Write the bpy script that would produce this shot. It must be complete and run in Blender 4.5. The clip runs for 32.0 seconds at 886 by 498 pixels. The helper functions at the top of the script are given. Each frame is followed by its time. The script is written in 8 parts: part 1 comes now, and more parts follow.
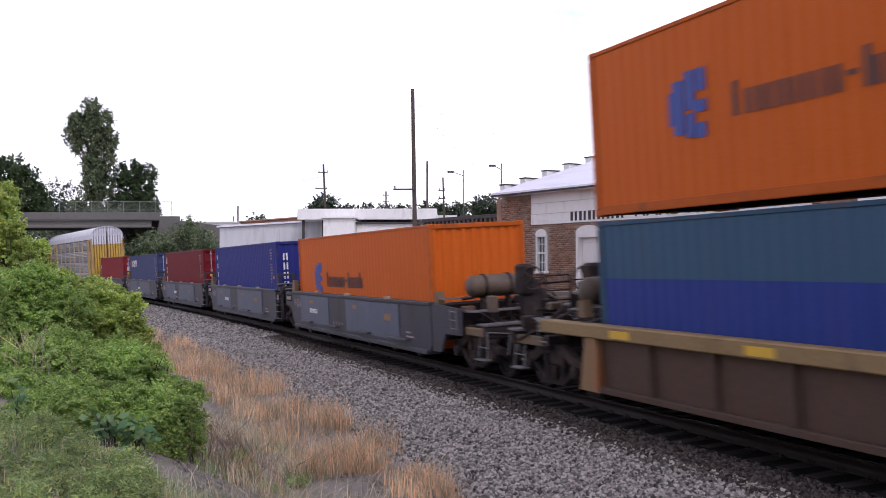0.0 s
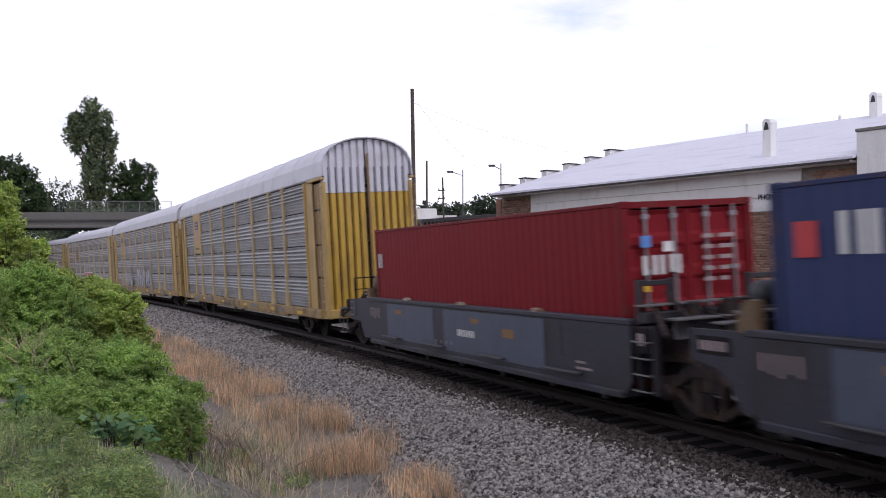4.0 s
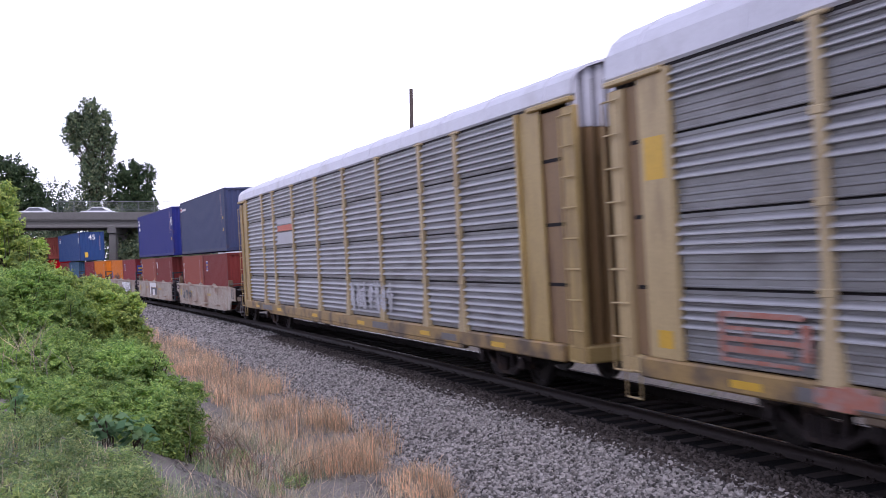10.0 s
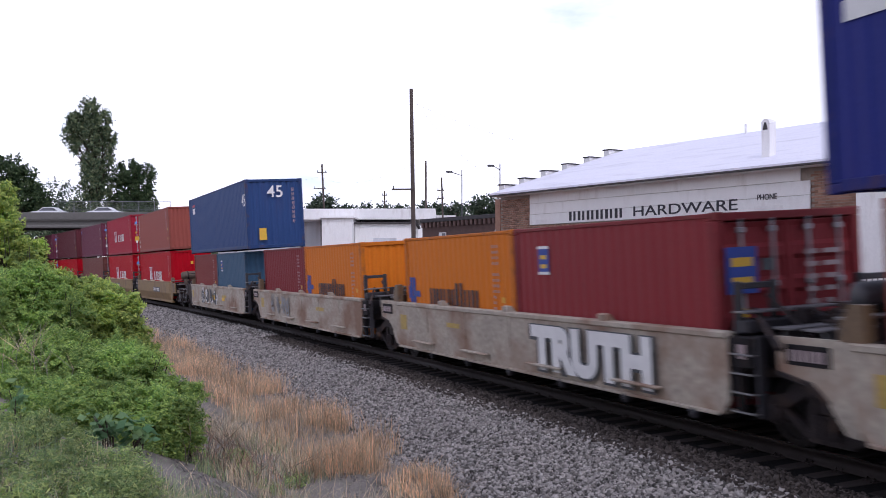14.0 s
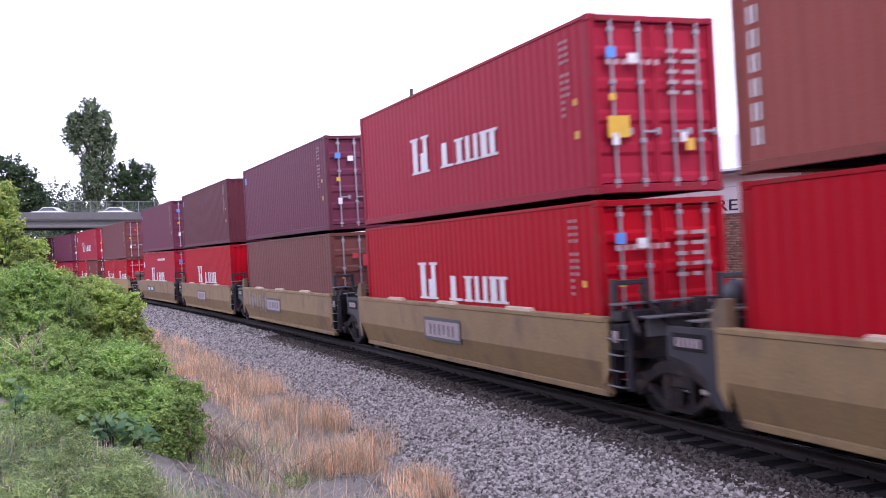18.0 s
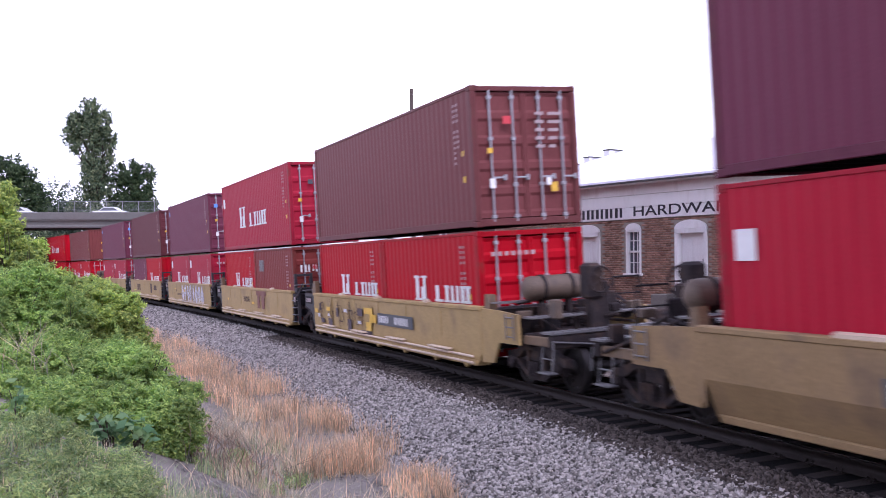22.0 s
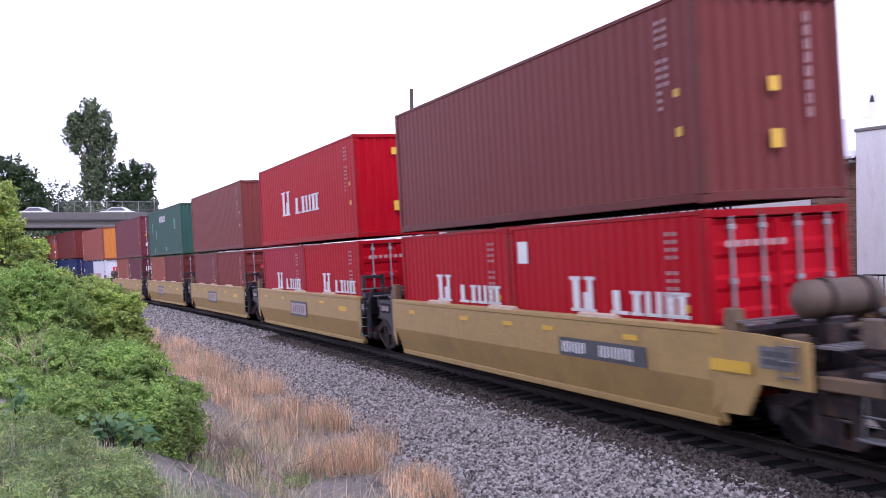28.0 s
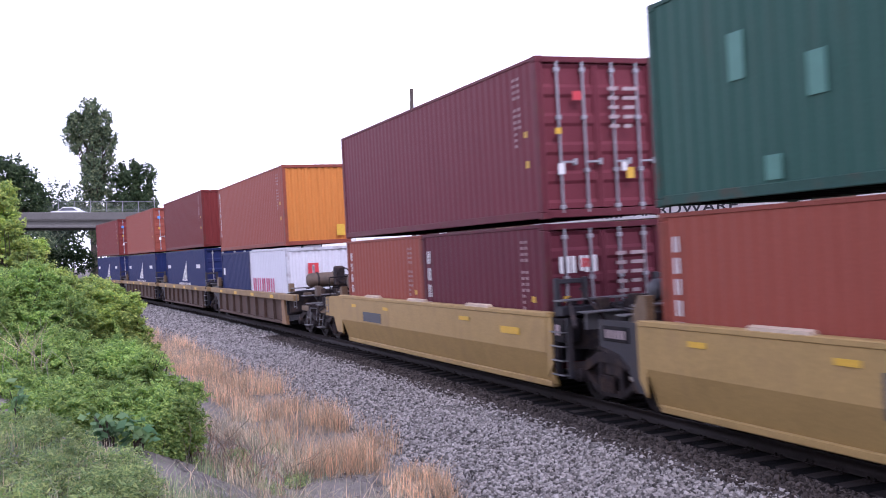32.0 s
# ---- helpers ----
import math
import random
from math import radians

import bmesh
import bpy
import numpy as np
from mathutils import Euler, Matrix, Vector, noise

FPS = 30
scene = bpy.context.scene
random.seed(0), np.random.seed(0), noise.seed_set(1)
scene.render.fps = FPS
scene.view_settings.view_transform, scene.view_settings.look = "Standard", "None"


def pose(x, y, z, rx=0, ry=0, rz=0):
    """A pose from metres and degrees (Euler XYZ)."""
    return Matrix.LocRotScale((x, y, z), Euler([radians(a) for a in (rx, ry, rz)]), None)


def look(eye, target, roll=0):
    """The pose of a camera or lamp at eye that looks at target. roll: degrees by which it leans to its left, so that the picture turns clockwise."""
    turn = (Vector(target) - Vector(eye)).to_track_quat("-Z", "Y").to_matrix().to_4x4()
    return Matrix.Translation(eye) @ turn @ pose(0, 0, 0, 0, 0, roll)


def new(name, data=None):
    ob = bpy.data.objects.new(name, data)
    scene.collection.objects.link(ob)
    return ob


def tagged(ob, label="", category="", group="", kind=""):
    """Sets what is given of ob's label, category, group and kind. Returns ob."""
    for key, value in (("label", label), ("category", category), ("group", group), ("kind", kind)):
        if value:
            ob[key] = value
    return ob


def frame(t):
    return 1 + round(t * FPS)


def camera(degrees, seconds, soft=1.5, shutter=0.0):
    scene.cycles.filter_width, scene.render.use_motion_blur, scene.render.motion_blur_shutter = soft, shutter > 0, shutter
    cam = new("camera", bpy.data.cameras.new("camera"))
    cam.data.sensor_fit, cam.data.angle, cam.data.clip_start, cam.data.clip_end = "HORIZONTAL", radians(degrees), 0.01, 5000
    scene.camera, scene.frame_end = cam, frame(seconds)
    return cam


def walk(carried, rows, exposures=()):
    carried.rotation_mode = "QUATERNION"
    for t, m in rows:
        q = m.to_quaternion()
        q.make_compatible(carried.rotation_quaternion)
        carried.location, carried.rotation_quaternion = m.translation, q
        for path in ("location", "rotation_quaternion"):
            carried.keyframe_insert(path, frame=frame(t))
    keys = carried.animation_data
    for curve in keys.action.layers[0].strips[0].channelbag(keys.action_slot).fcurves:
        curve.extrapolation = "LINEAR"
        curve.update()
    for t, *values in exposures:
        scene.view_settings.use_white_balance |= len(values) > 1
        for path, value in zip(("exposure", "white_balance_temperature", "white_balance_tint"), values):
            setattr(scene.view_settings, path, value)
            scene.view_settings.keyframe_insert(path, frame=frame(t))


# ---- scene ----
cam = camera(47.654, 32.0, soft=0.9, shutter=0.3)
EYE = Vector((0, 0, 2.2217))


def aim(yaw):
    """The camera on its stand, turned by a few hundredths of a degree."""
    return pose(0, 0, EYE.z, 0, 0, yaw) @ pose(0, 0, 0, 91.112, 0, 0) @ pose(0, 0, 0, 0, 0, -0.122)


walk(cam, [(0, aim(0.09)), (3.5, aim(0.08)), (5.5, aim(0.0)), (14, aim(0.01)), (32, aim(0.03))],
     exposures=[(0, -0.18, 6100, 25), (0.6, -0.50, 6200, 21), (1.2, -0.76, 6200, 19), (3.5, -0.68, 6200, 19), (5.0, 0.30, 5750, 26), (6, 0.60, 5700, 30), (7, 0.68, 5700, 30), (8, 0.46, 5650, 30), (9.5, 0.06, 5700, 29), (10.5, 0.04, 5700, 29), (12, 0.42, 5550, 31), (13, 0.34, 5550, 31), (14, -0.27, 5800, 23), (14.5, -0.34, 5800, 23), (16.5, 0.48, 5620, 33), (18, 0.48, 5620, 33), (20, 0.46, 5600, 33), (24.5, 0.48, 5600, 33), (28, 0.38, 5600, 33), (32, 0.46, 5560, 33)])

# ---- light ----
world = bpy.data.worlds.new("sky")
scene.world = world
world.use_nodes = True
wn = world.node_tree
wn.nodes.clear()
SUN_EL, SUN_AZ = 48.0, 158.0     # azimuth from +y towards +x


def wnode(kind, **kw):
    n = wn.nodes.new(kind)
    for k, val in kw.items():
        n.inputs[k].default_value = val
    return n


sky = wn.nodes.new("ShaderNodeTexSky")
sky.sky_type = "NISHITA"
sky.sun_disc = False
sky.sun_elevation, sky.sun_rotation = radians(SUN_EL), radians(SUN_AZ)
sky_gain = wn.nodes.new("ShaderNodeVectorMath")
sky_gain.operation = "SCALE"
sky_gain.inputs["Scale"].default_value = 0.10
coords = wn.nodes.new("ShaderNodeTexCoord")
cloud_map = wn.nodes.new("ShaderNodeMapping")
cloud_map.inputs["Scale"].default_value = (1.0, 1.0, 3.2)
cloud_noise = wnode("ShaderNodeTexNoise", Scale=3.1, Detail=6.0, Roughness=0.55)
cloud_ramp = wn.nodes.new("ShaderNodeValToRGB")
cloud_ramp.color_ramp.elements[0].position, cloud_ramp.color_ramp.elements[0].color = 0.28, (0.92, 1.08, 1.28, 1)
cloud_ramp.color_ramp.elements[1].position, cloud_ramp.color_ramp.elements[1].color = 0.43, (1.66, 1.66, 1.68, 1)
cloud_mix = wn.nodes.new("ShaderNodeMix")
cloud_mix.data_type = "RGBA"
# the haze and cloud thin out overhead
split = wn.nodes.new("ShaderNodeSeparateXYZ")
cover = wn.nodes.new("ShaderNodeMapRange")
for key, val in (("From Min", 0.22), ("From Max", 0.75), ("To Min", 0.95), ("To Max", 0.30)):
    cover.inputs[key].default_value = val
wn.links.new(coords.outputs["Generated"], split.inputs[0])
wn.links.new(split.outputs["Z"], cover.inputs["Value"])
wn.links.new(cover.outputs["Result"], cloud_mix.inputs["Factor"])
back = wnode("ShaderNodeBackground", Strength=1.0)
wout = wn.nodes.new("ShaderNodeOutputWorld")
wn.links.new(sky.outputs["Color"], sky_gain.inputs[0])
wn.links.new(coords.outputs["Generated"], cloud_map.inputs["Vector"])
wn.links.new(cloud_map.outputs["Vector"], cloud_noise.inputs["Vector"])
wn.links.new(cloud_noise.outputs["Fac"], cloud_ramp.inputs["Fac"])
wn.links.new(sky_gain.outputs["Vector"], cloud_mix.inputs["A"])
wn.links.new(cloud_ramp.outputs["Color"], cloud_mix.inputs["B"])
wn.links.new(cloud_mix.outputs["Result"], back.inputs["Color"])
wn.links.new(back.outputs["Background"], wout.inputs["Surface"])

sun = new("sun", bpy.data.lights.new("sun", "SUN"))
sun.data.energy, sun.data.angle, sun.data.color = 1.3, radians(14), (1.0, 0.95, 0.88)
sun_to = Vector((math.sin(radians(SUN_AZ)) * math.cos(radians(SUN_EL)), math.cos(radians(SUN_AZ)) * math.cos(radians(SUN_EL)), math.sin(radians(SUN_EL))))
sun.matrix_world = look(sun_to * 60, (0, 0, 0))


# ---- materials ----
def tree_of(name):
    m = bpy.data.materials.new(name)
    m.use_nodes = True
    t = m.node_tree
    return m, t, t.nodes["Principled BSDF"]


def surface(name, color, rough=0.6, metal=0.0, vary=0.18, scale=6.0, fine=60.0, bump=0.15, stain=None, stain_amount=0.35,
            streak=(1, 1, 1), stain_from=0.52, per_object=False, random_value=0.0, island=0.0, depth=0.01):
    """Paint, metal, wood or stone: a base colour, broad stains, fine grain and relief, at real-world size."""
    m, t, bsdf = tree_of(name)
    n, l = t.nodes, t.links
    tc, info = n.new("ShaderNodeTexCoord"), n.new("ShaderNodeObjectInfo")
    shift = n.new("ShaderNodeVectorMath")
    shift.operation = "MULTIPLY_ADD"
    shift.inputs[1].default_value = (37.0, 19.0, 23.0)
    l.new(info.outputs["Random"], shift.inputs[0])
    l.new(tc.outputs["Object"], shift.inputs[2])
    mp = n.new("ShaderNodeMapping")
    mp.inputs["Scale"].default_value = streak
    l.new(shift.outputs["Vector"], mp.inputs["Vector"])
    broad, grain = n.new("ShaderNodeTexNoise"), n.new("ShaderNodeTexNoise")
    broad.inputs["Scale"].default_value, broad.inputs["Detail"].default_value = scale, 5.0
    grain.inputs["Scale"].default_value, grain.inputs["Detail"].default_value = fine, 3.0
    l.new(mp.outputs["Vector"], broad.inputs["Vector"])
    l.new(shift.outputs["Vector"], grain.inputs["Vector"])
    # brightness varies round one
    add = n.new("ShaderNodeMath")
    add.operation = "ADD"
    l.new(broad.outputs["Fac"], add.inputs[0])
    l.new(grain.outputs["Fac"], add.inputs[1])
    rng = n.new("ShaderNodeMapRange")
    rng.inputs["From Min"].default_value, rng.inputs["From Max"].default_value = 0.6, 1.4
    rng.inputs["To Min"].default_value, rng.inputs["To Max"].default_value = 1 - vary, 1 + vary
    l.new(add.outputs[0], rng.inputs["Value"])
    value = rng.outputs["Result"]
    if random_value or island:
        r = n.new("ShaderNodeMapRange")
        amount = random_value or island
        r.inputs["To Min"].default_value, r.inputs["To Max"].default_value = 1 - amount, 1 + amount
        if random_value:
            l.new(info.outputs["Random"], r.inputs["Value"])
        else:
            geo = n.new("ShaderNodeNewGeometry")
            l.new(geo.outputs["Random Per Island"], r.inputs["Value"])
        mul = n.new("ShaderNodeMath")
        mul.operation = "MULTIPLY"
        l.new(value, mul.inputs[0])
        l.new(r.outputs["Result"], mul.inputs[1])
        value = mul.outputs[0]
    tint = n.new("ShaderNodeVectorMath")
    tint.operation = "SCALE"
    if per_object:
        l.new(info.outputs["Color"], tint.inputs[0])
    else:
        tint.inputs[0].default_value = color
    l.new(value, tint.inputs["Scale"])
    colour = tint.outputs["Vector"]
    if stain:
        ramp = n.new("ShaderNodeMapRange")
        ramp.inputs["From Min"].default_value, ramp.inputs["From Max"].default_value = stain_from, stain_from + 0.2
        ramp.inputs["To Max"].default_value = stain_amount
        l.new(broad.outputs["Fac"], ramp.inputs["Value"])
        mix = n.new("ShaderNodeMix")
        mix.data_type = "RGBA"
        l.new(ramp.outputs["Result"], mix.inputs["Factor"])
        l.new(colour, mix.inputs["A"])
        mix.inputs["B"].default_value = (*stain, 1)
        colour = mix.outputs["Result"]
    l.new(colour, bsdf.inputs["Base Color"])
    bsdf.inputs["Roughness"].default_value, bsdf.inputs["Metallic"].default_value = rough, metal
    if bump:
        b = n.new("ShaderNodeBump")
        b.inputs["Strength"].default_value, b.inputs["Distance"].default_value = bump, depth
        l.new(grain.outputs["Fac"], b.inputs["Height"])
        l.new(b.outputs["Normal"], bsdf.inputs["Normal"])
    return m


def leafy(name, color, vary=0.45, rough=0.55, through_light=0.5):
    """Leaves and grass: each leaf a little different, and some light comes through."""
    m, t, bsdf = tree_of(name)
    n, l = t.nodes, t.links
    geo, tc = n.new("ShaderNodeNewGeometry"), n.new("ShaderNodeTexCoord")
    noise_node = n.new("ShaderNodeTexNoise")
    noise_node.inputs["Scale"].default_value = 1.3
    l.new(tc.outputs["Object"], noise_node.inputs["Vector"])
    r = n.new("ShaderNodeMapRange")
    r.inputs["To Min"].default_value, r.inputs["To Max"].default_value = 1 - vary, 1 + vary
    l.new(geo.outputs["Random Per Island"], r.inputs["Value"])
    r2 = n.new("ShaderNodeMapRange")
    r2.inputs["From Min"].default_value, r2.inputs["From Max"].default_value = 0.3, 0.7
    r2.inputs["To Min"].default_value, r2.inputs["To Max"].default_value = 0.62, 1.38
    l.new(noise_node.outputs["Fac"], r2.inputs["Value"])
    mul = n.new("ShaderNodeMath")
    mul.operation = "MULTIPLY"
    l.new(r.outputs["Result"], mul.inputs[0])
    l.new(r2.outputs["Result"], mul.inputs[1])
    tint = n.new("ShaderNodeVectorMath")
    tint.operation = "SCALE"
    tint.inputs[0].default_value = color
    l.new(mul.outputs[0], tint.inputs["Scale"])
    drift = n.new("ShaderNodeMix")
    drift.data_type = "RGBA"
    drift.inputs["A"].default_value = (*[c * k for c, k in zip(color, (0.72, 0.90, 0.95))], 1)
    drift.inputs["B"].default_value = (*[c * k for c, k in zip(color, (1.25, 1.05, 0.95))], 1)
    l.new(geo.outputs["Random Per Island"], drift.inputs["Factor"])
    l.new(drift.outputs["Result"], tint.inputs[0])
    l.new(tint.outputs["Vector"], bsdf.inputs["Base Color"])
    bsdf.inputs["Roughness"].default_value = rough
    bsdf.inputs["Specular IOR Level"].default_value = 0.25
    tr = n.new("ShaderNodeBsdfTranslucent")
    l.new(tint.outputs["Vector"], tr.inputs["Color"])
    mix = n.new("ShaderNodeMixShader")
    mix.inputs["Fac"].default_value = through_light
    l.new(bsdf.outputs["BSDF"], mix.inputs[1])
    l.new(tr.outputs["BSDF"], mix.inputs[2])
    l.new(mix.outputs["Shader"], n["Material Output"].inputs["Surface"])
    return m


BOX = surface("container_paint", (1, 1, 1), 0.5, vary=0.12, scale=1.6, fine=28, bump=0.06, stain=(0.09, 0.04, 0.03), stain_amount=0.14, streak=(2.2, 2.2, 0.35), per_object=True)
BOX_FRAME = surface("container_frame_paint", (1, 1, 1), 0.5, vary=0.25, scale=3.0, fine=40, stain=(0.09, 0.045, 0.03), stain_amount=0.6, per_object=True)
GREY_CAR = surface("grey_car_paint", (0.052, 0.052, 0.070), 0.5, vary=0.35, scale=0.9, fine=18, stain=(0.032, 0.028, 0.027), stain_amount=0.7, streak=(1, 1, 0.5), stain_from=0.46)
RUST_CAR = surface("chalky_rusted_paint", (0.43, 0.375, 0.31), 0.75, vary=0.40, scale=1.15, fine=11, stain=(0.20, 0.105, 0.065), stain_amount=0.85, streak=(0.7, 1, 0.8), stain_from=0.46)
TAN_CAR = surface("tan_yellow_car_paint", (0.275, 0.182, 0.086), 0.6, vary=0.30, scale=1.3, fine=22, stain=(0.12, 0.082, 0.058), stain_amount=0.75, streak=(0.9, 1, 0.8), stain_from=0.50)
PALE_CAR = surface("pale_yellow_car_paint", (0.395, 0.262, 0.096), 0.52, vary=0.22, scale=1.5, fine=24, stain=(0.18, 0.115, 0.06), stain_amount=0.45, streak=(1, 1, 0.7), stain_from=0.52)
LEDGE_CAR = surface("yellow_tan_car_paint", (0.37, 0.255, 0.102), 0.58, vary=0.26, scale=1.4, fine=24, stain=(0.15, 0.10, 0.06), stain_amount=0.6, streak=(0.9, 1, 0.8), stain_from=0.52)
RIB_CAR = surface("rusty_tan_car_paint", (0.095, 0.062, 0.048), 0.65, vary=0.25, scale=1.6, fine=25, stain=(0.09, 0.045, 0.03), stain_amount=0.7, streak=(1, 1, 0.4))
RACK_SILL = surface("grimy_yellow_sill_paint", (0.36, 0.235, 0.085), 0.6, vary=0.3, scale=1.5, fine=25, stain=(0.065, 0.05, 0.045), stain_amount=0.85, stain_from=0.44)
RACK_YELLOW = surface("rack_yellow_paint", (0.44, 0.30, 0.10), 0.5, vary=0.2, scale=2.0, fine=30, stain=(0.16, 0.10, 0.05), stain_amount=0.5, streak=(1.5, 1.5, 0.4), per_object=True, stain_from=0.48)
PLATE_YELLOW = surface("shield_plate_yellow_paint", (0.44, 0.29, 0.09), 0.5, vary=0.15, scale=2.0, fine=30)
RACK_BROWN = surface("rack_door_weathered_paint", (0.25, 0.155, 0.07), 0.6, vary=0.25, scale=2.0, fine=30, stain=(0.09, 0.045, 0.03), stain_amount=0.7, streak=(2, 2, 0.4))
GALV = surface("galvanised_panel", (0.245, 0.245, 0.25), 0.5, metal=0.12, vary=0.28, scale=1.6, fine=30, bump=0.1, stain=(0.11, 0.10, 0.095), stain_amount=0.75, streak=(0.5, 0.5, 1.6), random_value=0.14, stain_from=0.46)
# the folds blend to a paler grey as they stand out, the flats keep the stained sheet colour
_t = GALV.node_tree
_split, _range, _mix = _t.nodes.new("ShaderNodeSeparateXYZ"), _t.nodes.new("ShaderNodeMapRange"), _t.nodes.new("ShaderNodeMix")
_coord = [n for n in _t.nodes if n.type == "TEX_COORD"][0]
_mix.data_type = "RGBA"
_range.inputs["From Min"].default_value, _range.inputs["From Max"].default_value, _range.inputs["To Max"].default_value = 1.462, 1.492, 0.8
_sheet_colour = _t.nodes["Principled BSDF"].inputs["Base Color"].links[0].from_socket
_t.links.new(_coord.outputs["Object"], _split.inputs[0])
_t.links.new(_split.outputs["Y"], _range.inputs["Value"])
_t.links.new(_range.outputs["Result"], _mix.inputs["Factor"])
_t.links.new(_sheet_colour, _mix.inputs["A"])
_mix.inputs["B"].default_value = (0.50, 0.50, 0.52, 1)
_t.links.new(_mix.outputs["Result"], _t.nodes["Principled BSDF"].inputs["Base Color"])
GALV_ROOF = surface("galvanised_roof", (0.60, 0.60, 0.66), 0.5, metal=0.15, vary=0.12, scale=1.2, fine=20, bump=0.06, stain=(0.36, 0.35, 0.36), stain_amount=0.5)
PALE_STEEL = surface("worn_pale_steel", (0.16, 0.155, 0.16), 0.5, metal=0.3, vary=0.2, scale=6, fine=40, stain=(0.2, 0.17, 0.15), stain_amount=0.5)
TAN_STEEL = surface("worn_tan_steel", (0.15, 0.095, 0.05), 0.6, vary=0.3, scale=5, fine=40, stain=(0.06, 0.045, 0.035), stain_amount=0.7)
STEEL_DARK = surface("grimy_steel", (0.017, 0.015, 0.017), 0.7, vary=0.35, scale=6, fine=45, stain=(0.04, 0.028, 0.022), stain_amount=0.6)
STEEL_GREY = surface("grey_steel", (0.075, 0.075, 0.085), 0.55, metal=0.3, vary=0.25, scale=5, fine=40, stain=(0.07, 0.05, 0.04), stain_amount=0.5)
MACHINERY = surface("rusty_brown_machinery", (0.034, 0.027, 0.028), 0.7, vary=0.45, scale=3.5, fine=25, stain=(0.10, 0.06, 0.04), stain_amount=0.6, stain_from=0.5)
END_PLATE = surface("dark_grey_end_plate", (0.024, 0.022, 0.028), 0.6, vary=0.3, scale=2.5, fine=25, stain=(0.05, 0.038, 0.032), stain_amount=0.6)
TANK = surface("weathered_tan_tank", (0.12, 0.083, 0.058), 0.65, vary=0.3, scale=3, fine=30, stain=(0.05, 0.04, 0.036), stain_amount=0.7, stain_from=0.46)
BRIDGE_CONCRETE = surface("dark_weathered_concrete", (0.125, 0.12, 0.112), 0.85, vary=0.25, scale=0.8, fine=16, bump=0.3, stain=(0.07, 0.065, 0.06), stain_amount=0.6, streak=(1, 1, 0.4))
DULL_MARK = surface("dull_orange_label", (0.25, 0.135, 0.05), 0.6, vary=0.2, scale=6, fine=30, bump=0.0)
WHEEL = surface("wheel_steel", (0.035, 0.03, 0.03), 0.5, metal=0.6, vary=0.3, scale=7, fine=50)
RAIL = surface("rusty_rail", (0.024, 0.018, 0.017), 0.6, metal=0.2, vary=0.25, scale=8, fine=60)
RAIL_TOP = surface("polished_rail_head", (0.42, 0.41, 0.40), 0.25, metal=0.9, vary=0.1, scale=12, fine=60, bump=0.03)
WOOD_TIE = surface("creosoted_tie", (0.034, 0.028, 0.026), 0.85, vary=0.35, scale=4, fine=45, bump=0.5, stain=(0.035, 0.030, 0.028), stain_amount=0.4, streak=(1, 0.15, 1), random_value=0.35)
FAINT_MARK = surface("worn_white_lettering", (0.36, 0.28, 0.28), 0.6, vary=0.2, scale=8, fine=40, bump=0.0)
CODE_MARK = surface("faint_code_lettering", (0.40, 0.27, 0.27), 0.6, vary=0.2, scale=8, fine=40, bump=0.0)
WHITE_MARK = surface("white_marking", (0.74, 0.73, 0.72), 0.6, vary=0.10, scale=8, fine=40, bump=0.0)
LEAF_BROAD = leafy("broad_bluish_leaves", (0.21, 0.36, 0.17), 0.2)
BLUE_MARK = surface("blue_marking", (0.02, 0.055, 0.30), 0.55, vary=0.12, scale=8, fine=40, bump=0.0)
BLACK_MARK = surface("black_marking", (0.022, 0.02, 0.03), 0.6, vary=0.2, scale=8, fine=40, bump=0.0)
YELLOW_MARK = surface("yellow_marking", (0.66, 0.40, 0.03), 0.5, vary=0.12, scale=8, fine=40, bump=0.0)
RED_MARK = surface("red_marking", (0.55, 0.04, 0.05), 0.5, vary=0.12, scale=8, fine=40, bump=0.0)
GREY_MARK = surface("grey_marking", (0.06, 0.065, 0.075), 0.55, vary=0.2, scale=8, fine=40, bump=0.0)
PINK_MARK = surface("pink_spray_paint", (0.55, 0.10, 0.20), 0.6, vary=0.2, scale=8, fine=40, bump=0.0)
PURPLE_MARK = surface("purple_spray_paint", (0.16, 0.07, 0.26), 0.6, vary=0.2, scale=8, fine=40, bump=0.0)
SKYBLUE_MARK = surface("light_blue_marking", (0.10, 0.26, 0.62), 0.5, vary=0.12, scale=8, fine=40, bump=0.0)
TEAL_MARK = surface("faded_green_patch", (0.07, 0.22, 0.17), 0.55, vary=0.12, scale=8, fine=40, bump=0.0)
ORANGE_MARK = surface("orange_red_marking", (0.50, 0.10, 0.04), 0.5, vary=0.12, scale=8, fine=40, bump=0.0)
GRAVEL = surface("grey_ballast_stone", (0.240, 0.224, 0.211), 0.8, vary=0.35, scale=9, fine=60, bump=0.3, island=0.8)
GRIMY = surface("rust_stained_ballast_stone", (0.062, 0.052, 0.047), 0.85, vary=0.3, scale=9, fine=60, bump=0.3, island=0.7)
BED = surface("ballast_bed", (0.075, 0.072, 0.073), 0.9, vary=0.4, scale=14, fine=45, bump=0.8, stain=(0.055, 0.053, 0.056), stain_amount=0.6, depth=0.03)
# oily ballast, its colour taken near black to hold the train's shade
OILY_SHADED = surface("oily_ballast_train_shade", (0.010, 0.0095, 0.010), 0.9, vary=0.4, scale=12, fine=45, bump=0.8, stain=(0.012, 0.011, 0.011), stain_amount=0.6, depth=0.03)
SOIL = surface("dry_soil_and_litter", (0.235, 0.212, 0.19), 0.95, vary=0.35, scale=3, fine=30, bump=0.8, stain=(0.10, 0.11, 0.055), stain_amount=0.7, depth=0.03)
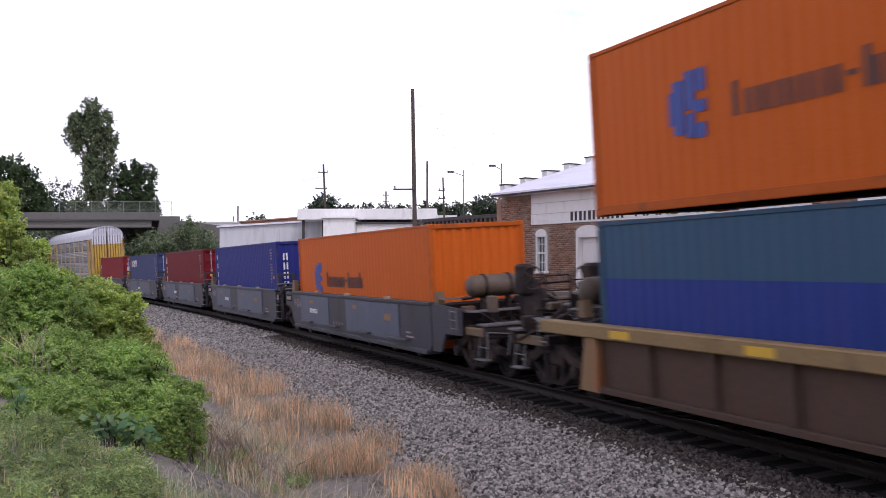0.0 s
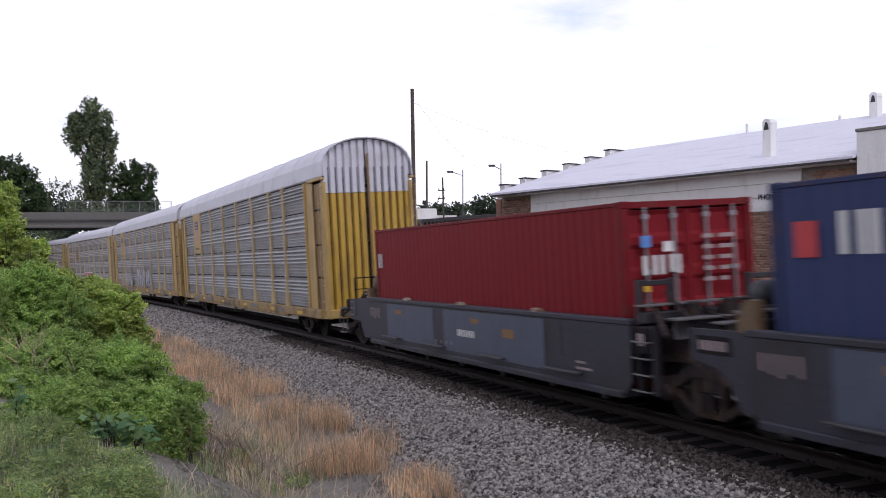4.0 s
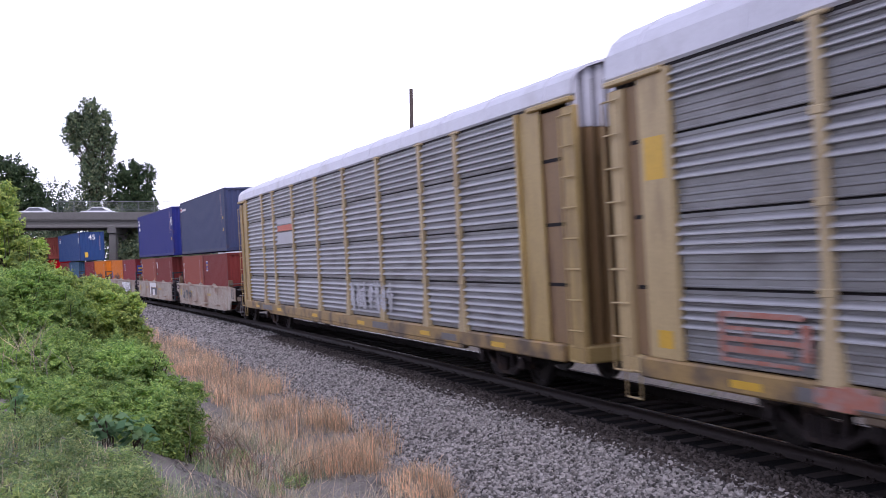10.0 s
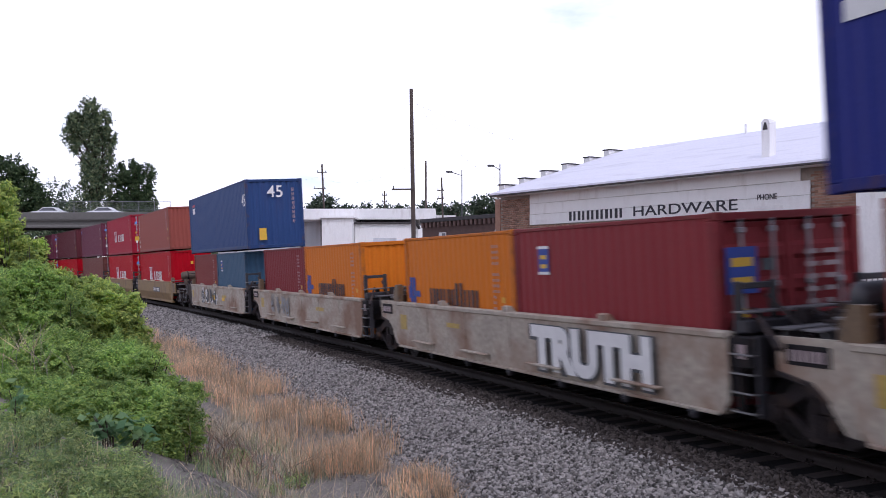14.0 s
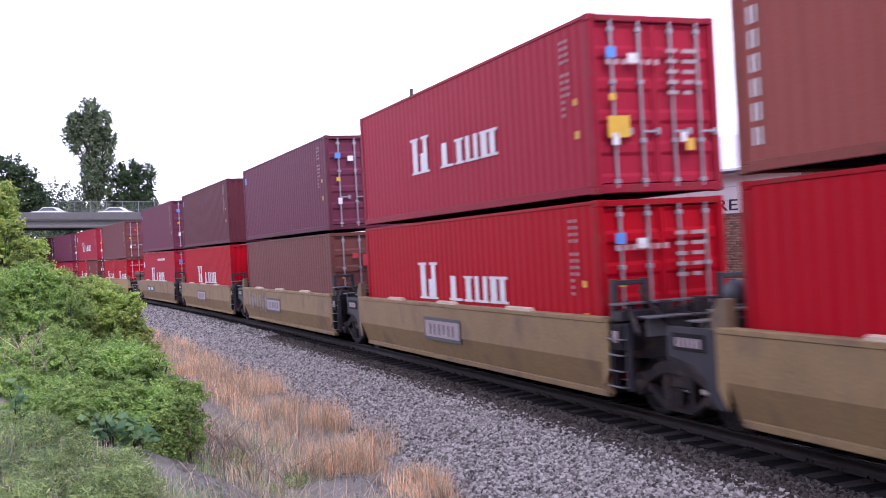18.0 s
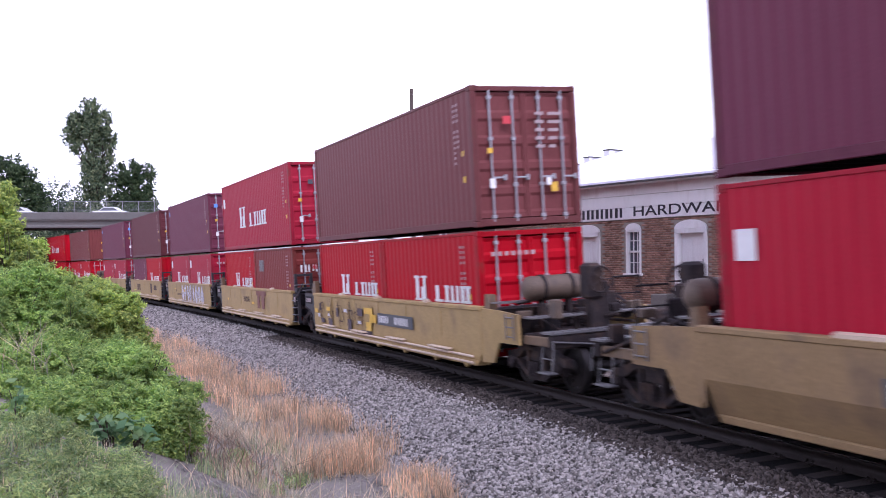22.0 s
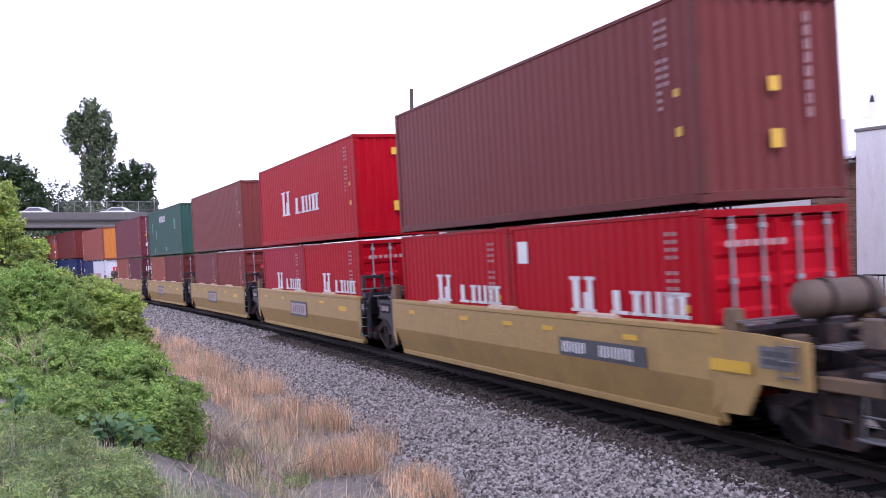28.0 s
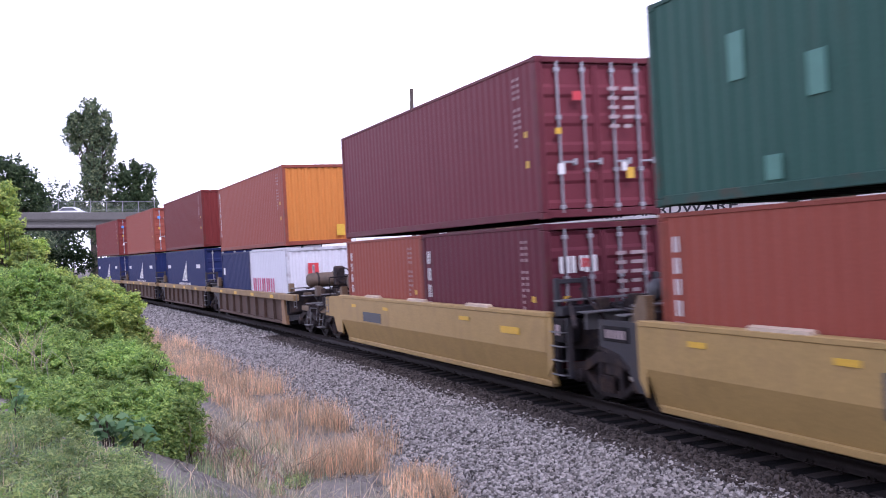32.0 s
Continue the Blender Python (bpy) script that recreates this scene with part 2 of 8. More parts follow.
BRICK = surface("red_brown_brick", (0.30, 0.178, 0.13), 0.85, vary=0.22, scale=5, fine=50, bump=0.4, island=0.28)
BRICK_ONE = surface("red_brown_brick_single", (0.30, 0.178, 0.13), 0.85, vary=0.22, scale=5, fine=50, bump=0.4, random_value=0.28)
MORTAR = surface("pale_mortar", (0.30, 0.26, 0.22), 0.9, vary=0.2, scale=8, fine=60, bump=0.4)
DARK_BRICK = surface("dark_brick_wall", (0.11, 0.065, 0.055), 0.85, vary=0.3, scale=4, fine=30, bump=0.5)
WHITE_PAINT = surface("weathered_white_paint", (0.80, 0.79, 0.78), 0.7, vary=0.10, scale=2.2, fine=30, bump=0.15, stain=(0.42, 0.38, 0.34), stain_amount=0.35, streak=(1.5, 1.5, 0.4))
WHITE_METAL_ROOF = surface("white_painted_metal_roof", (0.76, 0.75, 0.83), 0.6, vary=0.10, scale=0.9, fine=14, bump=0.1, stain=(0.46, 0.45, 0.50), stain_amount=0.5, streak=(0.5, 2.0, 1))
DARK_TRIM = surface("dark_weathered_trim", (0.05, 0.045, 0.045), 0.8, vary=0.3, scale=5, fine=40)
SHED = surface("stained_pale_sheet_metal", (0.56, 0.57, 0.60), 0.55, vary=0.12, scale=0.8, fine=16, bump=0.1, stain=(0.27, 0.24, 0.21), stain_amount=0.6, streak=(2.0, 2.0, 0.25))
CONCRETE = surface("weathered_concrete", (0.20, 0.19, 0.175), 0.85, vary=0.22, scale=1.1, fine=20, bump=0.3, stain=(0.12, 0.11, 0.10), stain_amount=0.6, streak=(1, 1, 0.4))
POLE = surface("weathered_pole_wood", (0.085, 0.065, 0.055), 0.9, vary=0.3, scale=3, fine=40, bump=0.5, streak=(3, 3, 0.3))
GLASS = surface("dark_window_glass", (0.10, 0.11, 0.13), 0.08, vary=0.1, scale=2, fine=10, bump=0.0)
CAR_WHITE = surface("white_car_paint", (0.75, 0.76, 0.78), 0.25, vary=0.03, scale=2, fine=20, bump=0.0)
TYRE = surface("tyre_rubber", (0.02, 0.02, 0.02), 0.9, vary=0.2, scale=6, fine=40)
FENCE = surface("galvanised_fence_steel", (0.34, 0.34, 0.36), 0.5, metal=0.5, vary=0.15, scale=6, fine=40)
BARK = surface("bark", (0.075, 0.06, 0.048), 0.95, vary=0.4, scale=5, fine=30, bump=0.9, streak=(3, 3, 0.5), depth=0.03)
# dull, dusty surfaces with little gloss
for _m, _gloss in ((BOX, 0.07), (BOX_FRAME, 0.1), (MACHINERY, 0.15), (WOOD_TIE, 0.06), (OILY_SHADED, 0.05), (BED, 0.08), (RAIL, 0.15), (STEEL_DARK, 0.12), (GRAVEL, 0.2), (GRIMY, 0.1), (SOIL, 0.1), (GREY_CAR, 0.25), (RUST_CAR, 0.2), (TAN_CAR, 0.25), (LEDGE_CAR, 0.25), (PALE_CAR, 0.28), (RIB_CAR, 0.15), (BRICK, 0.15), (BRICK_ONE, 0.15)):
    _m.node_tree.nodes["Principled BSDF"].inputs["Specular IOR Level"].default_value = _gloss
LEAF_BRIGHT = leafy("bright_green_leaves", (0.41, 0.53, 0.145), 0.30)
LEAF_MID = leafy("mid_green_leaves", (0.325, 0.47, 0.14), 0.30)
LEAF_DARK = leafy("dark_green_leaves", (0.075, 0.12, 0.055))
LEAF_VINE = leafy("grey_green_vine_leaves", (0.165, 0.22, 0.125))
LEAF_FAR = leafy("far_tree_leaves", (0.09, 0.125, 0.085))
STRAW = leafy("dry_tan_grass", (0.58, 0.425, 0.285), 0.35, 0.8, 0.25)
STRAW_PALE = leafy("pale_dry_grass", (0.52, 0.45, 0.33), 0.3, 0.8, 0.2)
LEAF_WEED = leafy("pale_green_weeds", (0.31, 0.41, 0.165), 0.3)
CORAL_MARK = surface("coral_red_spray_paint", (0.50, 0.115, 0.085), 0.6, vary=0.3, scale=4, fine=30, bump=0.0, stain=(0.52, 0.30, 0.30), stain_amount=0.6)
# cream of guides and ledges, with their pale highlights put into the colour
CREAM = surface("highlit_cream_steel", (0.58, 0.46, 0.34), 0.6, vary=0.2, scale=5, fine=40, bump=0.05)
LILAC_MARK = surface("pale_lilac_spray_paint", (0.50, 0.46, 0.56), 0.6, vary=0.3, scale=5, fine=30, bump=0.0)
ORANGE_WASH = surface("thin_orange_spray", (0.42, 0.16, 0.11), 0.6, vary=0.25, scale=8, fine=30, bump=0.0, stain=(0.30, 0.27, 0.26), stain_amount=0.8, stain_from=0.45)
DEAD_STEM = leafy("brown_dead_stems", (0.34, 0.25, 0.19), 0.35, 0.9, 0.1)
GRASS = leafy("olive_green_grass", (0.29, 0.37, 0.20), 0.35, 0.7, 0.25)


# ---- mesh tools ----
class Geo:
    """Collects vertices and faces of one mesh."""

    def __init__(self):
        self.v, self.f = [], []

    def add(self, verts, faces):
        k = len(self.v)
        self.v.extend(tuple(p) for p in verts)
        self.f.extend(tuple(k + i for i in face) for face in faces)
        return self

    def box(self, x0, x1, y0, y1, z0, z1, c=0.0):
        """A box; c: the chamfer of its edges."""
        if c <= 0:
            return self.add([(x, y, z) for x in (x0, x1) for y in (y0, y1) for z in (z0, z1)],
                            [(0, 1, 3, 2), (4, 6, 7, 5), (0, 4, 5, 1), (2, 3, 7, 6), (0, 2, 6, 4), (1, 5, 7, 3)])
        ring = lambda z, d: [(x0 + c + d, y0 + d, z), (x1 - c - d, y0 + d, z), (x1 - d, y0 + c + d, z), (x1 - d, y1 - c - d, z),
                             (x1 - c - d, y1 - d, z), (x0 + c + d, y1 - d, z), (x0 + d, y1 - c - d, z), (x0 + d, y0 + c + d, z)]
        rings = ring(z0, c) + ring(z0 + c, 0) + ring(z1 - c, 0) + ring(z1, c)
        faces = [tuple(reversed(range(8))), tuple(range(24, 32))]
        for r in range(3):
            faces += [(r * 8 + i, r * 8 + (i + 1) % 8, r * 8 + 8 + (i + 1) % 8, r * 8 + 8 + i) for i in range(8)]
        return self.add(rings, faces)

    def prism(self, outline, axis, a, b):
        """An outline of (p, q) pairs drawn along an axis from a to b; the pairs are the other two axes in order."""
        put = {"x": lambda p, q, w: (w, p, q), "y": lambda p, q, w: (p, w, q), "z": lambda p, q, w: (p, q, w)}[axis]
        n = len(outline)
        verts = [put(p, q, a) for p, q in outline] + [put(p, q, b) for p, q in outline]
        return self.add(verts, [tuple(reversed(range(n))), tuple(range(n, 2 * n))] + [(i, (i + 1) % n, n + (i + 1) % n, n + i) for i in range(n)])

    def rod(self, p, q, r, n=8, r2=None):
        """A round bar from p to q."""
        p, q = Vector(p), Vector(q)
        d = (q - p).normalized()
        s = d.orthogonal().normalized()
        w = d.cross(s)
        r2 = r if r2 is None else r2
        ring = lambda o, rr: [o + (s * math.cos(2 * math.pi * i / n) + w * math.sin(2 * math.pi * i / n)) * rr for i in range(n)]
        return self.add(ring(p, r) + ring(q, r2), [tuple(reversed(range(n))), tuple(range(n, 2 * n))] + [(i, (i + 1) % n, n + (i + 1) % n, n + i) for i in range(n)])

    def lathe(self, profile, axis, centre, n=20):
        """Turns (radius, along) pairs round an axis."""
        put = {"x": lambda r, h, a: (h, r * math.cos(a), r * math.sin(a)), "y": lambda r, h, a: (r * math.cos(a), h, r * math.sin(a)),
               "z": lambda r, h, a: (r * math.cos(a), r * math.sin(a), h)}[axis]
        verts = [Vector(put(r, h, 2 * math.pi * i / n)) + Vector(centre) for r, h in profile for i in range(n)]
        faces = [(k * n + i, k * n + (i + 1) % n, (k + 1) * n + (i + 1) % n, (k + 1) * n + i) for k in range(len(profile) - 1) for i in range(n)]
        return self.add(verts, faces + [tuple(range(n)), tuple(range((len(profile) - 1) * n, len(profile) * n))])

    def strip(self, line, axis, a, b):
        """An open folded sheet: a line of (p, q) pairs drawn along an axis."""
        put = {"x": lambda p, q, w: (w, p, q), "y": lambda p, q, w: (p, w, q), "z": lambda p, q, w: (p, q, w)}[axis]
        n = len(line)
        return self.add([put(p, q, a) for p, q in line] + [put(p, q, b) for p, q in line], [(i, i + 1, n + i + 1, n + i) for i in range(n - 1)])

    def plate(self, us, ws, lo, hi, keep, put):
        """One connected plate of cells between the lines us and ws, from lo to hi thick; keep(i, j) says which cells are solid."""
        base, index = len(self.v), {}
        def at(i, j, k):
            if (i, j, k) not in index:
                index[i, j, k] = base + len(index)
                self.v.append(put(us[i], ws[j], hi if k else lo))
            return index[i, j, k]
        n, m = len(us) - 1, len(ws) - 1
        solid = {(i, j) for i in range(n) for j in range(m) if keep(i, j)}
        for i, j in solid:
            self.f.append((at(i, j, 1), at(i + 1, j, 1), at(i + 1, j + 1, 1), at(i, j + 1, 1)))
            self.f.append((at(i, j, 0), at(i, j + 1, 0), at(i + 1, j + 1, 0), at(i + 1, j, 0)))
            for (a, b), (p, q), (r, t) in (((i - 1, j), (i, j), (i, j + 1)), ((i + 1, j), (i + 1, j), (i + 1, j + 1)), ((i, j - 1), (i, j), (i + 1, j)), ((i, j + 1), (i, j + 1), (i + 1, j + 1))):
                if (a, b) not in solid:
                    self.f.append((at(p, q, 0), at(r, t, 0), at(r, t, 1), at(p, q, 1)))
        return self

    def mesh(self, name, mat, smooth=False):
        me = bpy.data.meshes.new(name)
        me.from_pydata(self.v, [], self.f)
        bm = bmesh.new()
        bm.from_mesh(me)
        bmesh.ops.recalc_face_normals(bm, faces=bm.faces)
        bm.to_mesh(me)
        bm.free()
        if smooth:
            me.polygons.foreach_set("use_smooth", [True] * len(me.polygons))
        me.materials.append(mat)
        return me


def part(name, data, parent=None, label="", m=None, color=None):
    """Links a mesh as one object under a thing or a part."""
    ob = new(name, data)
    if parent is not None:
        ob.parent = parent
    if m is not None:
        ob.matrix_basis = m
    if color is not None:
        ob.color = (*color, 1)
    return tagged(ob, label) if label else ob


def bulk(name, verts, faces, mat):
    """A large mesh from arrays; all faces have as many corners."""
    me = bpy.data.meshes.new(name)
    verts, faces = np.asarray(verts, np.float32), np.asarray(faces, np.int32)
    k = faces.shape[1]
    me.vertices.add(len(verts))
    me.vertices.foreach_set("co", verts.ravel())
    me.loops.add(faces.size)
    me.loops.foreach_set("vertex_index", faces.ravel())
    me.polygons.add(len(faces))
    me.polygons.foreach_set("loop_start", np.arange(len(faces), dtype=np.int32) * k)
    me.update(calc_edges=True)
    me.validate()
    me.materials.append(mat)
    return me


def lettering(name, text, height, mat, width=None, depth=0.006, bold=0.008):
    """Raised letters in the built-in font, lying in x (to the right) and z (up), facing -y, with the corner at the origin."""
    cu = bpy.data.curves.new(name, "FONT")
    cu.body, cu.size, cu.extrude, cu.offset = text, height * 1.4, depth / 2, bold * height
    tmp = bpy.data.objects.new(name, cu)
    me = bpy.data.meshes.new_from_object(tmp)
    bpy.data.objects.remove(tmp)
    co = np.empty(len(me.vertices) * 3, np.float32)
    me.vertices.foreach_get("co", co)
    co = co.reshape(-1, 3)
    co[:, 0] -= co[:, 0].min()
    co[:, 1] -= co[:, 1].min()
    co[:, 1] *= height / co[:, 1].max()
    if width:
        co[:, 0] *= width / co[:, 0].max()
    out = np.stack([co[:, 0], -co[:, 2], co[:, 1]], 1)
    me.vertices.foreach_set("co", out.ravel())
    me.materials.clear()
    me.materials.append(mat)
    return me


# ---- the line of the track ----
A0, K0, K1, X0, CANT = -0.36407, -0.000671, -9.296e-6, 10.1218, 0.05659
LINE_S = np.arange(-640.0, 821.0, 1.0)
_flat = np.clip(LINE_S, 0, 130)
LINE_A = A0 + K0 * _flat + K1 * _flat ** 2 / 2 + np.maximum(LINE_S - 130, 0) * (K0 + K1 * 130)
_mid = (LINE_A[1:] + LINE_A[:-1]) / 2
LINE_X = np.concatenate([[0], np.cumsum(np.sin(_mid))])
LINE_Y = np.concatenate([[0], np.cumsum(np.cos(_mid))])
LINE_X += X0 - LINE_X[640]
LINE_Y -= LINE_Y[640]


def on_line(s):
    """Place and heading of the track's middle, s metres along."""
    return np.interp(s, LINE_S, LINE_X), np.interp(s, LINE_S, LINE_Y), np.interp(s, LINE_S, LINE_A)


def track_pose(s, base=0.0):
    """A pose on the canted track: x runs away from the camera, +y is the camera's side, z = 0 is the rail's head."""
    if base:
        xa, ya, _ = on_line(s - base)
        xb, yb, _ = on_line(s + base)
        x, y, a = (xa + xb) / 2, (ya + yb) / 2, math.atan2(xb - xa, yb - ya)
    else:
        x, y, a = on_line(s)
    turn = Matrix(((math.sin(a), -math.cos(a), 0, 0), (math.cos(a), math.sin(a), 0, 0), (0, 0, 1, 0), (0, 0, 0, 1)))
    return Matrix.Translation((x, y, 0.75 * math.sin(CANT))) @ turn @ Matrix.Rotation(-CANT, 4, "X")


def gone(t):
    """Metres that the train has run at t seconds."""
    return 17.8288 * t - 0.05812 * t * t + 0.0000717 * t ** 3


# ---- ground ----
def lateral(x, y):
    """How far points lie to the right of the track's middle, and where along it."""
    x, y = np.atleast_1d(np.asarray(x, float)), np.atleast_1d(np.asarray(y, float))
    s, lat = np.empty(len(x)), np.empty(len(x))
    for i in range(0, len(x), 4000):
        k = slice(i, i + 4000)
        j = np.argmin((x[k, None] - LINE_X) ** 2 + (y[k, None] - LINE_Y) ** 2, axis=1)
        s[k] = LINE_S[j]
        lat[k] = (x[k] - LINE_X[j]) * np.cos(LINE_A[j]) - (y[k] - LINE_Y[j]) * np.sin(LINE_A[j])
    return s, lat


PROFILE_LAT = [-1e4, -40, -14, -9.6, -6.9, -4.2, 4.3, 6.6, 9, 60, 1e4]
PROFILE_Z = [1.4, 1.4, 0.8, 0.55, -0.55, -0.72, -0.72, 1.05, 1.25, 1.4, 1.4]


def terrain(x, y):
    s, lat = lateral(x, y)
    z = np.interp(lat, PROFILE_LAT, PROFILE_Z)
    x, y = np.atleast_1d(x), np.atleast_1d(y)
    rough = np.where((np.abs(lat) > 4.5) & (np.abs(lat) < 14), 0.05, 0.0)
    return z + rough * (np.sin(1.7 * x + 0.6 * y) + np.sin(0.9 * y - 1.3 * x + 1.0) + 0.6 * np.sin(3.1 * x) * np.cos(2.7 * y))


def spread(lo, hi, fine_lo, fine_hi, step, grow=1.35):
    mid = list(np.arange(fine_lo, fine_hi, step))
    d, a, left = step, fine_lo, []
    while a > lo:
        d *= grow
        a -= d
        left.append(max(a, lo))
    d, a, right = step, fine_hi, [fine_hi]
    while a < hi:
        d *= grow
        a += d
        right.append(min(a, hi))
    return np.array(left[::-1] + mid + right)


gx, gy = spread(-3500, 3500, -26, 20, 0.8), spread(-3500, 4000, -10, 70, 0.9)
gxx, gyy = np.meshgrid(gx, gy)
gv = np.stack([gxx.ravel(), gyy.ravel(), terrain(gxx.ravel(), gyy.ravel())], 1)
nx = len(gx)
gi = (np.arange(len(gy) - 1)[:, None] * nx + np.arange(nx - 1)).ravel()
ground = tagged(new("ground", bulk("ground", gv, np.stack([gi, gi + 1, gi + nx + 1, gi + nx], 1), SOIL)), "dry grey-brown soil with litter beside the track", "ground", kind="structure")


def loft(name, section, s_values, mat, canted=True):
    """Draws a cross-section of (lateral to the camera's side, height) pairs along the track."""
    verts = []
    for s in s_values:
        m = track_pose(float(s))
        if not canted:
            m = Matrix.Translation((m.translation.x, m.translation.y, 0)) @ Matrix.Rotation(math.atan2(m[1][0], m[0][0]), 4, "Z")
        verts += [tuple(m @ Vector((0, p, q))) for p, q in section]
    n = len(section)
    faces = [(k * n + i, k * n + i + 1, (k + 1) * n + i + 1, (k + 1) * n + i) for k in range(len(s_values) - 1) for i in range(n - 1)]
    return bulk(name, verts, faces, mat)


BED_Y = [-4.6, -3.0, -1.75, -1.2, 0, 1.2, 1.62, 2.1, 3.2, 4.4, 5.2]
BED_Z = [-0.80, -0.42, -0.10, -0.17, -0.17, -0.22, -0.24, -0.29, -0.46, -0.64, -0.82]
S_LONG = np.concatenate([np.arange(-600, 0, 6.0), np.arange(0, 90, 0.6), np.arange(90, 800, 4.0)])
tagged(new("ballast", loft("ballast", list(zip(BED_Y, BED_Z)), S_LONG, BED, False)), "grey crushed-stone ballast bed under the track", "ballast", kind="structure")

# thin sheet over the ballast with the shade under the train painted in
tagged(new("track_bed", loft("track_bed", [(y, float(np.interp(y, BED_Y, BED_Z)) + 0.012) for y in (-1.7, -1.2, -0.6, 0, 0.6, 1.2, 1.5)], S_LONG, OILY_SHADED, False)), "oily ballast between the rails, darkened for shade under the train", "ballast", kind="structure")

track = tagged(new("track"), "rusty steel rails on dark wooden ties", "railway track", kind="structure")
for side in (1, -1):
    c = side * 0.755
    foot = [(0.075, -0.17), (0.075, -0.155), (0.012, -0.135), (0.012, -0.045), (0.037, -0.03), (0.037, -0.006), (0.03, 0.0), (-0.03, 0.0), (-0.037, -0.006), (-0.037, -0.03), (-0.012, -0.045), (-0.012, -0.135), (-0.075, -0.155), (-0.075, -0.17)]
    rail = part("rail", loft("rail", [(c + p, q) for p, q in foot], S_LONG, RAIL), track)
    part("running_surface", loft("running_surface", [(c + 0.026, 0.002), (c - 0.026, 0.002)], S_LONG, RAIL_TOP), rail, "polished running surface")
tie_mesh = Geo().box(-0.115, 0.115, -1.3, 1.3, -0.35, -0.172, 0.012).mesh("tie", WOOD_TIE)
plate_mesh = Geo().box(-0.09, 0.09, 0.62, 0.90, -0.176, -0.160, 0.004).box(-0.09, 0.09, -0.90, -0.62, -0.176, -0.160, 0.004)
for x in (-0.05, 0.05):
    for y in (0.67, 0.85, -0.67, -0.85):
        plate_mesh.box(x - 0.012, x + 0.012, y - 0.012, y + 0.012, -0.16, -0.135)
plate_mesh = plate_mesh.mesh("tie_plate", RAIL)
tie_rng = random.Random(5)
far_ties = Geo()
for i in range(2600):
    s = -560 + i * 0.52
    m = track_pose(s) @ pose(0, tie_rng.uniform(-0.05, 0.05), tie_rng.uniform(-0.006, 0.006), 0, 0, tie_rng.uniform(-1.2, 1.2))
    if 7 < s < 80:
        tie = part("tie", tie_mesh, track, "", m)
        part("tie_plate", plate_mesh, tie)
    else:
        far_ties.add([m @ Vector(p) for p in ((-0.11, -1.3, -0.172), (0.11, -1.3, -0.172), (0.11, 1.3, -0.172), (-0.11, 1.3, -0.172))], [(0, 1, 2, 3)])
tagged(part("far_ties", far_ties.mesh("far_ties", WOOD_TIE), track), kind="stuff")

# loose stones of the shoulder
rng = np.random.default_rng(11)


def stones(count, s_lo, s_hi, y_lo, y_hi, size_lo, size_hi, power=1.0):
    s = s_lo + (s_hi - s_lo) * rng.random(count) ** power
    y = rng.uniform(y_lo, y_hi, count)
    x0, y0, a = on_line(s)
    px, py = x0 - y * np.cos(a), y0 + y * np.sin(a)
    pz = np.interp(y, BED_Y, BED_Z)
    size = rng.uniform(size_lo, size_hi, count)
    base = np.array([(x, y, z) for x in (-1, 1) for y in (-1, 1) for z in (-1, 1)], float)
    v = base[None] * (0.55 + 0.45 * rng.random((count, 8, 1))) * size[:, None, None] * rng.uniform(0.55, 1.15, (count, 1, 3)) * 0.62
    q = rng.normal(size=(count, 4))
    q /= np.linalg.norm(q, axis=1, keepdims=True)
    w, i, j, k = q.T
    rot = np.stack([1 - 2 * (j * j + k * k), 2 * (i * j - k * w), 2 * (i * k + j * w), 2 * (i * j + k * w), 1 - 2 * (i * i + k * k), 2 * (j * k - i * w), 2 * (i * k - j * w), 2 * (j * k + i * w), 1 - 2 * (i * i + j * j)], 1).reshape(-1, 3, 3)
    v = np.einsum("nij,nkj->nki", rot, v) + np.stack([px, py, pz + size * rng.uniform(0.05, 0.55, count)], 1)[:, None]
    f = np.array([(0, 1, 3, 2), (4, 6, 7, 5), (0, 4, 5, 1), (2, 3, 7, 6), (0, 2, 6, 4), (1, 5, 7, 3)])
    return v.reshape(-1, 3), (np.arange(count)[:, None, None] * 8 + f).reshape(-1, 4)


v, f = stones(112000, 10, 54, 1.92, 5.1, 0.020, 0.052, 1.8)
tagged(new("ballast_stones", bulk("ballast_stones", v, f, GRAVEL)), "loose grey crushed stones along the track", "stones", kind="stuff")
v, f = stones(5000, 10, 52, 1.8, 2.25, 0.024, 0.054, 2.0)
tagged(new("ballast_stones", bulk("ballast_stones", v, f, GRIMY)), "rust-stained stones beside the ties", "stones", kind="stuff")
v, f = stones(17000, 10, 52, 1.36, 2.15, 0.026, 0.060, 1.9)
tagged(new("ballast_stones", bulk("ballast_stones", v, f, GRIMY)), "dark rust-stained stones at the ends of the ties", "stones", kind="stuff")
v, f = stones(26000, 40, 95, 1.33, 4.9, 0.05, 0.085, 1.2)
tagged(new("ballast_stones", bulk("ballast_stones", v, f, GRAVEL)), "loose grey crushed stones farther along the track", "stones", kind="stuff")


v, f = stones(16000, 10, 30, 4.9, 8.2, 0.014, 0.045, 1.4)
v[:, 2] = np.maximum(v[:, 2], terrain(v[:, 0], v[:, 1]) + 0.012 * np.sin(v[:, 0] * 40))
tagged(new("scattered_stones", bulk("scattered_stones", v, f, GRAVEL)), "small grey stones scattered over the soil", "stones", kind="stuff")


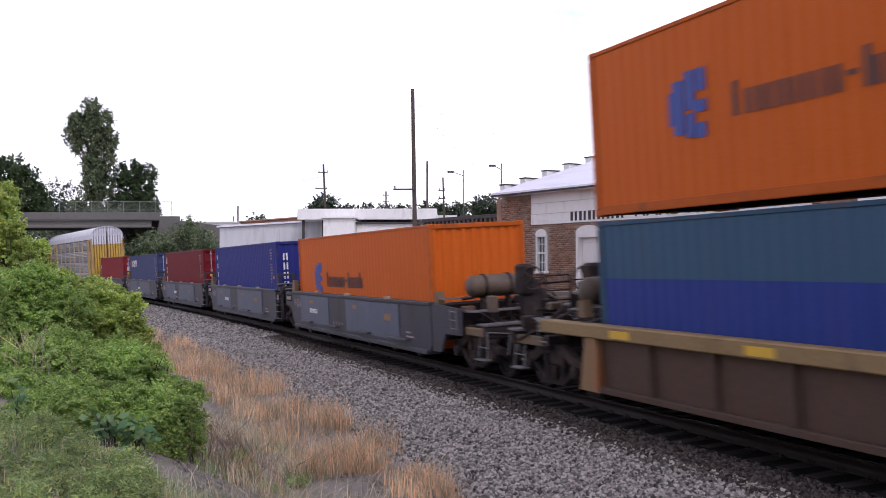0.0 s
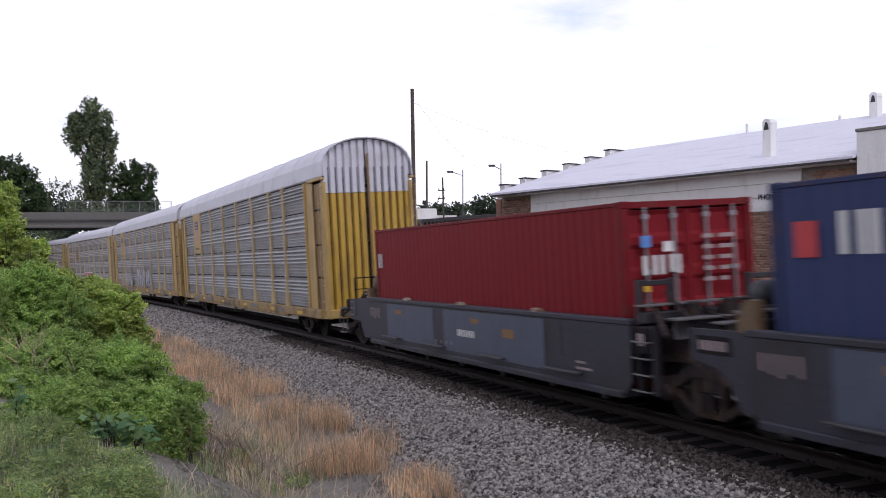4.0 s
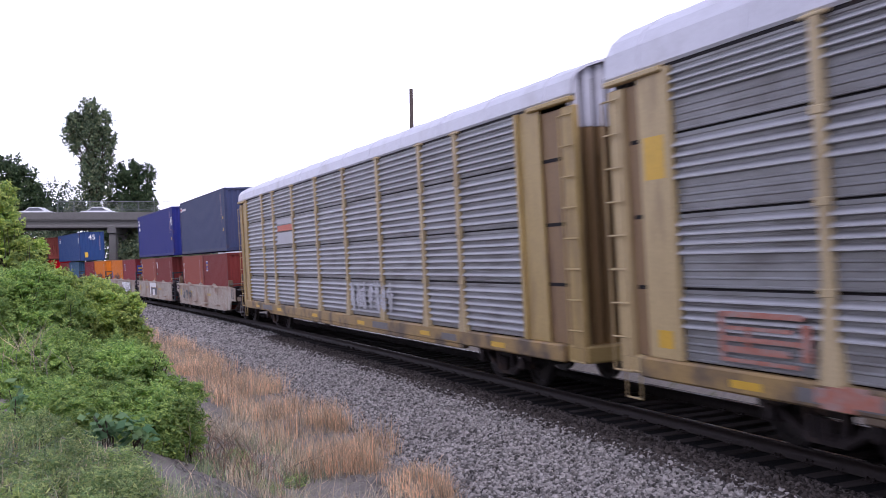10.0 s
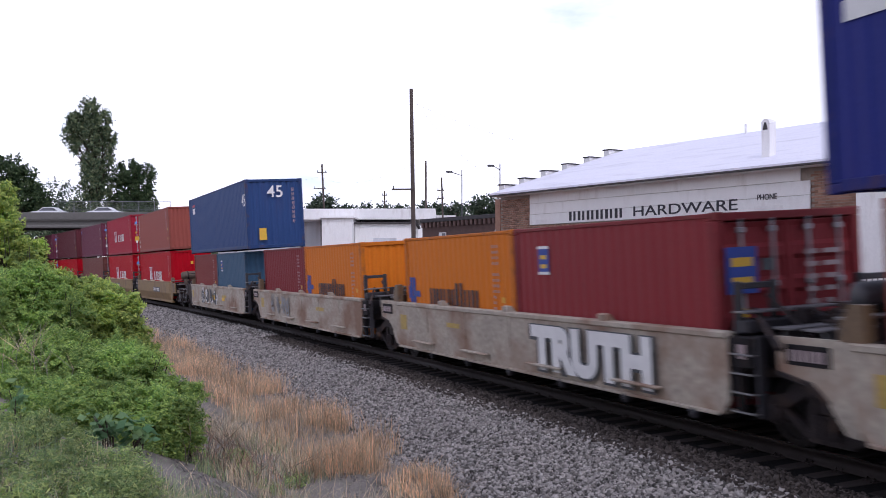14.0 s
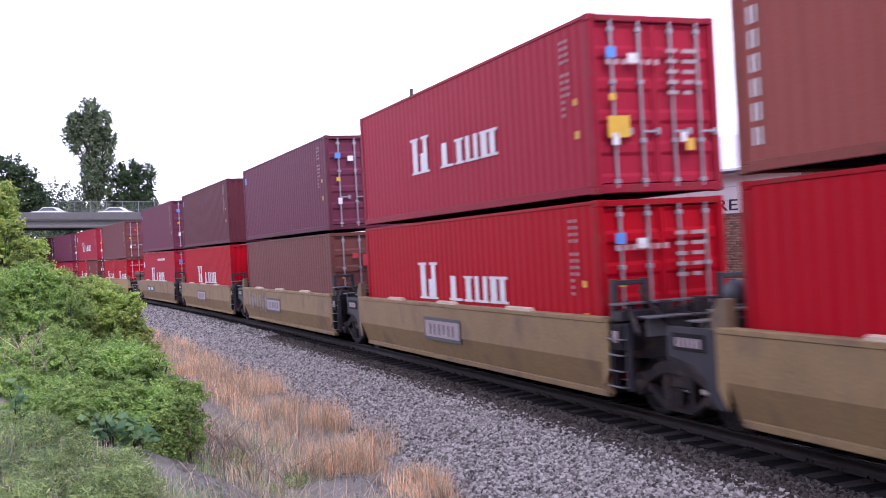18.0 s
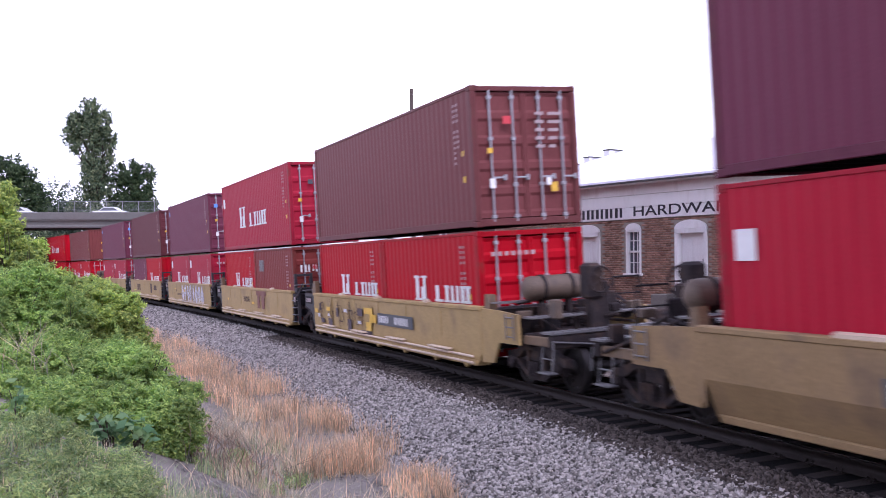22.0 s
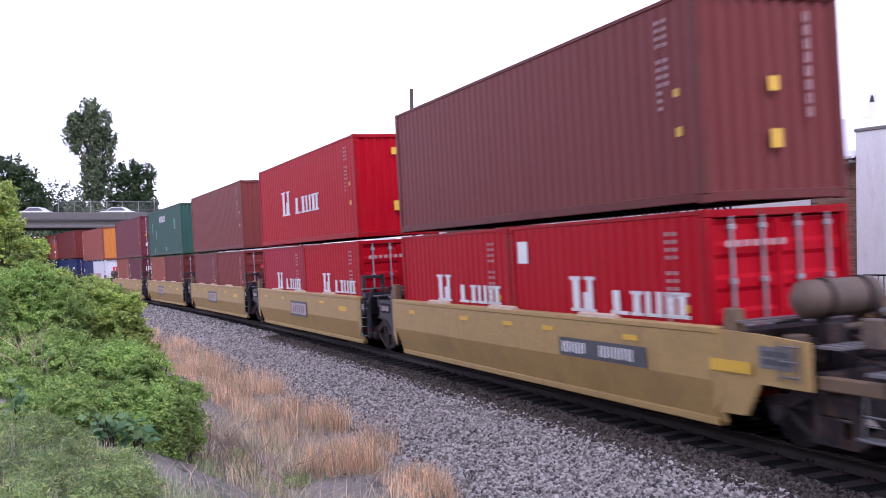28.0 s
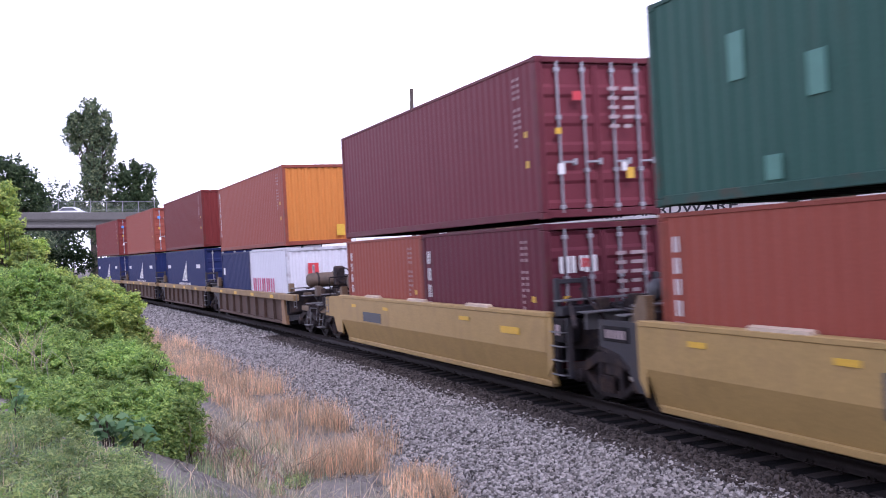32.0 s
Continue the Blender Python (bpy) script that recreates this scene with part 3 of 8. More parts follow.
# ---- plants ----
def leaf_quads(centres, normals, size, rng, slim=0.5, point=None):
    """Leaves as bent diamonds with a fold along the middle; point: which way the tips look."""
    n = len(centres)
    t = np.cross(normals, rng.normal(size=(n, 3))) if point is None else np.cross(normals, np.cross(point, normals))
    t /= np.linalg.norm(t, axis=1, keepdims=True) + 1e-9
    b = np.cross(normals, t)
    sz = (size * rng.uniform(0.6, 1.25, n))[:, None]
    tip, side = t * sz * 0.5, b * sz * slim * 0.5
    sag = normals * sz * 0.12
    v = np.stack([centres - tip, centres + side - sag, centres + tip - sag * 1.5, centres - side - sag], 1).reshape(-1, 3)
    return v, np.arange(n * 4).reshape(n, 4)


def foliage(name, clumps, count, size, mat, seed, slim=0.5, up=0.5, rough=0.35, shoots=0.3):
    """Leaves over a heap of rounded clumps (x, y, z, rx, rz), uneven, with gaps."""
    rng = np.random.default_rng(seed)
    c = np.array(clumps, float)
    weight = c[:, 3] * (c[:, 3] + c[:, 4])
    pick = rng.choice(len(c), count, p=weight / weight.sum())
    d = rng.normal(size=(count, 3))
    d /= np.linalg.norm(d, axis=1, keepdims=True)
    # sprays of leaves: directions gather round twigs
    twigs = rng.normal(size=(len(c), 46, 3))
    twigs /= np.linalg.norm(twigs, axis=2, keepdims=True)
    reach = rng.uniform(1 - rough, 1 + rough * 0.55, (len(c), 46))
    j = rng.integers(0, 46, count)
    d = twigs[pick, j] + 0.30 * d
    d /= np.linalg.norm(d, axis=1, keepdims=True)
    r = (1 - 0.55 * rng.random(count) ** 2.2) * reach[pick, j]
    rad = np.stack([c[pick, 3], c[pick, 3], c[pick, 4]], 1)
    p = c[pick, :3] + d * rad * r[:, None]
    # arching shoots that stick out of the heap
    shoot = rng.random(count) < shoots
    along = rng.random(count)
    lead = twigs[pick, j] + np.array([0, 0, 0.75])
    lead /= np.linalg.norm(lead, axis=1, keepdims=True)
    length = (0.75 * reach[pick, j] * c[pick, 3])[:, None]
    q = c[pick, :3] + twigs[pick, j] * rad * 0.72 + lead * length * along[:, None] - np.array([0, 0, 0.35]) * length * (along ** 2)[:, None]
    q += rng.normal(size=(count, 3)) * (0.045 * c[pick, 3] * (1.3 - along))[:, None]
    p = np.where(shoot[:, None], q, p)
    nrm = d + rng.normal(size=(count, 3)) * 0.55 + np.array([0, 0, up])
    nrm /= np.linalg.norm(nrm, axis=1, keepdims=True)
    v, f = leaf_quads(p, nrm, size, rng, slim)
    return bulk(name, v, f, mat)


def stems(clumps, base_z, seed, r=0.02):
    """Branching stems from the ground into each clump."""
    rng = random.Random(seed)
    g = Geo()
    for x, y, z, rx, rz in clumps:
        for k in range(7):
            foot = Vector((x + rng.uniform(-0.3, 0.3) * rx, y + rng.uniform(-0.3, 0.3) * rx, base_z - 0.05))
            mid = Vector((x + rng.uniform(-0.4, 0.4) * rx, y + rng.uniform(-0.4, 0.4) * rx, (base_z + z) / 2))
            tip = Vector((x + rng.uniform(-0.8, 0.8) * rx, y + rng.uniform(-0.8, 0.8) * rx, z + rng.uniform(-0.1, 0.8) * rz))
            g.rod(foot, mid, r, 5, r * 0.7)
            g.rod(mid, tip, r * 0.7, 5, r * 0.25)
    return g.mesh("branchwork", BARK)


def sprays(name, clumps, count, per, size, mat, seed, slim=0.5, lift=0.4, droop=0.35):
    """Leafy shoots that grow out of a heap of rounded clumps (x, y, z, rx, rz): each an arching twig with leaves to both sides, over sparse inner leaves."""
    rng = np.random.default_rng(seed)
    c = np.array(clumps, float)
    weight = c[:, 3] * (c[:, 3] + c[:, 4])
    pick = rng.choice(len(c), count, p=weight / weight.sum())
    d = rng.normal(size=(count, 3)) + np.array([0, 0, 0.25])
    d /= np.linalg.norm(d, axis=1, keepdims=True)
    rad = np.stack([c[pick, 3], c[pick, 3], c[pick, 4]], 1)
    foot = c[pick, :3] + d * rad * rng.uniform(0.35, 0.75, (count, 1))
    lead = d + np.array([0, 0, lift]) + 0.35 * rng.normal(size=(count, 3))
    lead /= np.linalg.norm(lead, axis=1, keepdims=True)
    length = c[pick, 3] * rng.uniform(0.25, 0.62, count) * np.where(rng.random(count) < 0.08, 1.5, 1.0)
    side = np.cross(lead, np.array([0, 0, 1.0])) + 0.3 * rng.normal(size=(count, 3))
    side /= np.linalg.norm(side, axis=1, keepdims=True) + 1e-9
    u = rng.random((count, per)) ** 0.75
    turn = np.where(rng.random((count, per)) < 0.5, -1.0, 1.0)[..., None]
    p = foot[:, None] + lead[:, None] * (length[:, None] * u)[..., None] - np.array([0, 0, droop]) * (length[:, None] * u * u)[..., None]
    p = p + side[:, None] * turn * (size * 0.6 * (1.25 - 0.6 * u))[..., None] + rng.normal(size=(count, per, 3)) * size * 0.3
    nrm = np.array([0, 0, 0.75]) + 0.55 * d[:, None] + 0.62 * rng.normal(size=(count, per, 3))
    point = side[:, None] * turn + 0.7 * lead[:, None] + 0.3 * rng.normal(size=(count, per, 3))
    inner = count * per // 3
    k = rng.choice(len(c), inner, p=weight / weight.sum())
    e = rng.normal(size=(inner, 3))
    e /= np.linalg.norm(e, axis=1, keepdims=True)
    q = c[k, :3] + e * np.stack([c[k, 3], c[k, 3], c[k, 4]], 1) * rng.uniform(0.2, 0.7, (inner, 1))
    p, nrm, point = np.concatenate([p.reshape(-1, 3), q]), np.concatenate([nrm.reshape(-1, 3), e + rng.normal(size=(inner, 3))]), np.concatenate([point.reshape(-1, 3), rng.normal(size=(inner, 3))])
    nrm /= np.linalg.norm(nrm, axis=1, keepdims=True)
    v, f = leaf_quads(p, nrm, size, rng, slim, point)
    return bulk(name, v, f, mat)


def shrub(clumps, count, per, size, mat, seed, label, slim=0.5, lift=0.4, droop=0.35, category="shrub", group="shrubs on the bank", stem=0.016):
    base = float(min(terrain(c[0], c[1])[0] for c in clumps))
    bush = tagged(new(category), label, category, group)
    tagged(part("branchwork", stems(clumps, base, seed, stem), bush), kind="stuff")
    part("foliage", sprays("foliage", clumps, count, per, size, mat, seed, slim, lift, droop), bush)
    return bush


shrub([(-9.25, 21.12, 3.38, 0.35, 0.4), (-9.69, 20.76, 3.71, 0.47, 0.53), (-9.02, 20.76, 3.21, 0.21, 0.26), (-9.33, 20.76, 2.82, 0.5, 0.53), (-8.87, 21.12, 2.52, 0.4, 0.45), (-9.51, 20.76, 2.17, 0.71, 0.71), (-8.54, 21.24, 2.64, 0.19, 0.35), (-8.54, 21.24, 2.05, 0.4, 0.47), (-9.18, 20.6, 3.68, 0.43, 0.35), (-8.92, 20.6, 2.97, 0.35, 0.35), (-8.66, 20.6, 2.38, 0.35, 0.43)],
      900, 28, 0.085, LEAF_BRIGHT, 4, "tall light green shrub with arching tops", 0.5, 0.6, 0.3)
shrub([(-7.37, 16.76, 1.56, 0.83, 0.69), (-6.67, 17.0, 1.87, 0.41, 0.4), (-6.93, 16.76, 1.99, 0.36, 0.41), (-7.03, 16.76, 1.17, 0.83, 0.58), (-6.38, 16.88, 1.41, 0.5, 0.53), (-7.7, 16.76, 1.03, 0.71, 0.81)],
      1650, 42, 0.060, LEAF_MID, 2, "leafy green shrub on the bank", 0.38, 0.5, 0.4)
shrub([(-6.23, 18.0, 1.63, 0.48, 0.31), (-5.78, 18.12, 1.57, 0.37, 0.26), (-5.6, 18.0, 1.3, 0.2, 0.29), (-6.07, 17.88, 1.18, 0.63, 0.49), (-5.77, 18.24, 0.88, 0.51, 0.45), (-6.49, 17.88, 1.41, 0.46, 0.45), (-5.44, 17.88, 0.71, 0.42, 0.36)],
      1500, 40, 0.066, LEAF_BRIGHT, 6, "light green shrub close to the ballast", 0.5, 0.45, 0.4)
shrub([(-4.54, 14.12, 0.83, 0.58, 0.34), (-4.05, 13.76, 0.86, 0.31, 0.3), (-5.12, 14.24, 0.81, 0.47, 0.32), (-3.8, 13.76, 0.53, 0.33, 0.32), (-4.23, 13.76, 0.53, 0.48, 0.32), (-6.03, 14.3, 0.85, 0.49, 0.35), (-5.59, 14.3, 0.92, 0.39, 0.28), (-3.58, 14.3, 0.45, 0.21, 0.21), (-5.85, 15.4, 1.0, 0.52, 0.29), (-5.53, 13.2, 0.63, 0.45, 0.27), (-5.02, 15.4, 0.95, 0.4, 0.24), (-4.86, 13.2, 0.63, 0.45, 0.25)],
      1721, 42, 0.054, LEAF_MID, 3, "green shrub with fine arching shoots", 0.36, 0.5, 0.4)
shrub([(-4.29, 11.76, 0.4, 0.67, 0.47), (-3.68, 12.24, 0.38, 0.62, 0.49), (-3.23, 12.12, 0.35, 0.37, 0.36), (-4.85, 11.88, 0.45, 0.43, 0.38), (-4.02, 11.76, 0.13, 0.67, 0.32), (-3.37, 12.0, 0.03, 0.33, 0.31), (-3.12, 12.12, 0.18, 0.24, 0.19), (-4.6, 12.0, 0.18, 0.53, 0.32)],
      2550, 40, 0.054, LEAF_MID, 1, "bushy green shrub with pointed leaves", 0.38, 0.45, 0.45)
shrub([(-8.72, 24.88, 1.71, 0.46, 0.3), (-9.49, 24.76, 1.88, 0.42, 0.41), (-8.23, 24.76, 1.59, 0.35, 0.24)],
      390, 22, 0.11, LEAF_BRIGHT, 5, "light green shrub behind the others on the bank", 0.5, 0.5, 0.4)
shrub([(-4.85, 11.54, 0.7, 0.17, 0.19), (-3.69, 11.06, 0.51, 0.22, 0.14), (-3.4, 11.18, 0.4, 0.14, 0.11), (-4.86, 11.06, 0.41, 0.13, 0.1)],
      22, 7, 0.14, LEAF_BROAD, 9, "few broad bluish-green leaves among the shrubs", 0.62)

weed_clumps = []
_rng = random.Random(63)
for _i in range(70):
    _y = _rng.uniform(6.8, 10.1)
    _x = -_y * _rng.uniform(0.29, 0.47)
    if terrain(_x, _y)[0] > -0.5:
        weed_clumps.append((round(_x, 2), round(_y, 2), float(terrain(_x, _y)[0]) + _rng.uniform(0.05, 0.16), _rng.uniform(0.16, 0.30), _rng.uniform(0.12, 0.22)))
shrub(weed_clumps, 1500, 16, 0.05, LEAF_WEED, 13, "low feathery pale green weeds on the bank", 0.26, 1.3, 0.5, "weeds", "", 0.004)
low_green = [(-2.55, 12.6, -0.42, 0.26, 0.18), (-2.15, 12.2, -0.5, 0.22, 0.16), (-2.75, 13.4, -0.35, 0.22, 0.2), (-1.9, 12.9, -0.52, 0.16, 0.12), (-2.9, 12.0, -0.42, 0.25, 0.2)]
shrub(low_green, 460, 16, 0.055, LEAF_WEED, 15, "small green weeds in the dry grass", 0.3, 0.9, 0.5, "weeds", "", 0.004)


def dead_stalks(label, spots, count, low, high, mat, seed):
    """Bare dry stems that lean and fork, standing in a few places (x, y, radius)."""
    rng = random.Random(seed)
    g = Geo()
    for i in range(count):
        x, y, r = spots[i % len(spots)]
        x, y = x + rng.gauss(0, r * 0.5), y + rng.gauss(0, r * 0.5)
        foot, h = Vector((x, y, float(terrain(x, y)[0]) - 0.03)), rng.uniform(low, high)
        mid = foot + Vector((rng.gauss(0, 0.12), rng.gauss(0, 0.12), 0.6)) * h
        tip = mid + Vector((rng.gauss(0, 0.28), rng.gauss(0, 0.28), 0.4)) * h
        g.rod(foot, mid, 0.005, 3, 0.004)
        g.rod(mid, tip, 0.004, 3, 0.0015)
        g.rod(mid, mid + (tip - mid) * 0.8 + Vector((rng.gauss(0, 0.2), rng.gauss(0, 0.2), 0)) * h, 0.003, 3, 0.001)
    return tagged(new("dead_stalks", g.mesh("dead_stalks", mat)), label, "dead stalks", kind="stuff")


def blades(count, s_lo, s_hi, y_lo, y_hi, h_lo, h_hi, seed, lean=0.35, width=0.008, clump=0.25, power=1.0, patch=0.0):
    """Grass: thin bent blades in tufts, between two lines beside the track."""
    rng = np.random.default_rng(seed)
    tufts = max(3, count // 12)
    ts = s_lo + (s_hi - s_lo) * rng.random(tufts) ** power
    ty = rng.uniform(y_lo, y_hi, tufts)
    if patch:
        keep = np.sin(ts * 2.3 + ty * 1.9) + np.sin(ts * 0.9 - ty * 2.7 + 1) + rng.normal(size=tufts) * 0.5 > patch - 1
        ts, ty = ts[keep], ty[keep]
    k = rng.integers(0, len(ts), count)
    s, y = ts[k] + rng.normal(size=count) * clump * 0.5, ty[k] + rng.normal(size=count) * clump * 0.5
    x0, y0, a = on_line(s)
    px, py = x0 - y * np.cos(a), y0 + y * np.sin(a)
    bed = np.interp(y, BED_Y, BED_Z)
    pz = np.maximum(terrain(px, py), np.where(y < 5.2, bed, -9)) - 0.03
    h = rng.uniform(h_lo, h_hi, count) * (0.6 + 0.4 * rng.random(len(ts))[k])
    ang = rng.uniform(0, 2 * np.pi, count)
    ln = rng.normal(size=count) * lean * h
    dx, dy = np.cos(ang) * ln, np.sin(ang) * ln
    wx, wy = -np.sin(ang) * width, np.cos(ang) * width
    rows = []
    for q, w in ((0, 1.0), (0.55, 0.8), (1.0, 0.25)):
        for sgn in (-1, 1):
            rows.append(np.stack([px + dx * q * q + sgn * wx * w, py + dy * q * q + sgn * wy * w, pz + h * q * (1 - 0.12 * q)], 1))
    v = np.stack(rows, 1).reshape(-1, 3)
    f = (np.arange(count)[:, None, None] * 6 + np.array([(0, 1, 3, 2), (2, 3, 5, 4)])).reshape(-1, 4)
    return v, f


for args, mat, label in (((18000, 17.0, 75, 4.45, 6.2, 0.28, 0.74, 21, 0.5, 0.004, 0.22, 1.35, 0.85), STRAW, "dry pinkish tan grass along the ballast"),
                         ((1100, 13.6, 17.6, 4.7, 5.6, 0.16, 0.44, 22, 0.7, 0.004, 0.14, 1.0, 1.5), STRAW, "dry tan grass tufts at the ballast's foot"),
                         ((5200, 12.0, 24, 5.5, 7.6, 0.16, 0.55, 23, 0.9, 0.0035, 0.3, 1.0, 1.0), STRAW_PALE, "pale dry grass between the shrubs"),
                         ((2000, 12.0, 20, 6.0, 7.9, 0.10, 0.34, 24, 0.6, 0.005, 0.16, 1.0, 1.4), GRASS, "olive green grass at the foot of the bank"),
                         ((9000, 9.3, 14.0, 7.6, 10.9, 0.10, 0.32, 25, 0.8, 0.0030, 0.3, 1.0, 0.3), GRASS, "pale green grass on the bank"),
                         ((3500, 9.3, 14.0, 7.4, 10.8, 0.12, 0.40, 26, 0.9, 0.0028, 0.3, 1.0, 0.6), STRAW_PALE, "pale dry stalks on the bank")):
    v, f = blades(*args)
    tagged(new("grass", bulk("grass", v, f, mat)), label, "grass", kind="stuff")


dead_stalks("grey dry stems among the shrubs", [(-5.5, 13.6, 0.45), (-5.9, 14.2, 0.4)], 24, 0.6, 1.1, STRAW_PALE, 71)
dead_stalks("dry brown stems at the foot of the bank", [(-3.2, 12.4, 0.4), (-2.9, 13.2, 0.5), (-2.5, 11.9, 0.5), (-2.2, 12.8, 0.5)], 170, 0.2, 0.7, DEAD_STEM, 72)


def tree(label, trunk_base, trunk_top, r, crowns, count, size, mat, seed, category="tree", group=""):
    rng = random.Random(seed)
    t = tagged(new("tree"), label, category, group)
    b, e = Vector(trunk_base), Vector(trunk_top)
    g, last = Geo(), b
    for i in range(1, 6):
        p = b.lerp(e, i / 5) + Vector((rng.uniform(-1, 1), rng.uniform(-1, 1), 0)) * r * 0.5
        g.rod(last, p, r * (1 - 0.15 * (i - 1)), 9, r * (1 - 0.15 * i))
        last = p
    part("trunk", g.mesh("trunk", BARK), t)
    g = Geo()
    for x, y, z, rx, rz in crowns:
        a = b.lerp(e, min(0.95, max(0.2, (z - b.z) / max(0.1, e.z - b.z) - 0.25)))
        m = a.lerp(Vector((x, y, z)), 0.55) + Vector((0, 0, rx * 0.2))
        g.rod(a, m, r * 0.4, 6, r * 0.25)
        for k in range(4):
            g.rod(m, Vector((x + rng.uniform(-0.7, 0.7) * rx, y + rng.uniform(-0.7, 0.7) * rx, z + rng.uniform(-0.5, 0.8) * rz)), r * 0.22, 5, r * 0.05)
    tagged(part("branchwork", g.mesh("branchwork", BARK), t), kind="stuff")
    part("crown", foliage("crown", crowns, count, size, mat, seed, 0.6, 0.3, 0.45), t)
    return t


# unseen trees, added behind the camera to keep sky light off the near cars
for k, (x, y, h) in enumerate([(-4.5, -9, 8.5), (-9, -7, 9.5), (-13.5, -3, 9), (-16, 3, 8), (-6.5, -14, 11), (1.0, -15, 10)]):
    z = float(terrain(x, y)[0])
    tree("unseen leafy tree added behind the camera to block sky light", (x, y, z - 0.1), (x, y, z + h * 0.7), 0.16, [(x, y, z + h * 0.82, h * 0.24, h * 0.2), (x - h * 0.2, y, z + h * 0.55, h * 0.25, h * 0.22), (x + h * 0.2, y + 0.5, z + h * 0.5, h * 0.25, h * 0.22), (x, y - 0.5, z + h * 0.25, h * 0.3, h * 0.22)], 7000, 0.28, LEAF_DARK, 120 + k, "tree", "trees on the bank")
tree("tall vine-covered tree beyond the road bridge", (-52.0, 150, 1.3), (-52.4, 150, 26.5), 0.5,
     [(-52.6, 150, 25.9, 1.7, 2.2), (-53.6, 150, 24.2, 1.6, 1.9), (-54.9, 150, 23.6, 1.3, 2.6), (-56.2, 150, 22.8, 0.9, 1.9), (-55.6, 150, 24.6, 0.9, 1.1), (-51.0, 150, 24.0, 1.4, 2.3), (-50.1, 150, 21.6, 1.2, 2.6), (-55.0, 150, 20.6, 1.0, 1.5), (-52.6, 150, 21.6, 2.1, 2.6), (-49.9, 150, 18.8, 0.8, 1.4), (-51.8, 150, 17.6, 2.1, 2.4), (-53.2, 150, 18.4, 1.0, 2.0), (-52.6, 150, 14.6, 2.0, 3.2), (-50.9, 150, 14.6, 1.8, 3.0), (-55.0, 150, 11.3, 1.3, 1.6), (-53.4, 150, 10.5, 2.0, 2.4), (-50.6, 150, 10.0, 3.0, 3.0)], 40000, 0.36, LEAF_VINE, 31)
tree("rounded dark tree beyond the road bridge", (-46.5, 151, 1.3), (-46.5, 151, 15), 0.4,
     [(-47.4, 151, 16.0, 2.3, 2.7), (-45.2, 151, 15.0, 2.0, 3.0), (-46.0, 151, 11.0, 2.9, 3.2), (-44.2, 151, 11.5, 1.3, 2.4), (-48.4, 151, 12.0, 1.9, 3.0)], 24000, 0.36, LEAF_DARK, 32)
tree("dark leafy tree beyond the bank", (-52, 123, 1.3), (-51.6, 123, 13), 0.4,
     [(-53.2, 123, 14.3, 2.0, 1.9), (-51.0, 123, 12.8, 1.6, 1.8), (-49.7, 123, 10.9, 1.2, 1.7), (-56, 123, 13, 2.8, 3.0), (-51.6, 123, 9.4, 2.4, 2.5), (-54.4, 123, 10.5, 2.4, 3)], 24000, 0.34, LEAF_DARK, 33)
tree("light green bushy tree beside the bridge end", (-27.2, 106, 1.3), (-27.2, 106, 6.4), 0.2,
     [(-27.0, 106, 6.2, 1.5, 1.4), (-28.6, 106, 4.9, 1.7, 1.6), (-25.6, 106, 4.7, 1.7, 1.6), (-30.4, 107, 4.4, 1.8, 2.0), (-24.4, 105, 3.6, 1.4, 1.5)], 11000, 0.26, LEAF_VINE, 34)
for k, (x, y, z, r) in enumerate([(-24, 200, 14.3, 4.2), (-20.5, 205, 13.3, 3.6), (-16.5, 205, 13.2, 4.2), (2.5, 200, 13.2, 4.0), (-3, 205, 13.4, 4.5), (7.8, 190, 13.8, 4.0), (12.0, 195, 12.6, 3.8), (-11.5, 205, 13.1, 4.0), (-7.5, 208, 13.2, 4.2), (0, 204, 12.2, 3.4), (-58, 190, 12.5, 6.0), (-66, 170, 13.5, 6.0), (-31, 210, 8.0, 4.0), (-36, 190, 9.5, 4.5), (17, 200, 10, 4.5)]):
    tree("distant dark green tree on the skyline", (x, y, 1.3), (x, y, z), 0.3, [(x, y, z, r * 0.7, r * 0.55), (x - r * 0.5, y, z - r * 0.5, r * 0.6, r * 0.55), (x + r * 0.5, y, z - r * 0.6, r * 0.65, r * 0.55), (x, y, z - r * 1.1, r * 0.8, r * 0.7)], 9500, 0.55, LEAF_FAR, 50 + k, "tree", "distant trees")
for k, (x, y, z, r) in enumerate([(-49, 120, 4.0, 2.6), (-52.5, 119, 4.0, 2.6), (-47.2, 128, 4.6, 2.2), (-36.5, 120, 6.0, 2.2), (-34.2, 121, 6.2, 2.0), (-33.0, 112, 5.0, 2.0), (-40, 130, 9.0, 2.3), (-42.8, 131, 8.6, 2.1), (-43.5, 140, 6.0, 3.2), (-55, 132, 7.0, 3.2)]):
    tree("dense green undergrowth round the bridge", (x, y, 0.8), (x, y, z), 0.12, [(x, y, z, r * 0.8, r * 0.7), (x + r * 0.6, y + 1, z - r * 0.7, r * 0.8, r * 0.8), (x - r * 0.6, y - 1, z - r * 0.8, r * 0.8, r * 0.8)], 4200, 0.34, LEAF_VINE if k % 2 else LEAF_DARK, 80 + k, "undergrowth", "undergrowth round the bridge")

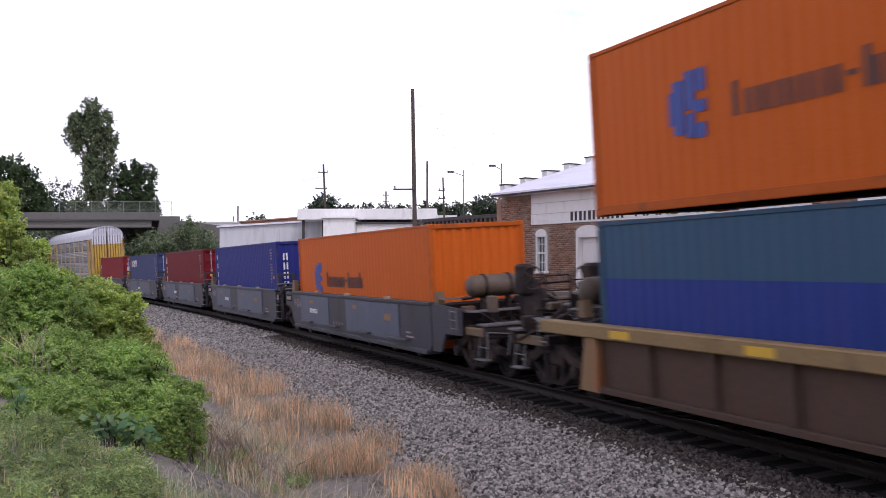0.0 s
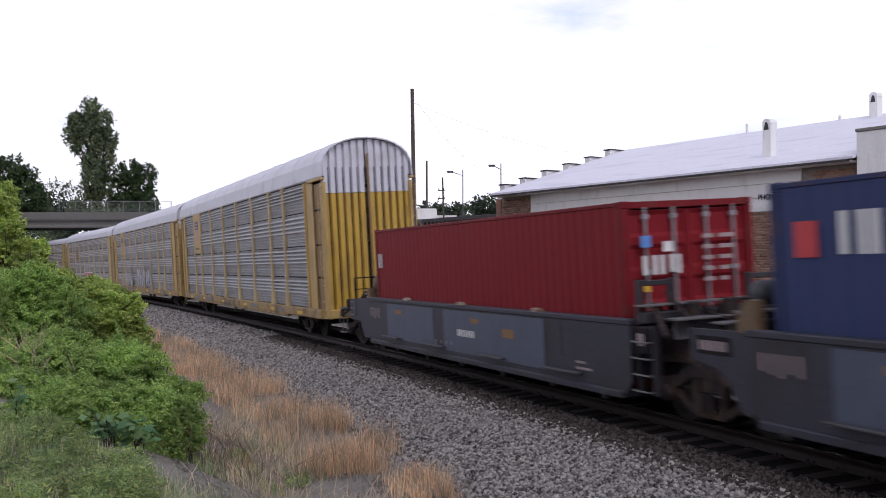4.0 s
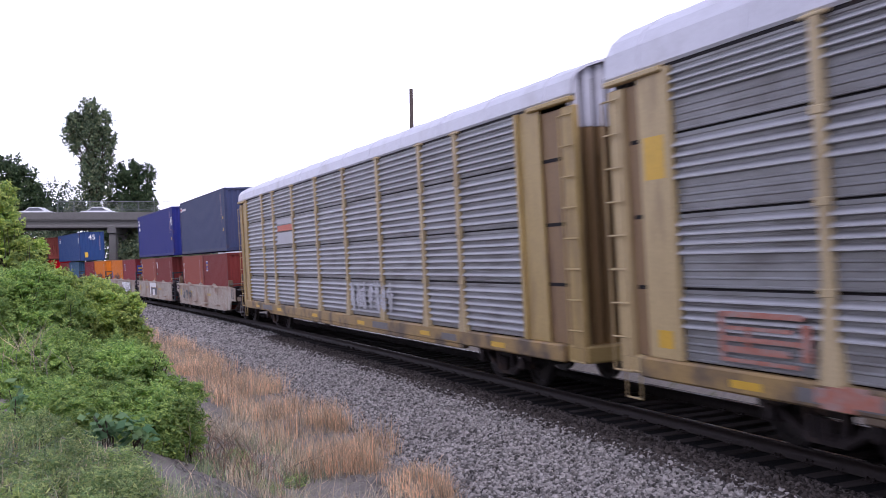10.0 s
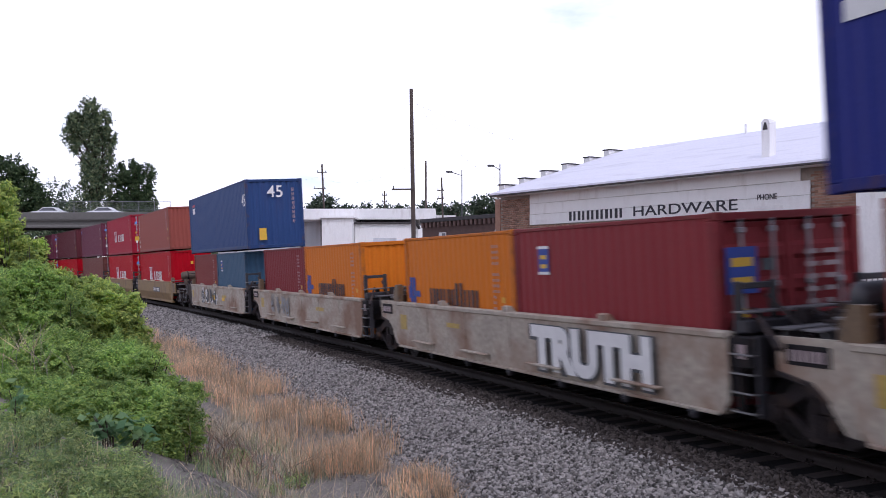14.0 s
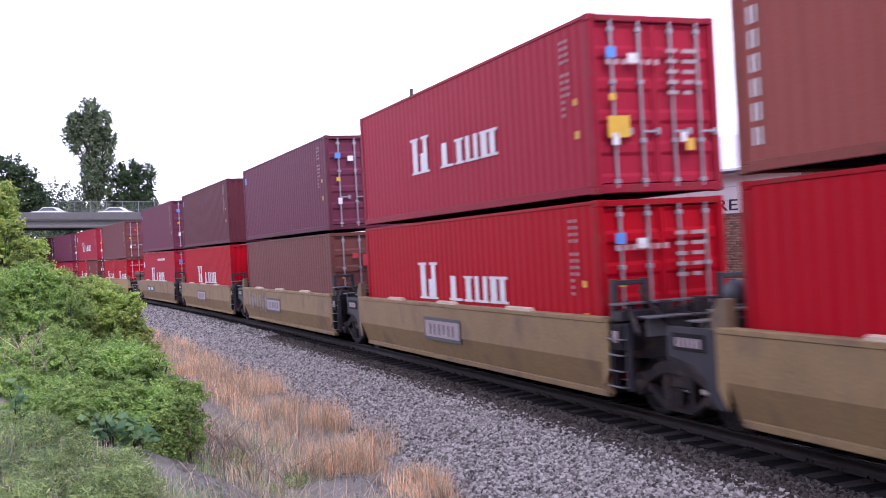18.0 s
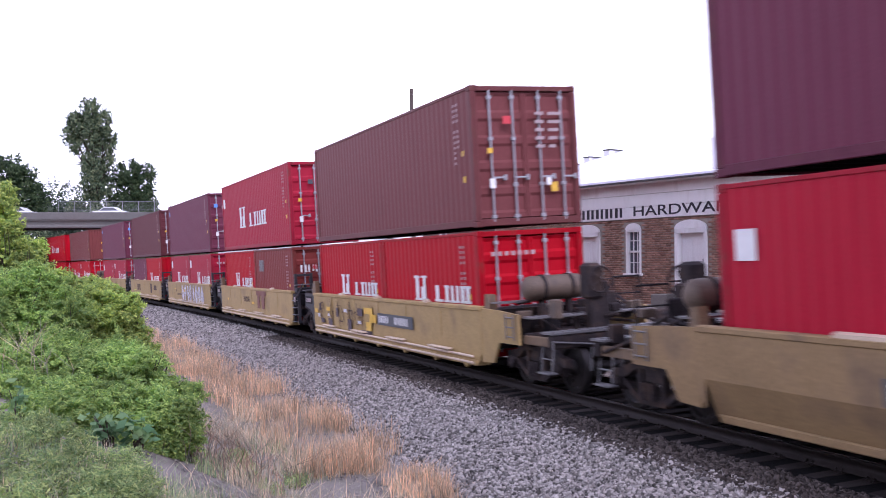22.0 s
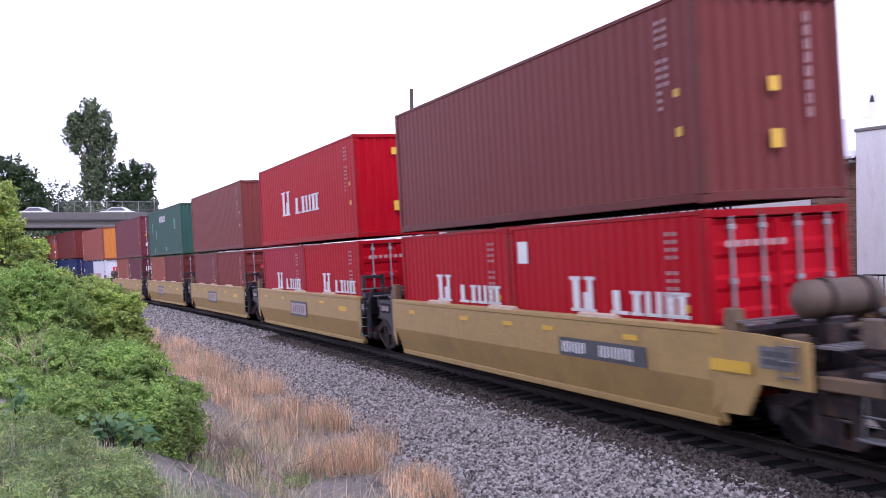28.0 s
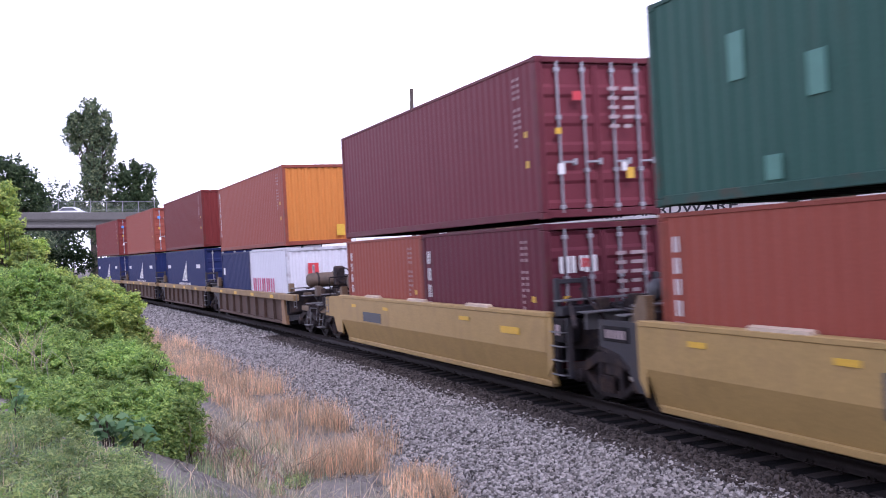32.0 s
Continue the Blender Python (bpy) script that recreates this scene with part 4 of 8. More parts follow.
# ---- road bridge ----
BRIDGE_Y, BRIDGE_TOP = 116.0, 8.1
bridge = tagged(new("road_bridge"), "weathered concrete road bridge over the track", "bridge")
part("deck", Geo().box(-95, -33.0, BRIDGE_Y, BRIDGE_Y + 9, 7.85, BRIDGE_TOP, 0.03).mesh("deck", BRIDGE_CONCRETE), bridge)
for y in (BRIDGE_Y + 0.15, BRIDGE_Y + 2.9, BRIDGE_Y + 5.6, BRIDGE_Y + 8.4):
    part("girder", Geo().prism([(y, 7.05), (y + 0.45, 7.05), (y + 0.45, 7.2), (y + 0.3, 7.35), (y + 0.3, 7.95), (y + 0.15, 7.95), (y + 0.15, 7.35), (y, 7.2)], "x", -94, -34).mesh("girder", BRIDGE_CONCRETE), bridge)
for y in (BRIDGE_Y - 0.05, BRIDGE_Y + 8.8):
    part("parapet", Geo().box(-95, -33.0, y, y + 0.25, 8.0, 8.82, 0.03).mesh("parapet", BRIDGE_CONCRETE), bridge)
for x in (-38.4, -52.5):
    g = Geo()
    for y in (BRIDGE_Y + 0.8, BRIDGE_Y + 4.2, BRIDGE_Y + 7.6):
        g.box(x - 0.4, x + 0.4, y - 0.4, y + 0.4, 0.5, 6.4, 0.05)
    part("pier", g.mesh("pier", BRIDGE_CONCRETE), bridge)
    part("pier_cap", Geo().box(x - 0.5, x + 0.5, BRIDGE_Y + 0.1, BRIDGE_Y + 8.6, 6.4, 7.05, 0.04).mesh("pier_cap", BRIDGE_CONCRETE), bridge)
part("abutment", Geo().prism([(-34.5, 0.4), (-33.02, 0.4), (-33.02, 7.9), (-33.2, 7.9), (-33.4, 7.0)], "y", BRIDGE_Y + 0.6, BRIDGE_Y + 8.6).mesh("abutment", BRIDGE_CONCRETE), bridge)
part("approach_road", Geo().prism([(-33.0, 8.1), (40, -0.66), (40, -3), (-33.0, 0.2)], "y", BRIDGE_Y, BRIDGE_Y + 9).mesh("approach_road", BRIDGE_CONCRETE), bridge, "road sloping down from the bridge")
g = Geo()
for i in range(8):
    x = -48.0 + i * 2.0
    part("fence_post", Geo().rod((x, BRIDGE_Y + 8.9, 8.8), (x, BRIDGE_Y + 8.9, 10.7), 0.035, 6).mesh("fence_post", FENCE), bridge)
for z in (9.6, 10.65):
    part("fence_rail", Geo().rod((-48, BRIDGE_Y + 8.9, z), (-34, BRIDGE_Y + 8.9, z), 0.022, 6).mesh("fence_rail", FENCE), bridge)
g = Geo()
for i in range(60):
    x = -48 + i * 0.24
    g.rod((x, BRIDGE_Y + 8.9, 8.85), (x + 1.6 if x + 1.6 < -34 else -34, BRIDGE_Y + 8.9, 10.6), 0.005, 3)
    g.rod((x + 1.6 if x + 1.6 < -34 else -34, BRIDGE_Y + 8.9, 8.85), (x, BRIDGE_Y + 8.9, 10.6), 0.005, 3)
tagged(part("fence_mesh", g.mesh("fence_mesh", FENCE), bridge), kind="stuff")


def saloon_car(label):
    """A saloon: body, cabin glass, wheels, lamps. Length along x."""
    car = tagged(new("car"), label, "car", "cars on the bridge")
    body = [(-2.2, 0.35), (-2.25, 0.75), (-1.9, 0.92), (-1.25, 0.98), (-0.65, 1.40), (0.55, 1.44), (1.25, 1.0), (2.0, 0.90), (2.2, 0.7), (2.2, 0.35)]
    part("body", Geo().prism(body, "y", -0.88, 0.88).mesh("body", CAR_WHITE), car)
    for y0, y1 in ((-0.895, -0.883), (0.883, 0.895)):
        part("side_window", Geo().prism([(-1.12, 0.99), (-0.62, 1.34), (0.5, 1.37), (1.08, 1.01)], "y", y0, y1).mesh("side_window", GLASS), car)
    for x in (-1.4, 1.35):
        for y in (-0.80, 0.80):
            wheel = part("wheel", Geo().lathe([(0.1, -0.1), (0.31, -0.1), (0.33, 0), (0.31, 0.1), (0.1, 0.1)], "y", (0, 0, 0), 14).mesh("wheel", TYRE), car, "", pose(x, y, 0.33))
            part("rim", Geo().lathe([(0.02, -0.11), (0.2, -0.11), (0.2, 0.11), (0.02, 0.11)], "y", (0, 0, 0), 10).mesh("rim", FENCE), wheel)
    return car


# (seconds, x, y): cars creep over the bridge from time to time
BRIDGE_TRAFFIC = []
lane = BRIDGE_Y + 2.6
for label, rows in (("white saloon car creeping over the bridge", [(0, -62), (8, -44.2), (10, -40.6), (11.5, -39.9), (16.6, -39.9), (18.2, -38.3), (19, -37.0), (21, -30), (24, -15), (32, 25)]),
                    ("silver-white saloon car waiting on the bridge", [(0, -70), (8, -52), (10, -48.0), (11.5, -46.4), (17.4, -46.4), (19, -46.0), (21.6, -40.2), (22.4, -38.4), (23, -36.8), (25, -28), (32, 5)]),
                    ("white hatchback following over the bridge", [(0, -90), (20, -58), (22.4, -49.2), (23, -48.0), (24.4, -43.9), (25.4, -41.5), (27.6, -38.6), (29, -37.6), (32, -30)]),
                    ("white saloon car at the tail of the queue", [(0, -92), (24, -60), (27.6, -48.7), (28, -48.1), (30.2, -45.9), (30.8, -45.4), (32, -44.1)])):
    BRIDGE_TRAFFIC.append((saloon_car(label), [(t, x * (lane / 118.6), lane) for t, x in rows]))

# ---- brick hardware store ----
STORE = Matrix.Translation((7.06, 28.4, 0)) @ Matrix.Rotation(radians(124), 4, "Z")     # x along the wall, away to the left; +y faces the track
store = tagged(new("hardware_store"), "brick store with white sign band and white metal roof", "building")
store.matrix_basis = STORE
OPEN = [(4.98, 3.80, 1.5, 3.35, "door"), (0.66, -0.54, 1.5, 3.35, "door"), (7.05, 6.45, 2.12, 3.35, "window"), (2.66, 2.02, 2.06, 3.38, "window"), (-3.2, -3.88, 1.94, 3.40, "window")]


def wall_with_holes(x0, x1, z0, z1, y0, y1, holes):
    """A wall with rectangular holes, as one connected mesh."""
    xs = sorted({x0, x1, *[h[0] for h in holes], *[h[1] for h in holes]})
    zs = sorted({z0, z1, *[h[2] for h in holes], *[h[3] for h in holes]})
    inside = lambda a, c: any(min(h[0], h[1]) < a < max(h[0], h[1]) and h[2] < c < h[3] for h in holes)
    keep = lambda i, j: not inside((xs[i] + xs[i + 1]) / 2, (zs[j] + zs[j + 1]) / 2)
    return Geo().plate(xs, zs, y0, y1, keep, lambda u, w, t: (u, t, w))


part("wall", wall_with_holes(-5.4, 8.95, 0.6, 4.86, -0.32, -0.012, OPEN).mesh("wall", MORTAR), store, "mortar backing of the brick wall")
part("back_wall", Geo().box(-5.4, 8.95, -12.5, -12.2, 0.6, 4.86).mesh("back_wall", BRICK_ONE), store)
for x in (-5.4, 8.65):
    part("gable_wall", Geo().prism([(-12.2, 0.6), (-0.32, 0.6), (-0.32, 4.84), (-6.1, 6.7), (-12.2, 4.84)], "x", x, x + 0.3).mesh("gable_wall", BRICK_ONE), store)
sign = part("sign_board", Geo().box(-3.9, 7.25, 0.0, 0.05, 3.70, 4.05, 0.006).mesh("sign_board", WHITE_PAINT), store, "weathered white sign board")
part("sign_board", Geo().box(-3.9, 7.25, 0.0, 0.04, 4.06, 4.42, 0.006).mesh("sign_board", WHITE_PAINT), store, "weathered white board")
part("sign_board", Geo().box(-3.62, 7.25, 0.0, 0.045, 4.43, 4.76, 0.006).mesh("sign_board", WHITE_PAINT), store, "weathered white board")
part("word", lettering("word", "HARDWARE", 0.30, BLACK_MARK, 3.92, 0.01), sign, "black painted word HARDWARE", pose(2.27, 0.058, 3.78, 0, 0, 180))
part("word", lettering("word", "PHONE", 0.155, BLACK_MARK, 0.62, 0.01), sign, "black painted word PHONE", pose(-2.30, 0.058, 4.0, 0, 0, 180))
for i in range(6):
    a = 5.20 - i * 0.425
    part("name_bar", Geo().box(a - 0.12, a, 0.051, 0.058, 3.765, 4.06).mesh("name_bar", BLACK_MARK), sign, "black bar in place of a name")
    part("name_bar", Geo().box(a - 0.31, a - 0.21, 0.051, 0.058, 3.765, 4.06).mesh("name_bar", BLACK_MARK), sign, "black bar in place of a name")
part("blank_plate", Geo().box(-3.1, -2.2, 0.051, 0.057, 3.74, 3.84).mesh("blank_plate", WHITE_MARK), sign)
part("blank_plate", Geo().box(6.3, 6.9, 0.051, 0.057, 3.76, 3.86).mesh("blank_plate", WHITE_MARK), sign)


def arch_piece(x0, x1, z0, rise, y0, y1, mat, name):
    c, w = (x0 + x1) / 2, abs(x1 - x0) / 2
    pts = [(c + w * math.cos(a), z0 + rise * math.sin(a)) for a in [math.pi * i / 10 for i in range(11)]]
    return Geo().prism(pts, "y", y0, y1).mesh(name, mat)


for x0, x1, z0, z1, kind in OPEN:
    lo, hi = min(x0, x1), max(x0, x1)
    if kind == "door":
        d = part("door", Geo().box(lo + 0.12, hi - 0.12, -0.20, -0.14, z0, z1 - 0.14, 0.01).mesh("door", WHITE_PAINT), store, "white painted door with an arched head")
        g = Geo()
        for a, b in ((lo + 0.22, (lo + hi) / 2 - 0.05), ((lo + hi) / 2 + 0.05, hi - 0.22)):
            g.box(a, b, -0.142, -0.125, z0 + 0.15, z0 + 0.75, 0.008).box(a, b, -0.142, -0.125, z0 + 0.9, z1 - 0.3, 0.008)
        part("door_panel", g.mesh("door_panel", WHITE_PAINT), d)
        part("handle", Geo().rod((lo + 0.2, -0.14, z0 + 0.95), (lo + 0.2, -0.05, z0 + 0.95), 0.03, 8).mesh("handle", STEEL_GREY), d)
        part("door_frame", Geo().box(lo, lo + 0.12, -0.16, 0.04, z0, z1, 0.01).box(hi - 0.12, hi, -0.16, 0.04, z0, z1, 0.01).box(lo, hi, -0.16, 0.04, z1 - 0.14, z1, 0.01).mesh("door_frame", WHITE_PAINT), store)
        part("arched_head", arch_piece(lo, hi, z1, 0.25, -0.012, 0.045, WHITE_PAINT, "arched_head"), store, "white arched door head")
        part("step", Geo().box(lo - 0.3, hi + 0.3, 0.0, 0.7, 0.9, z0 - 0.02, 0.02).mesh("step", CONCRETE), store)
    else:
        w = part("window", Geo().box(lo, lo + 0.07, -0.14, 0.02, z0, z1, 0.008).box(hi - 0.07, hi, -0.14, 0.02, z0, z1, 0.008).box(lo, hi, -0.14, 0.02, z1 - 0.07, z1, 0.008).box(lo, hi, -0.13, -0.04, (z0 + z1) / 2 - 0.03, (z0 + z1) / 2 + 0.03, 0.006).mesh("window", WHITE_PAINT), store, "white sash window with small panes")
        part("window_sill", Geo().box(lo - 0.06, hi + 0.06, -0.14, 0.09, z0 - 0.08, z0, 0.01).mesh("window_sill", WHITE_PAINT), w)
        g = Geo()
        for k in (1, 2):
            x = lo + 0.07 + (hi - lo - 0.14) * k / 3
            g.box(x - 0.012, x + 0.012, -0.12, -0.08, z0, z1)
        for k in (1, 3):
            z = z0 + (z1 - z0) * k / 4
            g.box(lo + 0.06, hi - 0.06, -0.12, -0.08, z - 0.012, z + 0.012)
        part("glazing_bars", g.mesh("glazing_bars", WHITE_PAINT), w)
        for k in range(3):
            for j in range(4):
                a, b = lo + 0.07 + (hi - lo - 0.14) * k / 3 + 0.015, lo + 0.07 + (hi - lo - 0.14) * (k + 1) / 3 - 0.015
                c, e = z0 + (z1 - z0) * j / 4 + 0.015, z0 + (z1 - z0) * (j + 1) / 4 - 0.015
                part("pane", Geo().box(a, b, -0.112, -0.106, c, e).mesh("pane", GLASS), w)
        part("arched_head", arch_piece(lo, hi, z1, 0.2, -0.012, 0.035, WHITE_PAINT, "arched_head"), store, "white arched window head")
roof = part("roof", Geo().prism([(0.55, 4.80), (0.55, 4.86), (-6.1, 6.86), (-12.7, 4.9), (-12.7, 4.84), (-6.1, 6.78)], "x", -5.41, 8.9).prism([(-0.9, 5.23), (-0.9, 5.296), (-6.1, 6.86), (-12.7, 4.9), (-12.7, 4.84), (-6.1, 6.78)], "x", -14.5, -5.41).mesh("roof", WHITE_METAL_ROOF), store, "white painted sheet-metal roof")
part("eave_board", Geo().box(-5.3, 8.9, 0.50, 0.56, 4.745, 4.80, 0.006).mesh("eave_board", DARK_TRIM), store)
part("soffit", Geo().box(-5.3, 8.9, 0.02, 0.50, 4.74, 4.78).mesh("soffit", WHITE_PAINT), store)
for y0, y1, z in ((-1.07, -0.15, 5.25), (-2.1, -1.07, 5.53), (-3.15, -2.1, 5.86), (-4.25, -3.15, 6.17), (-5.28, -4.25, 6.49), (-7.15, -5.28, 6.84)):
    step = part("parapet_step", Geo().box(8.95, 9.25, y0, y1, 0.6, z - 0.045, 0.0).mesh("parapet_step", WHITE_PAINT), store, "white stepped parapet at the store's end")
    part("coping", Geo().box(8.90, 9.30, y0 - 0.02, y1 + 0.03, z - 0.045, z, 0.008).mesh("coping", DARK_TRIM), step)
part("end_pier", Geo().box(8.95, 9.25, -0.15, 0.02, 0.6, 4.7, 0.01).mesh("end_pier", BRICK_ONE), store)
# vents with arched hoods on the roof
for x, y, z, hgt in ((-2.05, -0.75, 5.0, 1.25), (-2.05, -5.65, 6.6, 0.85), (2.35, -0.9, 5.1, 0.22), (2.9, -5.9, 6.75, 0.42), (-0.6, -6.0, 6.8, 0.22)):
    w = 0.14 if hgt > 0.5 else 0.04
    v = part("vent", Geo().box(x - w, x + w, y - w, y + w, z, z + hgt - w, 0.015).mesh("vent", WHITE_PAINT), store, "white roof vent with an arched hood")
    if hgt > 0.5:
        part("hood", Geo().prism([(x + w * math.cos(a), z + hgt - w + w * math.sin(a)) for a in [math.pi * i / 10 for i in range(11)]], "y", y - w - 0.004, y + w + 0.004).mesh("hood", WHITE_PAINT), v)
        part("vent_mouth", Geo().prism([(x - 0.08, z + hgt - 0.30), (x + 0.08, z + hgt - 0.30), (x + 0.03, z + hgt - 0.10), (x - 0.03, z + hgt - 0.10)], "y", y + w, y + w + 0.012).mesh("vent_mouth", DARK_TRIM), v)
# white wing beyond the store
wing = tagged(new("white_annex"), "white painted masonry annex with a flat parapet", "building")
wing.matrix_basis = STORE
part("wall", Geo().box(-16, -5.42, -6.0, 0.42, 0.6, 5.42, 0.02).mesh("wall", WHITE_PAINT), wing)
part("coping", Geo().box(-16, -5.40, -6.0, 0.44, 5.42, 5.50, 0.012).mesh("coping", CONCRETE), wing)
for i in range(14):
    part("railing_bar", Geo().rod((-6.0 - i * 0.14, 0.9, 1.2), (-6.0 - i * 0.14, 0.9, 2.05), 0.012, 5).mesh("railing_bar", STEEL_DARK), wing)
for z in (1.35, 2.05):
    part("handrail", Geo().rod((-5.9, 0.9, z), (-7.9, 0.9, z), 0.02, 6).mesh("handrail", STEEL_DARK), wing, "black iron handrail")

# ---- other buildings ----
dark = tagged(new("brick_building"), "low dark brick building with corbelled parapet", "building")
dark.matrix_basis = Matrix.Translation((3.0, 49, 0)) @ Matrix.Rotation(radians(124), 4, "Z")
part("wall", Geo().box(-2.5, 7.4, -8, 0, 0.6, 4.55).mesh("wall", DARK_BRICK), dark)
part("roof", Geo().box(-2.5, 7.4, -8, 0.0, 4.56, 4.62).mesh("roof", DARK_TRIM), dark)
part("parapet", Geo().box(-2.5, 7.4, -0.3, 0.16, 4.72, 4.92, 0.02).mesh("parapet", DARK_TRIM), dark)
corbel = Geo().box(-0.09, 0.09, 0.0, 0.15, 4.45, 4.72, 0.01).mesh("corbel", DARK_BRICK)
for i in range(26):
    part("corbel", corbel, dark, "", pose(-2.3 + i * 0.38, 0, 0))
for x in (0.4, 5.4):
    part("window", Geo().box(x - 0.35, x + 0.35, 0.0, 0.03, 3.6, 4.15, 0.01).mesh("window", WHITE_PAINT), dark)
    part("opening", Geo().box(x - 0.28, x + 0.02, 0.031, 0.04, 3.65, 4.1).mesh("opening", GLASS), dark)
part("plant_unit", Geo().box(2.6, 4.2, -4, -2.6, 4.62, 5.9, 0.03).mesh("plant_unit", DARK_TRIM), dark)


def block(label, x0, x1, y, deep, z1, mat, roof_mat, drop=0.0, doors=0, ribs=False):
    b = tagged(new("warehouse"), label, "building")
    part("wall", Geo().prism([(x0, 0.9), (x1, 0.9), (x1, z1), (x0, z1 - drop)], "y", y, y + deep).mesh("wall", mat), b)
    part("roof", Geo().prism([(x0 - 0.2, z1 - drop), (x1 + 0.2, z1), (x1 + 0.2, z1 + 0.14), (x0 - 0.2, z1 - drop + 0.14)], "y", y - 0.25, y + deep).mesh("roof", roof_mat), b)
    for i in range(doors):
        a = x0 + (x1 - x0) * (i + 0.5) / doors
        part("door", Geo().box(a - 0.9, a + 0.9, y - 0.05, y - 0.005, 1.3, z1 - 1.1 - drop, 0.01).mesh("door", SHED), b)
    if ribs:
        for i in range(int((x1 - x0) / 0.9)):
            a = x0 + 0.4 + i * 0.9
            part("rib", Geo().box(a - 0.03, a + 0.03, y - 0.03, y - 0.004, 1.0, z1 - 0.15 - drop).mesh("rib", mat), b)
    return b


block("stained pale sheet-metal warehouse with a shallow roof", -18.4, -9.4, 82, 14, 6.15, SHED, WHITE_METAL_ROOF, 0.55, 0, True)
block("white masonry loading block", -9.2, -6.9, 76, 8, 6.05, WHITE_PAINT, WHITE_PAINT)
block("white depot with a plain front", -6.85, -2.2, 78, 10, 5.7, WHITE_PAINT, DARK_TRIM, 0.0, 1)
canopy = tagged(new("canopy"), "long flat white canopy over a loading dock", "canopy")
part("fascia", Geo().box(-11.6, -0.6, 79.0, 90, 6.08, 6.95, 0.03).mesh("fascia", WHITE_PAINT), canopy)
for x in (-11.2, -9.6, -6.5, -2.6):
    part("post", Geo().box(x - 0.1, x + 0.1, 79.4, 79.6, 1.0, 6.08, 0.01).mesh("post", DARK_TRIM), canopy)
block("distant red-brown roofed building", -24, -16, 118, 12, 8.3, BRICK_ONE, BRICK_ONE, 0.6)
block("distant white flat-roofed building", -31, -25.5, 125, 10, 8.0, WHITE_PAINT, WHITE_PAINT)
block("distant white building behind the canopy", -3.0, 1.2, 112, 10, 8.0, WHITE_PAINT, WHITE_PAINT)


def utility_pole(x, y, top, lean=0.0, r=0.14, arms=(), label="weathered wooden utility pole"):
    p = tagged(new("utility_pole"), label, "utility pole", "poles beyond the track")
    part("pole", Geo().rod((x, y, 0.9), (x + lean, y, top), r, 10, r * 0.7).mesh("pole", POLE), p)
    for z, a, b in arms:
        k = lean * (z - 0.9) / (top - 0.9)
        part("arm", Geo().box(x + k + a, x + k + b, y - 0.2, y - 0.1, z - 0.05, z + 0.05, 0.01).mesh("arm", POLE), p)
        for c in (a + 0.1, b - 0.1):
            part("insulator", Geo().rod((x + k + c, y - 0.15, z + 0.05), (x + k + c, y - 0.15, z + 0.22), 0.04, 6).mesh("insulator", STEEL_GREY), p)
    return p


utility_pole(-1.72, 60, 13.0, -0.18, 0.15, ((6.95, -1.25, 0.05),), "tall dark wooden utility pole with one arm")
utility_pole(-1.55, 90, 11.9, 0.0, 0.12)
utility_pole(0.15, 100, 11.3, -0.3, 0.11, ((10.0, -0.5, 0.2), (9.2, -0.5, 0.2)))
utility_pole(-12.7, 110, 13.7, -0.6, 0.14, ((12.8, -0.6, 0.5), (11.0, -1.0, 0.3)), "leaning wooden utility pole with arms")
utility_pole(-7.0, 120, 11.5, 0.0, 0.12, ((11.0, -0.35, 0.35), (10.2, -0.35, 0.35)))
utility_pole(-26.8, 130, 10.4, 0.0, 0.14)
utility_pole(-29.5, 140, 9.6, 0.0, 0.1)
utility_pole(1.05 + 0.4, 115, 8.6, 0.0, 0.1)
for x, y, z, reach in ((4.55, 80, 10.6, -0.55), (1.6, 85, 10.6, -0.9)):
    lamp = tagged(new("street_lamp"), "street lamp with a flat head on an arm", "street lamp")
    part("pole", Geo().rod((x, y, 0.9), (x, y, z), 0.06, 8, 0.04).mesh("pole", STEEL_GREY), lamp)
    part("arm", Geo().rod((x, y, z - 0.5), (x + reach, y, z - 0.2), 0.03, 6).mesh("arm", STEEL_GREY), lamp)
    part("head", Geo().box(x + reach - 0.45, x + reach + 0.1, y - 0.15, y + 0.15, z - 0.26, z - 0.1, 0.04).mesh("head", STEEL_GREY), lamp)


def cable(a, b, sag, label="thin black overhead wire"):
    g, n = Geo(), 14
    a, b = Vector(a), Vector(b)
    pts = [a.lerp(b, i / n) - Vector((0, 0, sag * 4 * (i / n) * (1 - i / n))) for i in range(n + 1)]
    for p, q in zip(pts, pts[1:]):
        g.rod(p, q, 0.0045, 4)
    tagged(new("overhead_wire", g.mesh("overhead_wire", STEEL_DARK)), label, "cable", "overhead wires", "stuff")


cable((-1.9, 60, 12.6), (4.3, 80, 9.4), 0.8)
cable((-13.2, 110, 12.4), (-60, 140, 10.5), 1.2)
cable((-13.2, 110, 12.2), (-1.9, 60, 8.4), 0.8)
cable((-1.9, 60, 12.2), (14, 75, 10.5), 0.8)
# ---- train: shipping containers ----
def corrugated(length, z0, z1, pitch, depth, axis="x"):
    """The folded line of a corrugated wall: (along, out) pairs, out from -depth to 0."""
    n = max(2, round(length / pitch))
    p = length / n
    line = []
    for i in range(n):
        a = -length / 2 + i * p
        line += [(a, 0), (a + p * 0.26, 0), (a + p * 0.5, -depth), (a + p * 0.76, -depth)]
    return line + [(length / 2, 0)]


BOXES = {}


